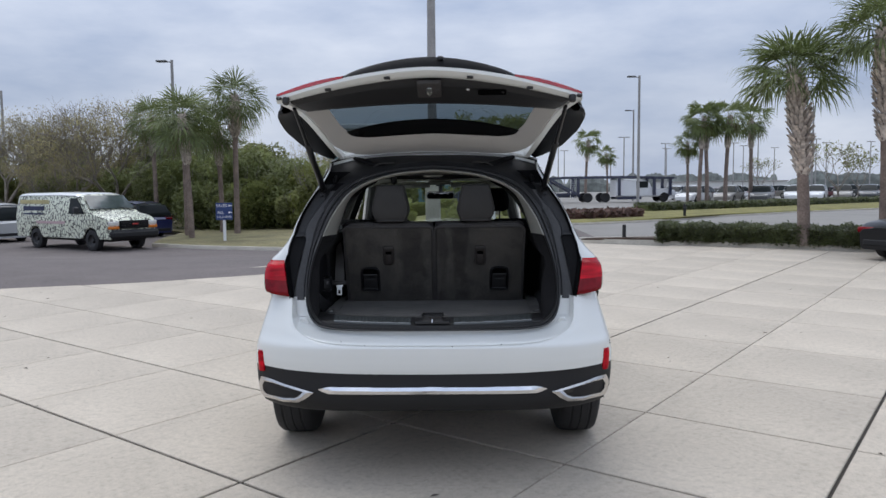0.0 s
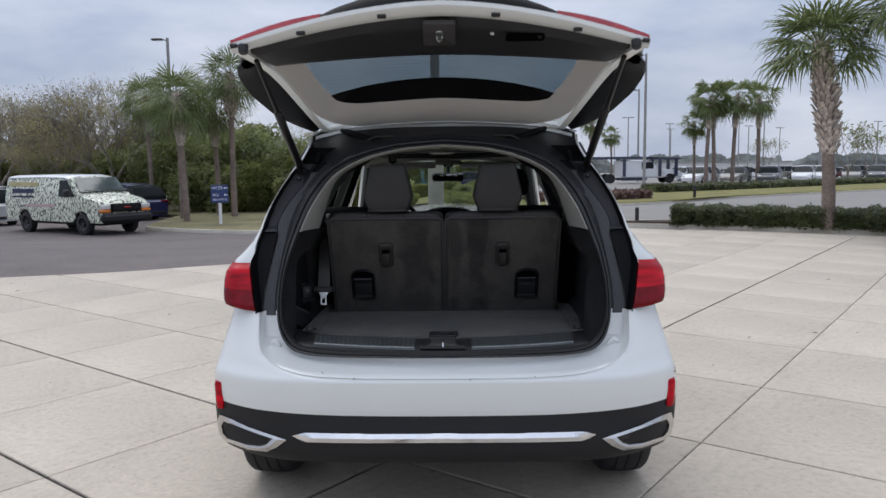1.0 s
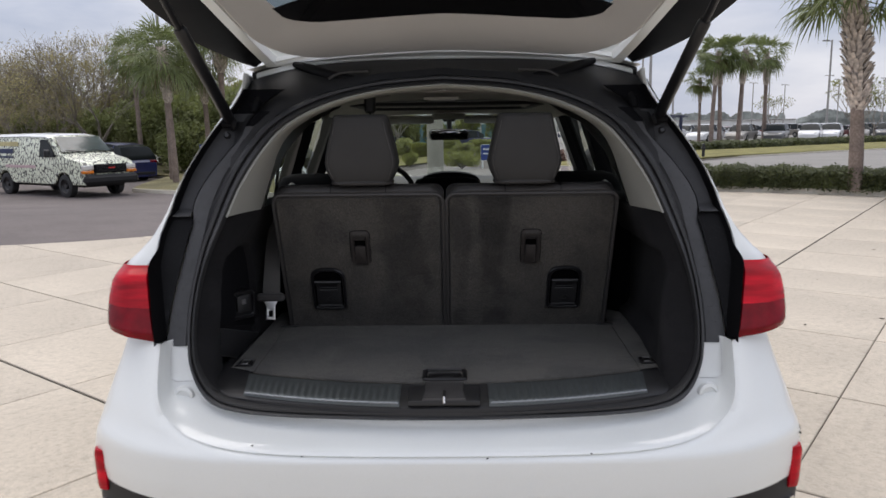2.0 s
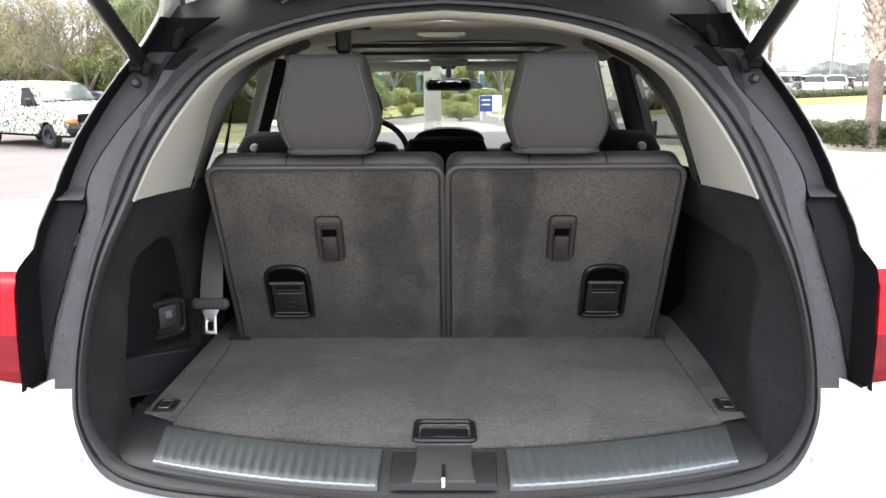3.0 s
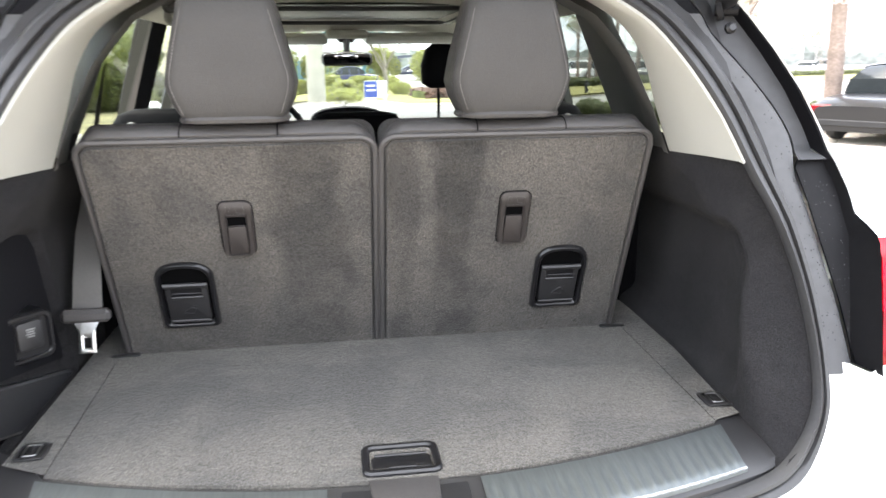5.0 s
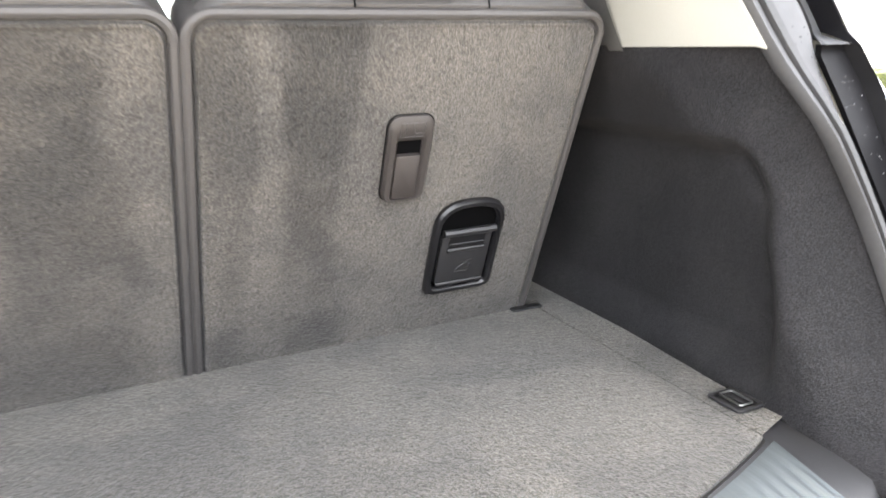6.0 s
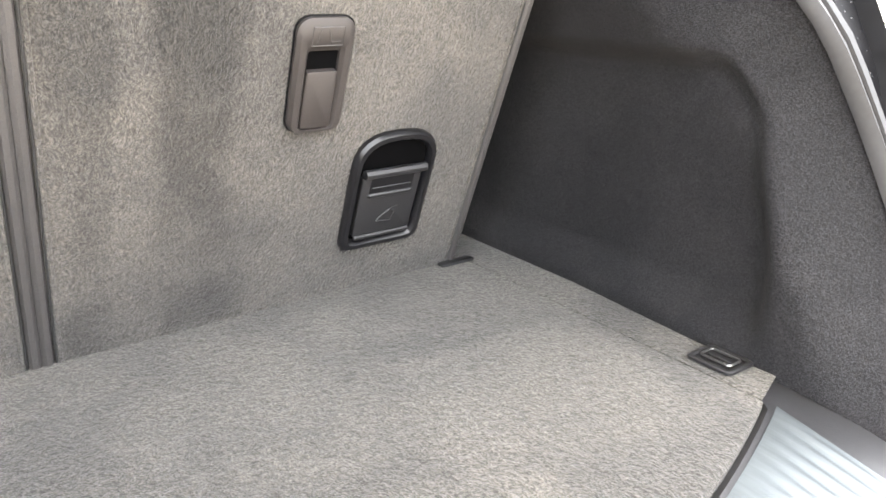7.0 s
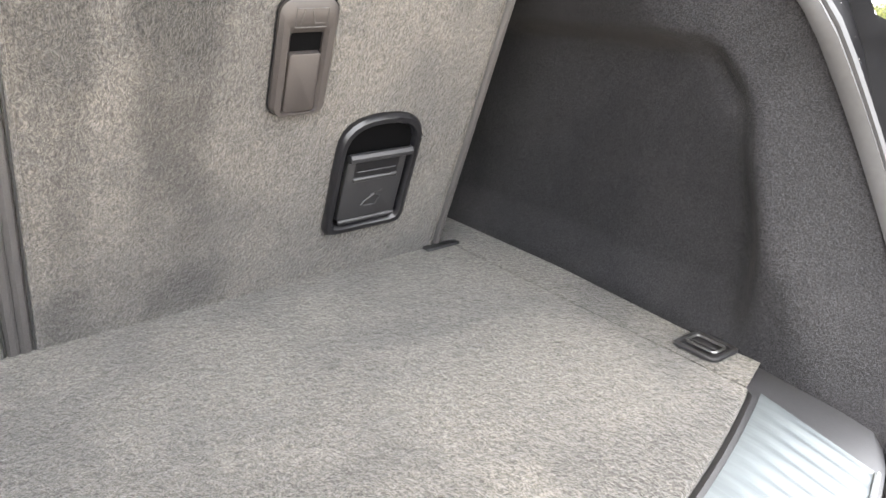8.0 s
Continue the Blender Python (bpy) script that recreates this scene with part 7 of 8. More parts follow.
thicket = at(shrub("shrub", (5.4, 4.0, 5.6), 9000, M_LEAF, "olive-brown half-bare thicket behind the trees", "shrubs on the wooded bed", 71, 0.10), -20, 46)
for k, x in enumerate((-26, -32, -38, -44, -50, -57, -14.5)):
    copy_thing(thicket, Matrix.Translation((x, 46 + 0.6 * (k % 3), -0.55)) @ pose(0, 0, 0, 0, 0, 70 * k) @ Matrix.Scale(1.0 + 0.12 * (k % 3), 4))
for k, (x, y, sc) in enumerate(((-12.2, 33.4, 0.82), (-11.0, 32.6, 0.78), (-9.4, 32.4, 0.80), (-7.6, 32.6, 0.8), (-5.2, 33.0, 0.82), (-4.0, 32.0, 0.7))):
    copy_thing(bush, Matrix.Translation((x, y, drop(x, y) - 0.75)) @ pose(0, 0, 0, 0, 0, 110 * k + 25) @ Matrix.Scale(sc, 4))
gold = at(shrub("shrub", (3.0, 2.6, 3.6), 6000, M_LEAFMID, "olive-green leafy shrub on the wooded bed", "shrubs on the wooded bed", 33, 0.11), -6.2, 31.6)
for x, y, sc in ((-8.6, 33.0, 0.9), (-10.2, 31.9, 0.62), (-7.2, 31.4, 0.66), (-5.0, 31.3, 0.7)):
    copy_thing(gold, Matrix.Translation((x, y, -0.75)) @ pose(0, 0, 0, 0, 0, 90 * x) @ Matrix.Scale(sc, 4))


def hedge(name, path, width, height, count, label, leaf=0.055, mat=None, z=0.11):
    """A clipped hedge: a leafy skin over a dark core, along a line."""
    t = thing(name, label, "hedge")
    pts = spline([(*p, 0) for p in path], 40)
    f = Form()
    rows = []
    for i, p in enumerate(pts):
        d = (pts[min(i + 1, 39)] - pts[max(i - 1, 0)]).normalized()
        n_ = Vector((-d.y, d.x, 0))
        w = width * 0.42
        rows.append([p + n_ * a + Vector((0, 0, z + b)) for a, b in ((-w, 0), (-w, height * 0.85), (0, height * 0.92), (w, height * 0.85), (w, 0))])
    part("core", f.loft(rows, cap=True), M_LEAFDK, t, "dark leafy core")
    r_ = random.Random(5)
    f = Form()
    for i in range(count):
        k = r_.uniform(0, 38.99)
        p = pts[int(k)].lerp(pts[int(k) + 1], k % 1)
        d = (pts[int(k) + 1] - pts[int(k)]).normalized()
        n_ = Vector((-d.y, d.x, 0))
        bump = 1 + 0.07 * math.sin(k * 1.7) + 0.05 * math.sin(k * 4.1)
        face = r_.random()
        if face < 0.42:
            o, h = -0.5, r_.random()
        elif face < 0.62:
            o, h = 0.5, r_.random()
        else:
            o, h = r_.uniform(-0.5, 0.5), 1.0
        c = p + n_ * width * o * bump + Vector((0, 0, z + height * h * bump)) + Vector((r_.gauss(0, 0.03), r_.gauss(0, 0.03), r_.gauss(0, 0.03)))
        a = Vector((r_.uniform(-1, 1), r_.uniform(-1, 1), r_.uniform(-1, 1))).normalized() * leaf * r_.uniform(0.6, 1.3)
        b = a.orthogonal().normalized() * leaf * 0.5
        f.add([c - a, c + b, c + a, c - b], [(0, 1, 2, 3)])
    part("leaves", f, mat or M_HEDGE, t, "small glossy hedge leaves", smooth=0)
    return t


hedge("low_hedge", [(5.7, 16.3), (7.4, 15.4), (9.45, 14.0), (10.85, 13.2), (14.85, 10.95), (22.4, 6.8)], 1.15, 0.40, 30000, "low clipped hedge along the kerb", 0.038)
hedge("far_hedge", [(11.5, 41.2), (18.5, 46.2), (28, 54), (39, 62.4), (56, 72)], 1.3, 0.46, 9000, "clipped hedge in front of the car lot", 0.11, z=0.04)
hedge("red_shrub_row", [(3.4, 30.2), (6.0, 31.0), (8.8, 33.0)], 1.6, 0.32, 2500, "low reddish shrubs beside the lawn", 0.12, material("reddish_shrub_leaves", (0.10, 0.05, 0.035), rough=0.7, vary=0.35, grain=3))
small = at(tree("tree", 5.4, 1.1, 320, M_LEAFMID, "small nearly bare tree by the car lot", "trees by the car lot", 44, 0.16, limbs=5), 33, 60, 0, 0.0)
copy_thing(small, pose(50, 88, 0, 0, 0, 80))
copy_thing(small, pose(56, 80, 0, 0, 0, 160))
copy_thing(small, pose(42, 98, 0.2, 0, 0, 30))

# far wooded skyline, paled in its colour for distance haze
r_ = random.Random(8)
rows = []
lumps = [(r_.uniform(-10, 108), r_.uniform(0.25, 1.1), r_.uniform(1.0, 4.2)) for _ in range(260)]
for k in range(1401):
    g = -8 + 115 * k / 1400
    top = 3.2
    for c, w, h in lumps:
        q = 1 - ((g - c) / w) ** 2
        if q > 0:
            top = max(top, 3.2 + h * math.sqrt(q))
    top += r_.uniform(-0.25, 0.35)
    d = Vector((math.cos(radians(g)), math.sin(radians(g)), 0))
    rows.append([d * 300 + Vector((0, 0, -1)), d * 300 + Vector((0, 0, top * 0.6)), d * 301 + Vector((0, 0, top))])
# haze is mixed into this base colour; the air itself is clear
M_FARWOOD = material("far_woods_haze_in_colour", (0.185, 0.200, 0.185), rough=1.0, vary=0.35, grain=0.5, stain=0.06)
solid("backdrop", Form().loft(rows), M_FARWOOD, "grey-green wooded skyline with haze in its colour", "backdrop", kind="structure", smooth=0)


# ---- other vehicles ----
M_DKGLASS = material("dark_vehicle_glass", (0.022, 0.026, 0.027), rough=0.08, vary=0.1, spec=0.09)
M_AMBER = material("amber_lens", (0.60, 0.16, 0.01), rough=0.2, vary=0.1, coat=0.8)
M_CLEARL = material("clear_lamp_lens", (0.7, 0.7, 0.68), rough=0.15, metal=0.4, vary=0.1)


def paint(name, colour):
    return material(name, colour, rough=0.3, vary=0.03, grain=40, stain=0.8, coat=0.7)


P_SILVER = paint("silver_paint", (0.42, 0.43, 0.44))
P_BLUE = paint("deep_blue_paint", (0.012, 0.018, 0.085))
P_BLACK = material("black_paint", (0.008, 0.008, 0.009), rough=0.3, vary=0.05, grain=40, coat=0.12, spec=0.25)
P_GREY = paint("dark_grey_paint", (0.06, 0.065, 0.07))
P_MAROON = paint("maroon_paint", (0.09, 0.012, 0.016))
P_TAUPE = paint("beige_grey_paint", (0.25, 0.235, 0.21))

# height of body and roof along the length, as shares: (share of length, belt, roof or None, half width share)
SHAPES = {
    "sedan": ((0.0, 0.62, None, 0.86), (0.04, 0.74, None, 0.95), (0.16, 0.80, None, 0.99), (0.24, 0.81, 1.10, 1.0), (0.34, 0.80, 1.38, 1.0), (0.52, 0.80, 1.42, 1.0), (0.62, 0.80, 1.30, 1.0), (0.72, 0.80, 0.84, 1.0), (0.88, 0.70, None, 0.97), (0.97, 0.58, None, 0.90), (1.0, 0.46, None, 0.80)),
    "wagon": ((0.0, 0.80, None, 0.88), (0.02, 0.95, 1.15, 0.94), (0.07, 0.98, 1.56, 0.98), (0.20, 0.98, 1.66, 1.0), (0.45, 0.97, 1.68, 1.0), (0.58, 0.96, 1.60, 1.0), (0.70, 0.96, 1.02, 1.0), (0.80, 0.93, None, 0.99), (0.92, 0.84, None, 0.96), (0.98, 0.70, None, 0.90), (1.0, 0.52, None, 0.82)),
}


def motor_car(name, kind, length, width, mat, label, group, category="car"):
    """A parked car: y is forward, standing on z 0."""
    t = thing(name, label, category, None, group)
    body, glassf = Form(), Form()
    rows, grows = [], []
    table = SHAPES[kind]
    st = [i / 28 for i in range(29)]
    hw = width / 2
    wheels = (0.20 * length, 0.80 * length)
    for u in st:
        belt = lerp([(a, b) for a, b, _, _ in table], u)
        w = hw * lerp([(a, d) for a, _, _, d in table], u)
        y = u * length
        low = 0.22
        for wy in wheels:
            if abs(y - wy) < 0.36:
                low = max(low, 0.30 + math.sqrt(0.36 ** 2 - (y - wy) ** 2))
        low = min(low, belt - 0.08)
        half = [(0.0, belt + 0.035), (w * 0.55, belt + 0.03), (w * 0.90, belt + 0.008), (w * 0.985, belt - 0.04), (w, belt - 0.16 * (belt - low) / 0.6), (w * 0.99, (belt + low) / 2), (w * 0.97, low + 0.05), (w * 0.90, low)]
        rows.append([(-x, y, z) for x, z in half[::-1]] + [(x, y, z) for x, z in half[1:]])
    body.loft(rows, cap=True)
    b = part("body", body, mat, t, "painted body")
    cab = [(a, rf, d) for a, _, rf, d in table if rf]
    roof_rows, pane_rows = [], []
    u0, u1 = cab[0][0], cab[-1][0]
    for i in range(17):
        u = u0 + (u1 - u0) * i / 16
        rf = lerp([(a, r) for a, r, _ in cab], u)
        belt = lerp([(a, bb) for a, bb, _, _ in table], u)
        y = u * length
        k = max(0.0, (rf - belt) / 0.65)
        tw = hw * (0.93 - 0.20 * min(1, k))
        pane_rows.append([(-hw * 0.93, y, belt), (-(hw * 0.93 + tw) / 2 - 0.01, y, (belt + rf) / 2), (-tw, y, rf - 0.05 * min(1, k)), (-tw * 0.6, y, rf - 0.008), (0, y, rf), (tw * 0.6, y, rf - 0.008), (tw, y, rf - 0.05 * min(1, k)), ((hw * 0.93 + tw) / 2 + 0.01, y, (belt + rf) / 2), (hw * 0.93, y, belt)])
    part("window_glass", Form().loft(pane_rows, cap=True), M_DKGLASS, t, "dark window glass")
    best = max(r for _, r, _ in cab)
    f = Form()
    rr = [[(x, y, z + 0.010) for x, y, z in row[2:7]] for row in pane_rows if row[4][2] > best - 0.12]
    f.loft(rr)
    for sx in (-1, 1):
        for j in (3, 8, 12):
            row = pane_rows[j]
            q = [Vector(row[0]), Vector(row[1]), Vector(row[2])]
            f.tube([Vector((sx * abs(p.x) * 1.004, p.y, p.z)) for p in q], 0.030, 4)
    part("roof", f, mat, t, "painted roof and pillars")
    for wy in wheels:
        for sx in (-1, 1):
            m = pose(sx * (hw - 0.11), wy, 0.33, 0, 90, 0)
            g = Form().lathe([(0.20, -0.10), (0.30, -0.105), (0.33, -0.08), (0.33, 0.08), (0.30, 0.105), (0.20, 0.10)], m, 24)
            tyre = part("wheel", g, M_TYRE, t, "black tyre")
            g = Form().lathe([(0.0, sx * 0.07), (0.08, sx * 0.085), (0.20, sx * 0.095), (0.21, sx * 0.08)], m, 16)
            part("rim", g, M_STEEL, tyre, "alloy rim")
    for sx in (-1, 1):
        zb = lerp([(a, bb) for a, bb, _, _ in table], 0.03)
        part("tail_light", Form().box((sx * hw * 0.74, 0.075, zb - 0.10), (hw * 0.40, 0.14, 0.12), 0.03), M_REDDARK, t, "red tail light")
        zf = lerp([(a, bb) for a, bb, _, _ in table], 0.97)
        part("headlight", Form().box((sx * hw * 0.66, length * 0.965, zf - 0.04), (hw * 0.34, 0.16, 0.10), 0.03), M_CLEARL, t, "clear headlight")
        part("door_mirror", Form().box((sx * hw * 1.06, length * 0.66, table[5][1] + 0.10), (0.18, 0.10, 0.13), 0.03), mat, t)
    part("lower_bumper", Form().box((0, 0.04, 0.36), (width * 0.80, 0.12, 0.16), 0.04), M_CLAD, t, "dark lower bumper")
    return t


def park(ob, x, y, turn, z=None):
    ob.matrix_world = pose(x, y, drop(x, y) - 0.03 if z is None else z, 0, 0, turn)
    return ob


park(motor_car("sedan", "sedan", 4.85, 1.86, P_BLACK, "black saloon with red tail lights parked by the hedge", ""), 8.75, 10.8, -62, 0.0)
park(motor_car("hatchback", "wagon", 4.6, 1.85, P_SILVER, "silver crossover parked behind the van", ""), -18.2, 26.8, 58)
park(motor_car("crossover", "wagon", 4.7, 1.9, P_BLUE, "deep blue crossover parked beyond the van", ""), -13.25, 29.6, 62)
# cars beyond the windscreen
park(motor_car("sedan", "sedan", 4.8, 1.85, P_BLUE, "blue saloon parked ahead behind shrubs", ""), 3.4, 57.0, 95, 0.0)
park(motor_car("saloon", "sedan", 4.7, 1.85, paint("slate_blue_paint", (0.05, 0.075, 0.11)), "slate blue saloon parked ahead behind shrubs", ""), -2.6, 60.5, 75)
park(motor_car("sedan", "sedan", 4.7, 1.82, P_SILVER, "silver saloon parked ahead behind shrubs", ""), -5.2, 58.0, 110)
# the car lot
lot_white = park(motor_car("pickup_wagon", "wagon", 5.2, 2.0, paint("white_paint", (0.75, 0.76, 0.77)), "white sport utility car parked in the distant lot", "cars in the lot"), 26.0, 73.0, 140, 0.0)
lot_grey = park(motor_car("pickup_wagon", "wagon", 5.0, 1.95, P_GREY, "dark grey sport utility car parked in the distant lot", "cars in the lot"), 33.0, 74.5, 150, 0.0)
lot_tan = park(motor_car("pickup_wagon", "wagon", 5.1, 1.95, P_TAUPE, "beige-grey sport utility car parked in the distant lot", "cars in the lot"), 29.5, 73.6, 145, 0.0)
lot_red = park(motor_car("saloon", "sedan", 4.8, 1.85, P_MAROON, "maroon saloon parked in the distant lot", "cars in the lot"), 52.0, 84.0, 150, 0.0)
lot_sed = park(motor_car("saloon", "sedan", 4.8, 1.85, lot_white.children[0].data.materials[0], "white saloon parked in the distant lot", "cars in the lot"), 59.0, 88.0, 150, 0.0)
for k, (ob, x, y, r) in enumerate(((lot_white, 38, 78, 150), (lot_white, 41.5, 80.5, 148), (lot_tan, 45, 82, 152), (lot_grey, 48.5, 83, 150), (lot_white, 36, 88, 20), (lot_grey, 40, 90, 15), (lot_tan, 44, 92, 25), (lot_white, 48, 94, 22), (lot_red, 53, 96, 20), (lot_sed, 63, 93, 152), (lot_white, 67, 96, 150), (lot_grey, 30, 84, 140), (lot_white, 28, 86, 140), (lot_sed, 32, 88, 145), (lot_grey, 57, 99, 25), (lot_white, 61, 102, 20), (lot_tan, 34, 97, 145), (lot_red, 38, 101, 145))):
    copy_thing(ob, pose(x, y, 0.0, 0, 0, r))


# the wrapped van
def wrap_material():
    m = material("printed_van_wrap", (0.68, 0.71, 0.57), rough=0.4, vary=0.05, grain=30, coat=0.3)
    n, l = m.node_tree.nodes, m.node_tree.links
    p = n["Principled BSDF"]
    tc = n.new("ShaderNodeTexCoord")
    mp = n.new("ShaderNodeMapping")
    mp.inputs["Scale"].default_value = (4.2, 4.8, 3.4)
    mp.inputs["Rotation"].default_value = (0.5, 0.3, 0.4)
    l.new(tc.outputs["Object"], mp.inputs["Vector"])
    vo = n.new("ShaderNodeTexVoronoi")
    vo.feature = "DISTANCE_TO_EDGE"
    vo.inputs["Scale"].default_value = 2.6
    wob = n.new("ShaderNodeTexNoise")
    wob.inputs["Scale"].default_value = 1.4
    mx = n.new("ShaderNodeMix")
    mx.data_type = "VECTOR"
    mx.inputs["Factor"].default_value = 0.35
    l.new(mp.outputs["Vector"], wob.inputs["Vector"])
    l.new(mp.outputs["Vector"], mx.inputs["A"])
    l.new(wob.outputs["Color"], mx.inputs["B"])
    l.new(mx.outputs["Result"], vo.inputs["Vector"])
    cut = n.new("ShaderNodeMapRange")
    cut.inputs["From Min"].default_value, cut.inputs["From Max"].default_value = 0.075, 0.118
    l.new(vo.outputs["Distance"], cut.inputs["Value"])
    gate_ = n.new("ShaderNodeMapRange")
    gate_.inputs["From Min"].default_value, gate_.inputs["From Max"].default_value = 0.535, 0.585
    wob2 = n.new("ShaderNodeTexNoise")
    wob2.inputs["Scale"].default_value = 2.3
    l.new(mp.outputs["Vector"], wob2.inputs["Vector"])
    l.new(wob2.outputs["Fac"], gate_.inputs["Value"])
    mxx = n.new("ShaderNodeMath")
    mxx.operation = "MAXIMUM"
    l.new(cut.outputs["Result"], mxx.inputs[0])
    l.new(gate_.outputs["Result"], mxx.inputs[1])
    tint = n.new("ShaderNodeMix")
    tint.data_type = "RGBA"
    tint.inputs["A"].default_value = (0.030, 0.032, 0.028, 1)
    old = p.inputs["Base Color"].links[0].from_socket
    l.new(mxx.outputs[0], tint.inputs["Factor"])
    l.new(old, tint.inputs["B"])
    l.new(tint.outputs["Result"], p.inputs["Base Color"])
    return m


def van():
    t = thing("panel_van", "cream panel van wrapped in black brush strokes, parked on asphalt", "van")
    M_WRAP = wrap_material()
    L, W = 5.7, 2.0
    hw = W / 2
    f = Form()
    rows = []
    axles = (1.25, 4.68)
    for i in range(49):
        y = L * i / 48
        roof_ = lerp([(0, 1.98), (0.15, 2.05), (2.5, 2.07), (3.7, 2.04), (3.95, 1.98), (4.55, 1.42), (4.68, 1.36), (5.35, 1.24), (5.58, 1.16), (5.7, 1.02)], y)
        low = 0.42
        for a in axles:
            if abs(y - a) < 0.42:
                low = max(low, 0.40 + math.sqrt(0.42 ** 2 - (y - a) ** 2))
        w = hw * lerp([(0, 0.97), (0.2, 1.0), (4.6, 1.0), (5.4, 0.96), (5.7, 0.88)], y)
        belt = min(1.25, roof_ - 0.05)
        tw = w - 0.13 * max(0, roof_ - 1.25) / 0.8
        half = [(0, roof_), (tw * 0.6, roof_ - 0.012), (tw * 0.92, roof_ - 0.06 * (1 if roof_ > 1.3 else 0.5)), (tw * 0.985, roof_ - 0.14 if roof_ > 1.5 else roof_ - 0.04), ((tw + w) / 2, (belt + roof_ - 0.14) / 2 if roof_ > 1.5 else belt), (w, belt - 0.05), (w, (belt + low) / 2), (w * 0.985, low + 0.02), (w * 0.95, low)]
        rows.append([(-x, y, z) for x, z in half[::-1]] + [(x, y, z) for x, z in half[1:]])
    part("body", f.loft(rows, cap=True), M_WRAP, t, "cream body printed with black strokes")
    skin_rows = []
    for i in range(33):
        y = 0.06 + 3.86 * i / 32
        r_ = lerp([(0, 1.98), (0.15, 2.05), (2.5, 2.07), (3.7, 2.04), (3.95, 1.98)], y) + 0.008
        tw = hw - 0.13 * (r_ - 1.25) / 0.8
        half = [(0, r_), (tw * 0.6, r_ - 0.012), (tw * 0.92, r_ - 0.055), (tw * 0.985 + 0.008, r_ - 0.10), (tw * 0.99 + 0.006, r_ - 0.125)]
        skin_rows.append([(-x, y, z) for x, z in half[::-1]] + [(x, y, z) for x, z in half[1:]])
    part("roof_skin", Form().loft(skin_rows), paint("van_white_paint", (0.75, 0.76, 0.76)), t, "plain white roof")
    # base colour lifted to add sky reflection beyond what the gloss gives
    M_SCREEN = material("van_windscreen_glass", (0.055, 0.072, 0.070), rough=0.05, vary=0.25, grain=2.5, spec=0.6, coat=0.25)
    ws = [(-0.78, 4.03, 1.915), (0.78, 4.03, 1.915), (0.88, 4.53, 1.435), (-0.88, 4.53, 1.435)]
    a, b, c, d = [Vector(p) for p in ws]
    o = Vector((0, 0.035, 0.030))
    part("windscreen", Form().loft([[(a.lerp(b, k / 8)).lerp(d.lerp(c, k / 8), v / 6) + o for k in range(9)] for v in range(7)]), M_SCREEN, t, "glossy windscreen with sky reflection also in its base colour")
    for sx in (-1, 1):
        part("wiper", Form().tube([(sx * 0.45 - 0.35, 4.63, 1.45), (sx * 0.45 + 0.30, 4.57, 1.52)], 0.012, 5), M_BLACKP, t, "black wiper")
        g = Form().loft([[(sx * 0.905, 3.45, 1.86), (sx * 0.905, 3.86, 1.86), (sx * 0.955, 4.14, 1.60)], [(sx * 1.008, 3.45, 1.30), (sx * 1.008, 3.95, 1.30), (sx * 1.008, 4.40, 1.30)]])
        part("side_window", g, M_DKGLASS, t, "dark front side window")
        part("door_mirror", Form().box((sx * 1.15, 4.15, 1.42), (0.20, 0.14, 0.26), 0.05), M_BLACKP, t, "black door mirror")
        hl = part("headlight", Form().box((sx * 0.76, 5.66, 0.965), (0.36, 0.14, 0.15), 0.02), M_CLEARL, t, "rectangular headlight")
        part("indicator", Form().box((sx * 0.77, 5.68, 0.825), (0.38, 0.13, 0.10), 0.02), M_AMBER, t, "amber indicator")
        for y in axles:
            m = pose(sx * 0.84, y, 0.37, 0, 90, 0)
            tyre = part("wheel", Form().lathe([(0.22, -0.12), (0.33, -0.125), (0.37, -0.10), (0.37, 0.10), (0.33, 0.125), (0.22, 0.12)], m, 28), M_TYRE, t, "black tyre")
            part("rim", Form().lathe([(0.0, sx * 0.10), (0.07, sx * 0.10), (0.10, sx * 0.04), (0.20, sx * 0.07), (0.225, sx * 0.11)], m, 20), M_GLOSSB, tyre, "black steel rim")
    part("grille", Form().box((0, 5.73, 0.93), (1.14, 0.10, 0.28), 0.03), M_FIN, t, "black grille")
    g = Form()
    for k in range(4):
        g.box((0, 5.785, 0.85 + 0.05 * k), (1.02, 0.02, 0.012), 0.004)
    part("grille_bar", g, M_BLACKP, t, "thin black grille bars")
    part("badge", Form().box((0, 5.80, 0.945), (0.24, 0.02, 0.045), 0.01), material("red_badge", (0.45, 0.02, 0.02), rough=0.3, vary=0.05), t, "plain red badge")
    part("front_bumper", Form().box((0, 5.74, 0.585), (1.92, 0.28, 0.32), 0.10), M_CLAD, t, "black front bumper")
    part("underbody", Form().box((0, 2.9, 0.42), (1.5, 5.0, 0.18), 0.05), M_CLAD, t, "dark underbody")
    M_YEL = material("yellow_print", (0.50, 0.44, 0.22), rough=0.5, vary=0.1)
    M_NAVY = material("dark_print", (0.02, 0.03, 0.08), rough=0.5, vary=0.1)
    for sx in (-1, 1):
        for y, z, l_, h, mm in ((1.2, 1.72, 1.9, 0.15, M_YEL), (1.2, 1.48, 1.35, 0.16, M_NAVY), (1.2, 1.28, 1.3, 0.06, M_NAVY), (2.3, 0.98, 1.8, 0.10, material("rose_print", (0.50, 0.36, 0.36), rough=0.5, vary=0.1))):
            x = 1.004 - 0.13 * max(0, z - 1.25) / 0.8 + 0.004
            part("printed_bar", Form().box((sx * x, y, z), (0.012, l_, h), 0.003), mm, t, "plain coloured print bar")
    return t


hd = math.degrees(math.atan2(-1.83, 3.06)) - 90
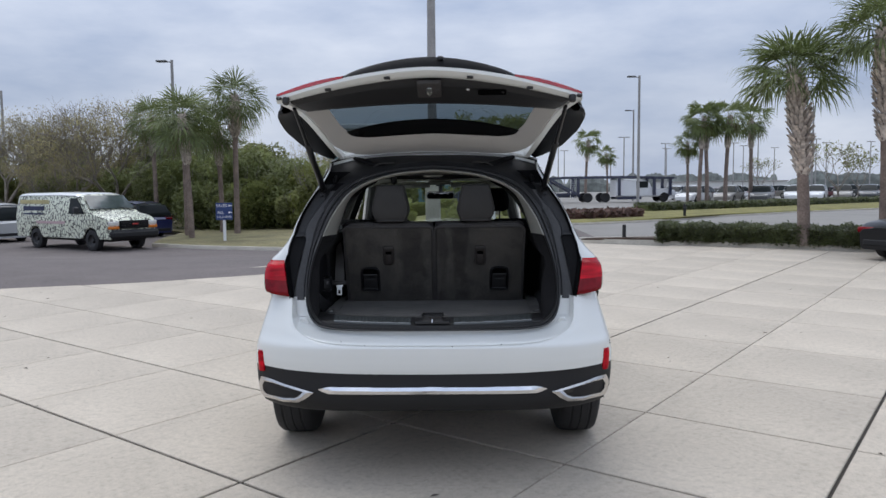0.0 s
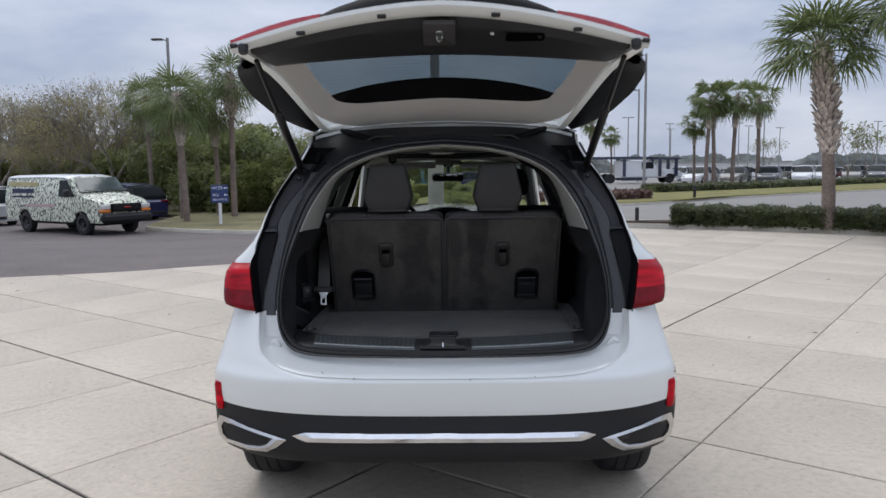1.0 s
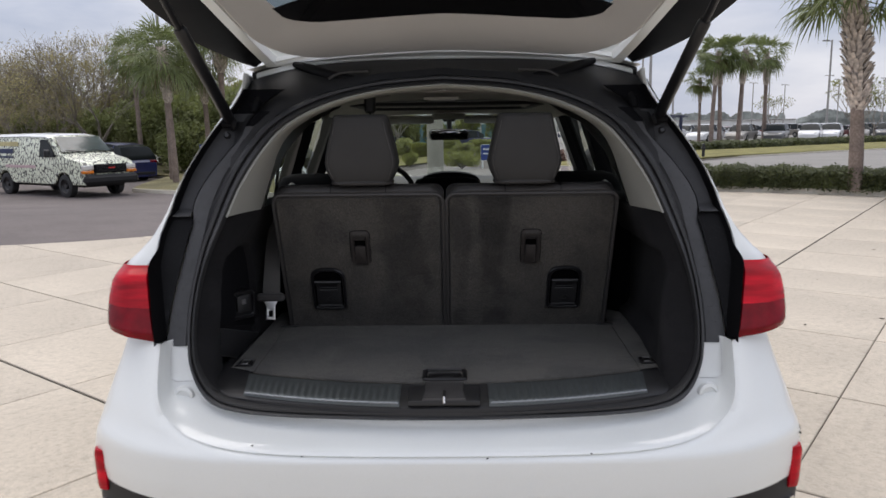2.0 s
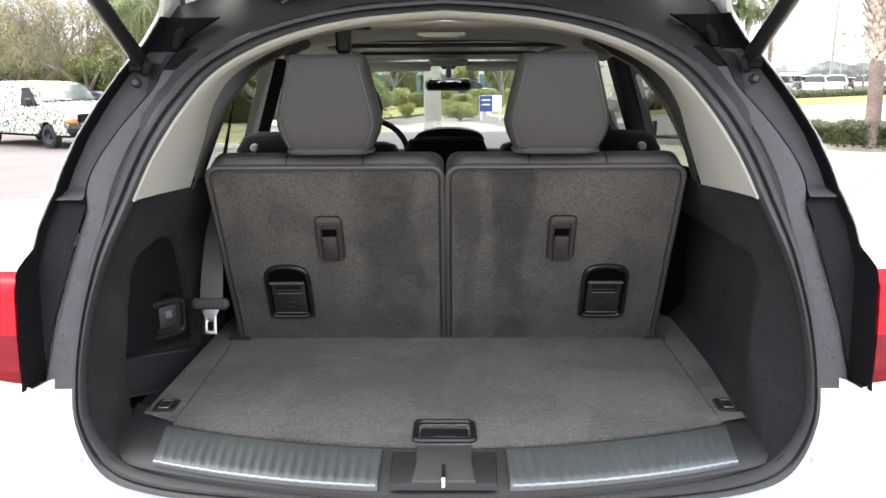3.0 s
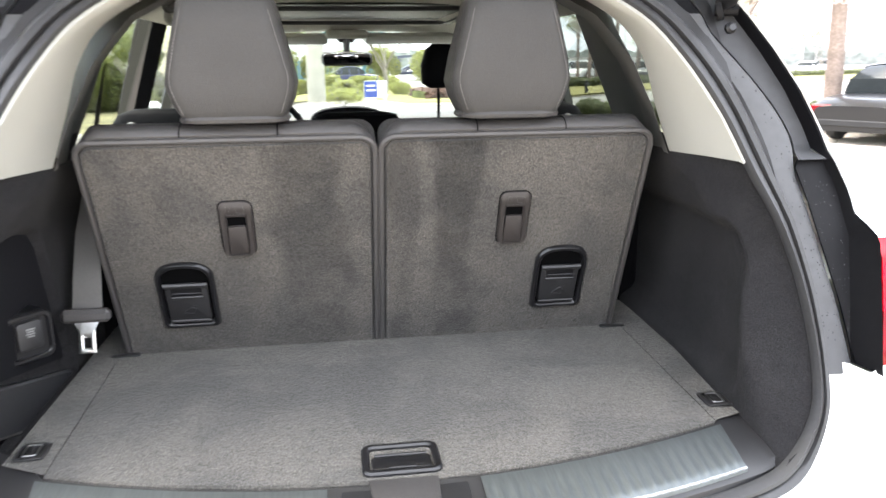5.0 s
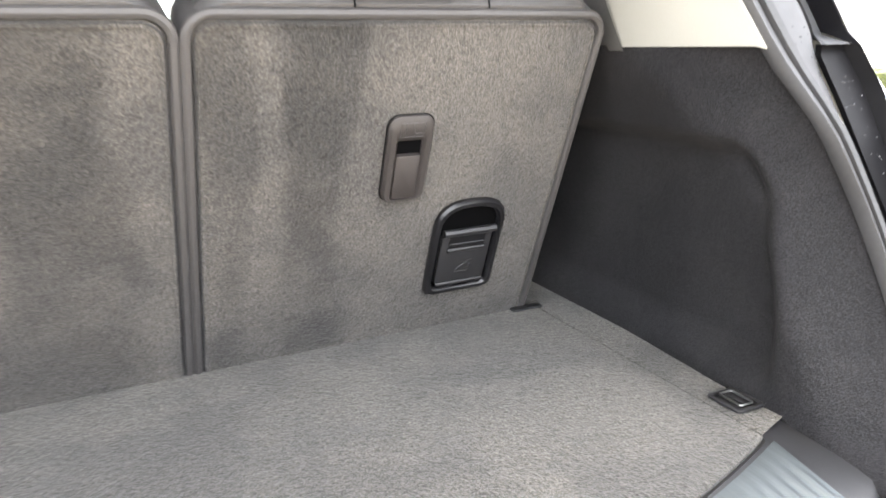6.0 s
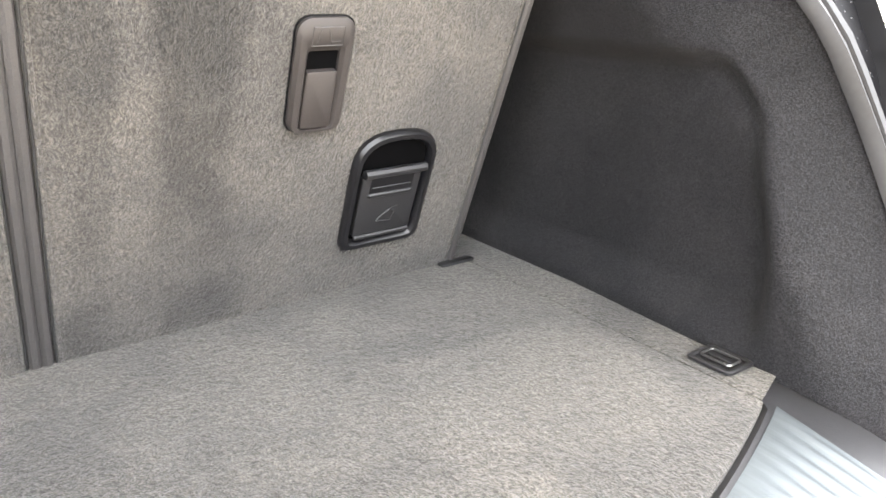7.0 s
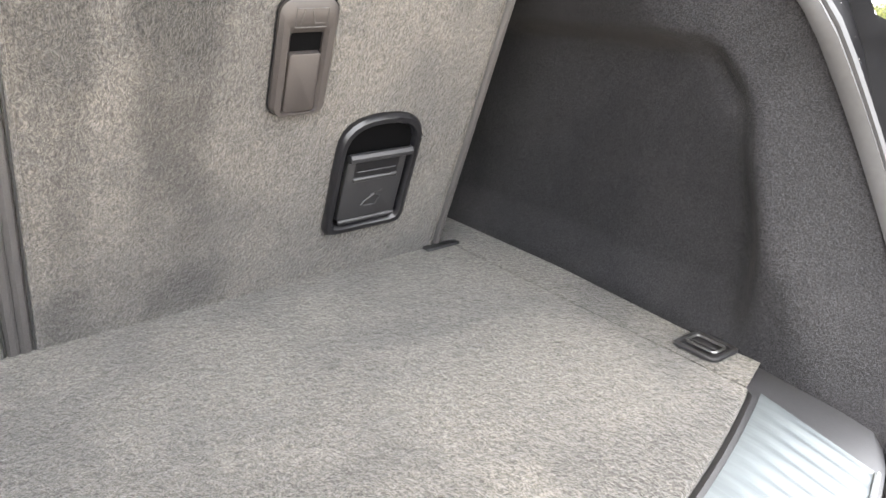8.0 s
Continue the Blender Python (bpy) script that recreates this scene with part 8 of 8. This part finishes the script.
vm = pose(-12.0, 22.75, drop(-12, 22.7), 0, 0, hd) @ pose(0, -4.68, 0)
van().matrix_world = vm


# car transporter
def transporter():
    t = thing("car_transporter", "white tractor unit with a dark blue car-carrier trailer", "truck")
    M_CAB = paint("truck_white_paint", (0.74, 0.75, 0.77))
    M_RIG = paint("navy_rig_paint", (0.014, 0.020, 0.055))
    def low(f):
        """A low car-hauler cab: longer and flatter than a common tractor."""
        f.v = [(x * 0.95, y * 1.55, z * 0.70) for x, y, z in f.v]
        return f

    f = Form()
    rows = []
    for y, top, w in ((0, 3.35, 1.18), (0.1, 3.45, 1.22), (1.7, 3.45, 1.22), (2.25, 3.10, 1.22), (2.5, 2.15, 1.2), (3.6, 2.0, 1.12), (4.1, 1.75, 1.02), (4.2, 1.3, 0.98)):
        half = [(0, top), (w * 0.8, top - 0.03), (w * 0.97, top - 0.15), (w, top * 0.6), (w, 0.95), (w * 0.9, 0.80)]
        rows.append([(-x, y, z) for x, z in half[::-1]] + [(x, y, z) for x, z in half[1:]])
    part("cab", low(f.loft(rows, cap=True)), M_CAB, t, "white tractor cab")
    for sx in (-1, 1):
        part("cab_step", low(Form().box((sx * 1.1, 0.9, 0.62), (0.3, 1.7, 0.42), 0.05)), M_RIG, t, "dark tank and step")
        part("wheel_arch", low(Form().box((sx * 1.10, 3.3, 1.0), (0.10, 0.78, 0.55), 0.15)), M_GLOSSB, t, "dark wheel arch")
    part("windscreen", low(Form().loft([[(-1.0, 1.99, 3.05), (1.0, 1.99, 3.05)], [(-1.1, 2.52, 2.22), (1.1, 2.52, 2.22)]])), M_DKGLASS, t, "dark windscreen")
    part("grille", low(Form().box((0, 4.18, 1.35), (1.0, 0.10, 0.75), 0.05)), M_GLOSSB, t, "dark grille")
    for sx in (-1, 1):
        part("side_window", low(Form().box((sx * 1.225, 1.78, 2.60), (0.02, 0.80, 0.95), 0.005)), M_DKGLASS, t, "dark side window")
        for y in (3.3, -0.7, -1.9, -10.5, -11.6):
            m = pose(sx * 0.97, y * 1.55, 0.5, 0, 90, 0)
            part("wheel", Form().lathe([(0.0, sx * 0.05), (0.28, sx * 0.08), (0.30, -0.13), (0.45, -0.14), (0.5, -0.10), (0.5, 0.10), (0.45, 0.14), (0.28, sx * 0.13)], m, 20), M_TYRE, t, "black truck tyre")
        g = Form()
        g.tube([(sx * 1.25, 3.9, 3.55), (sx * 1.25, 1.0, 3.75), (sx * 1.25, -3.5, 3.70), (sx * 1.25, -9.0, 2.9), (sx * 1.25, -13.5, 2.3)], 0.24, 4)
        g.tube([(sx * 1.25, -2.6, 1.3), (sx * 1.25, -7, 1.0), (sx * 1.25, -13.5, 0.9)], 0.20, 4)
        for y, z in ((3.7, 3.55), (2.6, 3.6), (0.2, 3.75), (-2.6, 3.7), (-4.5, 3.5), (-7.0, 3.2), (-9.5, 2.8), (-13.2, 2.3)):
            g.tube([(sx * 1.25, y, 1.0), (sx * 1.25, y, z)], 0.14, 4)
        for a_, b_ in (((-2.6, 1.2), (-4.5, 3.5)), ((-7.0, 1.0), (-4.6, 3.4)), ((-7.0, 1.0), (-9.5, 2.8)), ((-13.2, 0.9), (-9.6, 2.7))):
            g.tube([(sx * 1.25, *a_), (sx * 1.25, *b_)], 0.14, 4)
        part("side_rig", low(g), M_RIG, t, "dark blue carrier frame")
    for y, z in ((3.7, 3.56), (2.2, 3.62), (0.2, 3.75), (-1.5, 3.72), (-3.5, 3.66), (-6.0, 3.3), (-9.0, 2.86), (-12.0, 2.45)):
        part("deck_panel", low(Form().box((0, y, z), (2.4, 0.9, 0.14), 0.01)), M_RIG, t, "dark blue upper deck panel")
    part("lower_deck", low(Form().box((0, -8.0, 1.0), (2.4, 11.0, 0.45), 0.02)), M_RIG, t, "dark blue lower deck")
    g = Form()
    for sx in (-0.22, 0.22):
        g.tube([(1.3, -2.9 + sx, 0.6), (1.3, -2.9 + sx, 3.7)], 0.03, 5)
    for k in range(9):
        g.tube([(1.3, -3.12, 0.9 + 0.33 * k), (1.3, -2.68, 0.9 + 0.33 * k)], 0.02, 5)
    part("ladder", low(g), M_STEEL, t, "bright access ladder")
    return t


transporter().matrix_world = pose(17.1, 75, 0, 0, 0, -86)


# ---- posts, signs, buildings ----
M_POLE = material("weathered_pole", (0.30, 0.29, 0.28), rough=0.6, vary=0.12, grain=20, stain=2)
M_FOOT = material("weathered_footing_concrete", (0.27, 0.255, 0.215), rough=0.9, vary=0.12, grain=25, stain=3, bump=0.2)
M_POLEDK = material("dark_bronze_pole", (0.10, 0.10, 0.105), rough=0.5, vary=0.1, grain=20)


def lamp_post(height, radius, label, group, arms=1, mat=None, base=0.0):
    t = thing("lamp_post", label, "lamp post", None, group)
    mat = mat or M_POLE
    part("pole", Form().tube([(0, 0, -0.2), (0, 0, height * 0.5), (0, 0, height)], [radius, radius * 0.85, radius * 0.7], 10), mat, t, "tapered pole")
    for k in range(arms):
        s = 1 if k == 0 else -1
        part("arm", Form().tube([(0, 0, height - 0.15), (s * 0.35, 0, height - 0.10)], 0.04, 6), mat, t)
        part("lamp_head", Form().box((s * 0.65, 0, height - 0.08), (0.72, 0.36, 0.12), 0.04), M_POLEDK, t, "flat rectangular lamp head")
    if base:
        part("base", Form().lathe([(base, -0.2), (base, 2.75), (base - 0.03, 2.8), (0, 2.8)], pose(0, 0, 0), 20), M_FOOT, t, "pale round concrete footing")
    return t


lamp_post(11.0, 0.16, "tall grey lamp post on a concrete footing", "", 2, None, 0.24).matrix_world = pose(-0.52, 20.0, drop(-0.5, 20), 0, 0, 0)
lpA = lamp_post(10.6, 0.13, "tall grey lamp post by the road", "lamp posts over the lot", 1)
lpA.matrix_world = pose(15.4, 57.6, 0, 0, 0, 180)
for x, y, r, z in ((21.4, 84.1, 180, 0), (41.3, 81.9, 180, 0), (-37.6, 58.5, 180, -0.55), (-18.1, 45.0, 180, -0.55)):
    copy_thing(lpA, pose(x, y, z, 0, 0, r))
lp2 = lamp_post(10.6, 0.13, "tall grey lamp post with two heads beyond the lot", "lamp posts over the lot", 2)
lp2.matrix_world = pose(30.9, 130, 0)
copy_thing(lp2, pose(78, 152, 0))
for x, y in ((14, 140), (64.3, 161), (70, 140), (86, 150), (92, 146), (58, 150), (22, 150), (50, 170), (100, 150), (36, 165), (44, 150), (75, 170), (27, 175), (17, 165), (110, 160), (54, 128)):
    copy_thing(lp2, pose(x, y, 0, 0, 0, 20))


def words(text, size, m, mat, parent, name):
    c = bpy.data.curves.new(name, "FONT")
    c.body, c.size, c.extrude, c.align_x, c.align_y = text, size, 0.002, "CENTER", "CENTER"
    tmp = bpy.data.objects.new(name, c)
    scene.collection.objects.link(tmp)
    bpy.context.view_layer.update()
    me = bpy.data.meshes.new_from_object(tmp.evaluated_get(bpy.context.evaluated_depsgraph_get()))
    bpy.data.objects.remove(tmp)
    me.transform(m)
    me.materials.clear()
    me.materials.append(mat)
    ob = new(name, me)
    ob.parent = parent
    return ob


M_SIGNBLUE = material("blue_sign_panel", (0.020, 0.045, 0.16), rough=0.4, vary=0.08, grain=6)
M_SIGNWHITE = material("white_sign_print", (0.75, 0.75, 0.75), rough=0.5, vary=0.04)


def sales_sign():
    t = thing("direction_sign", "blue direction sign with white lettering on a pale post", "sign")
    part("post", Form().box((0, 0.03, 0.62), (0.11, 0.06, 1.24), 0.012), M_SIGNWHITE, t, "pale square post")
    panel = part("panel", Form().box((0, -0.02, 1.30), (0.60, 0.03, 0.64), 0.008), M_SIGNBLUE, t, "dark blue panel")
    m = pose(0, -0.040, 0, 90, 0, 0)
    words("SALES", 0.150, pose(-0.085, -0.040, 1.51, 90, 0, 0), M_SIGNWHITE, t, "lettering")
    words("ALL", 0.150, pose(-0.13, -0.040, 1.26, 90, 0, 0), M_SIGNWHITE, t, "lettering")
    words("DELIVERIES", 0.105, pose(0, -0.040, 1.09, 90, 0, 0), M_SIGNWHITE, t, "lettering")
    for z in (1.51, 1.26):
        f = Form().plaque([(-0.08, 0.0), (-0.02, 0.05), (-0.02, 0.018), (0.07, 0.018), (0.07, -0.018), (-0.02, -0.018), (-0.02, -0.05)], pose(0.215, -0.036, z, 90, 0, 0), 0.004)
        part("arrow", f, M_SIGNWHITE, t, "white arrow")
    return t


sales_sign().matrix_world = pose(-8.45, 23.95, drop(-8.45, 23.95) + 0.0, 0, 0, 17)
t = thing("lot_sign", "blue and white notice board on white posts ahead", "sign")
part("panel", Form().box((0, 0, 0.80), (1.10, 0.06, 0.80), 0.01), M_SIGNWHITE, t, "white board")
part("blue_field", Form().box((-0.22, -0.035, 0.80), (0.62, 0.012, 0.77), 0.004), material("bright_blue_field", (0.018, 0.05, 0.24), rough=0.4, vary=0.06), t, "blue field")
for k in range(2):
    part("print_bar", Form().box((-0.22, -0.045, 0.97 - 0.22 * k), (0.42, 0.008, 0.07), 0), M_SIGNWHITE, t, "plain white print bar")
for x in (-0.5, 0.5):
    part("post", Form().box((x * 0.9, 0, 0.25), (0.08, 0.08, 0.5), 0.01), M_SIGNWHITE, t, "white post")
t.matrix_world = pose(1.45, 26.8, drop(1.45, 26.8), 0, 0, -4) @ Matrix.Scale(0.75, 4)

ball = shrub("round_shrub", (2.4, 2.0, 1.1), 5200, M_LEAFLT, "round clipped shrub in front of parked cars", "shrubs ahead", 51, 0.06)
ball.matrix_world = pose(0.33, 27.6, drop(0.33, 27.6)) @ Matrix.Diagonal((0.55, 0.55, 0.66, 1))
for x, y, w in ((-0.6, 35.2, 0.92), (-2.2, 35.4, 0.95), (-4.1, 35.2, 0.9), (-5.6, 35.6, 0.95), (-7.4, 35.4, 0.9), (1.25, 35.0, 0.85), (3.1, 34.5, 0.9)):
    copy_thing(ball, pose(x, y, drop(x, y), 0, 0, 40 * x) @ Matrix.Diagonal((w, w * 0.8, w * 1.08, 1)))
ft = tree("tree", 6.0, 1.0, 3500, M_LEAFLT, "young yellow-green tree in front of the building", "trees ahead", 61, 0.11)
ft.matrix_world = pose(2.6, 38, 0)
copy_thing(ft, pose(-4.6, 60, -0.4, 0, 0, 130))
pale = at(shrub("shrub", (3.0, 2.6, 3.6), 5000, M_LEAFLT, "bright yellow-green shrub in front of the building", "shrubs ahead", 35, 0.11), -4.4, 62.0)
for x, y, sc in ((1.0, 61.5, 0.9), (-1.6, 62, 0.8), (4.0, 61, 0.95), (-7.4, 62, 0.95), (7.5, 61, 0.9)):
    copy_thing(pale, Matrix.Translation((x, y, -0.2)) @ pose(0, 0, 0, 0, 0, 60 * x) @ Matrix.Scale(sc, 4))

for x, y, sc in ((-5.0, 48, 0.5), (-3.4, 50, 0.55), (-1.9, 47, 0.45), (-0.6, 52, 0.55), (0.6, 48.5, 0.42), (2.2, 51, 0.5), (3.6, 48, 0.5), (-6.2, 52, 0.6)):
    copy_thing(pale, Matrix.Translation((x, y, -0.5)) @ pose(0, 0, 0, 0, 0, 75 * x) @ Matrix.Diagonal((sc * 1.5, sc, sc * 0.8, 1)))
solid("lawn_ahead", Form().loft([[(x, y, drop(x, y) + 0.06) for x in (-7.0, -4.0, -1.0, 2.0, 5.0)] for y in (36.4, 40, 45, 50, 55.5)]), M_GRASS, "dry lawn ahead between shrubs and parked cars", "grass", kind="structure")

# two-storey showroom ahead
t = thing("showroom_building", "pale two-storey showroom with bands of teal glass", "building")
M_WALL = material("pale_render", (0.62, 0.62, 0.60), rough=0.8, vary=0.06, grain=8, stain=0.5)
M_TEAL = material("teal_window_glass", (0.10, 0.20, 0.22), rough=0.08, vary=0.15, grain=0.6, coat=1.0)
part("wall", Form().box((0, 5, 4.0), (17, 10, 8.0), 0.1), M_WALL, t, "pale rendered wall")
part("parapet", Form().box((0, 5, 8.2), (17.6, 10.6, 0.5), 0.08), M_SIGNWHITE, t, "white parapet")
for fl in (1.7, 5.6):
    for k in range(7):
        w_ = part("window", Form().box((-7.0 + 2.34 * k, -0.03, fl), (2.05, 0.14, 2.0), 0.03), M_TEAL, t, "teal glass window")
t.matrix_world = pose(-3.5, 66, -0.8, 0, 0, 2)

t = thing("low_warehouse", "long low pale warehouse beyond the car lot", "building")
part("wall", Form().box((0, 0, 1.7), (44, 12, 3.4), 0.1), M_WALL, t, "pale wall")
part("roof", Form().box((0, 0, 3.5), (45, 13, 0.3), 0.1), M_POLE, t, "grey flat roof")
t.matrix_world = pose(95, 262, 0, 0, 0, -20)
post = solid("bollard", Form().lathe([(0.0, 0.40), (0.045, 0.39), (0.05, 0.36), (0.05, 0.0)], pose(0, 0, 0), 12), M_BLACKP, "short black bollard at the kerb's end", "bollard", pose(4.75, 16.45, 0.11))
solid("hydrant_post", Form().lathe([(0.0, 0.60), (0.06, 0.55), (0.07, 0.42), (0.10, 0.40), (0.10, 0.34), (0.07, 0.32), (0.07, 0.0)], pose(0, 0, 0), 12), M_BLACKP, "small dark hydrant on the lawn strip", "hydrant", pose(11.4, 32.5, 0.12))

# ---- concrete slabs ----
UX, VX = Vector((0.8059, -0.592, 0)), Vector((0.592, 0.8059, 0))
U_LINES = [-0.876 + 1.236 * k for k in range(-22, 23)]
V_MID = [-0.495, 0.705, 1.85, 3.115, 4.45, 5.93, 6.95]
V_LINES = [-0.495 - 1.22 * k for k in range(20, 0, -1)] + V_MID + [6.95 + 1.24 * k for k in range(1, 18)]
WIDE_U, WIDE_V = (22, 24), (20, 21)


def slab_form(x0, x1, y0, y1):
    """A cast slab with eased edges and a slightly uneven set."""
    f = Form()
    o = [(x0, y0), (x1, y0), (x1, y1), (x0, y1)]
    e = 0.005
    i_ = [(x0 + e, y0 + e), (x1 - e, y0 + e), (x1 - e, y1 - e), (x0 + e, y1 - e)]
    f.loft([[(x, y, -0.032) for x, y in o], [(x, y, -0.004) for x, y in o], [(x, y, 0.0) for x, y in i_]], close=True)
    f.add([(x, y, 0.0) for x, y in i_], [(0, 1, 2, 3)])
    return f


pavement = solid("pavement", Form().loft([[(-24, -16, -0.012), (24, -16, -0.012)], [(-24, 2.0, -0.012), (24, 2.0, -0.012)], [(-9.6, 6.4, -0.012), (20.5, 6.0, -0.012)], [(-4.0, 9.3, -0.012), (12.0, 11.4, -0.012)], [(-1.2, 11.2, -0.012), (9.4, 13.0, -0.012)], [(0.6, 13.6, -0.012), (7.0, 14.1, -0.012)], [(2.0, 15.8, -0.012), (4.8, 15.2, -0.012)], [(3.6, 17.0, -0.012), (4.2, 16.6, -0.012)]]), M_JOINT, "concrete slab paving with dark joints", "pavement", kind="structure")
BOUND = [(-24, -16), (-24, 2.6), (-9.5, 7.4), (-7.1, 8.7), (-4.8, 10.2), (-3.2, 10.8), (-1.6, 12.1), (0.2, 14.3), (1.8, 16.6), (3.2, 17.4), (4.4, 16.6), (5.5, 16.1), (7.15, 15.25), (9.2, 13.85), (10.6, 13.0), (16, 9.8), (24, 5.4), (24, -16)]


def inside(x, y):
    hit = False
    for (ax, ay), (bx, by) in zip(BOUND, BOUND[1:] + BOUND[:1]):
        if (ay > y) != (by > y) and x < (bx - ax) * (y - ay) / (by - ay) + ax:
            hit = not hit
    return hit


slabs = {}
rest = Form()
turn = Matrix(((UX.x, VX.x, 0, 0), (UX.y, VX.y, 0, 0), (0, 0, 1, 0), (0, 0, 0, 1)))
cells = []
for i in range(len(U_LINES) - 1):
    for j in range(len(V_LINES) - 1):
        p = UX * (U_LINES[i] + U_LINES[i + 1]) / 2 + VX * (V_LINES[j] + V_LINES[j + 1]) / 2
        if inside(p.x, p.y):
            cells.append(((p - Vector((0.5, 4.0, 0))).length, i, j, p))
cells.sort(key=lambda c: c[0])
for n_, (_, i, j, p) in enumerate(cells):
    gap = [0.0105 if k in w else thin for k, w, thin in ((i, WIDE_U, 0.0034), (i + 1, WIDE_U, 0.0034), (j, WIDE_V, 0.0075), (j + 1, WIDE_V, 0.0075))]
    hu, hv = (U_LINES[i + 1] - U_LINES[i]) / 2, (V_LINES[j + 1] - V_LINES[j]) / 2
    key = (round(-hu + gap[0], 4), round(hu - gap[1], 4), round(-hv + gap[2], 4), round(hv - gap[3], 4))
    m = Matrix.Translation(p) @ turn
    if n_ < 300:
        if key not in slabs:
            slabs[key] = slab_form(*key).mesh("slab", M_CONC, 0)
        ob = new("slab", slabs[key])
        ob.parent = pavement
        ob.matrix_world = m
    else:
        g = slab_form(*key)
        rest.add([m @ Vector(v) for v in g.v], g.f)
ob = part("outer_slabs", rest, M_CONC, pavement, "concrete slabs farther out", smooth=0)
tagged(ob, kind="stuff")

# dry leaf scraps and grit on the slabs
r_ = random.Random(17)
f = Form()
for k in range(150):
    x, y = r_.uniform(-7.5, 7.5), r_.uniform(-1.5, 10.0)
    if not inside(x, y) or (abs(x) < 1.0 and 0 < y < 5):
        continue
    a = r_.uniform(0, 6.28)
    l_ = r_.choice((0.008, 0.012, 0.016, 0.03))
    e, n_ = Vector((math.cos(a), math.sin(a), 0)) * l_, Vector((-math.sin(a), math.cos(a), 0)) * l_ * r_.uniform(0.25, 0.5)
    c = Vector((x, y, 0.002))
    f.add([c - e, c + n_ + Vector((0, 0, 0.004)), c + e, c - n_ + Vector((0, 0, 0.003))], [(0, 1, 2, 3)])
litter = solid("leaf_scraps", f, material("dry_leaf_scraps", (0.05, 0.042, 0.034), rough=0.9, vary=0.4, grain=8), "scattered dry leaf scraps and grit on concrete", "litter", kind="stuff", smooth=0)
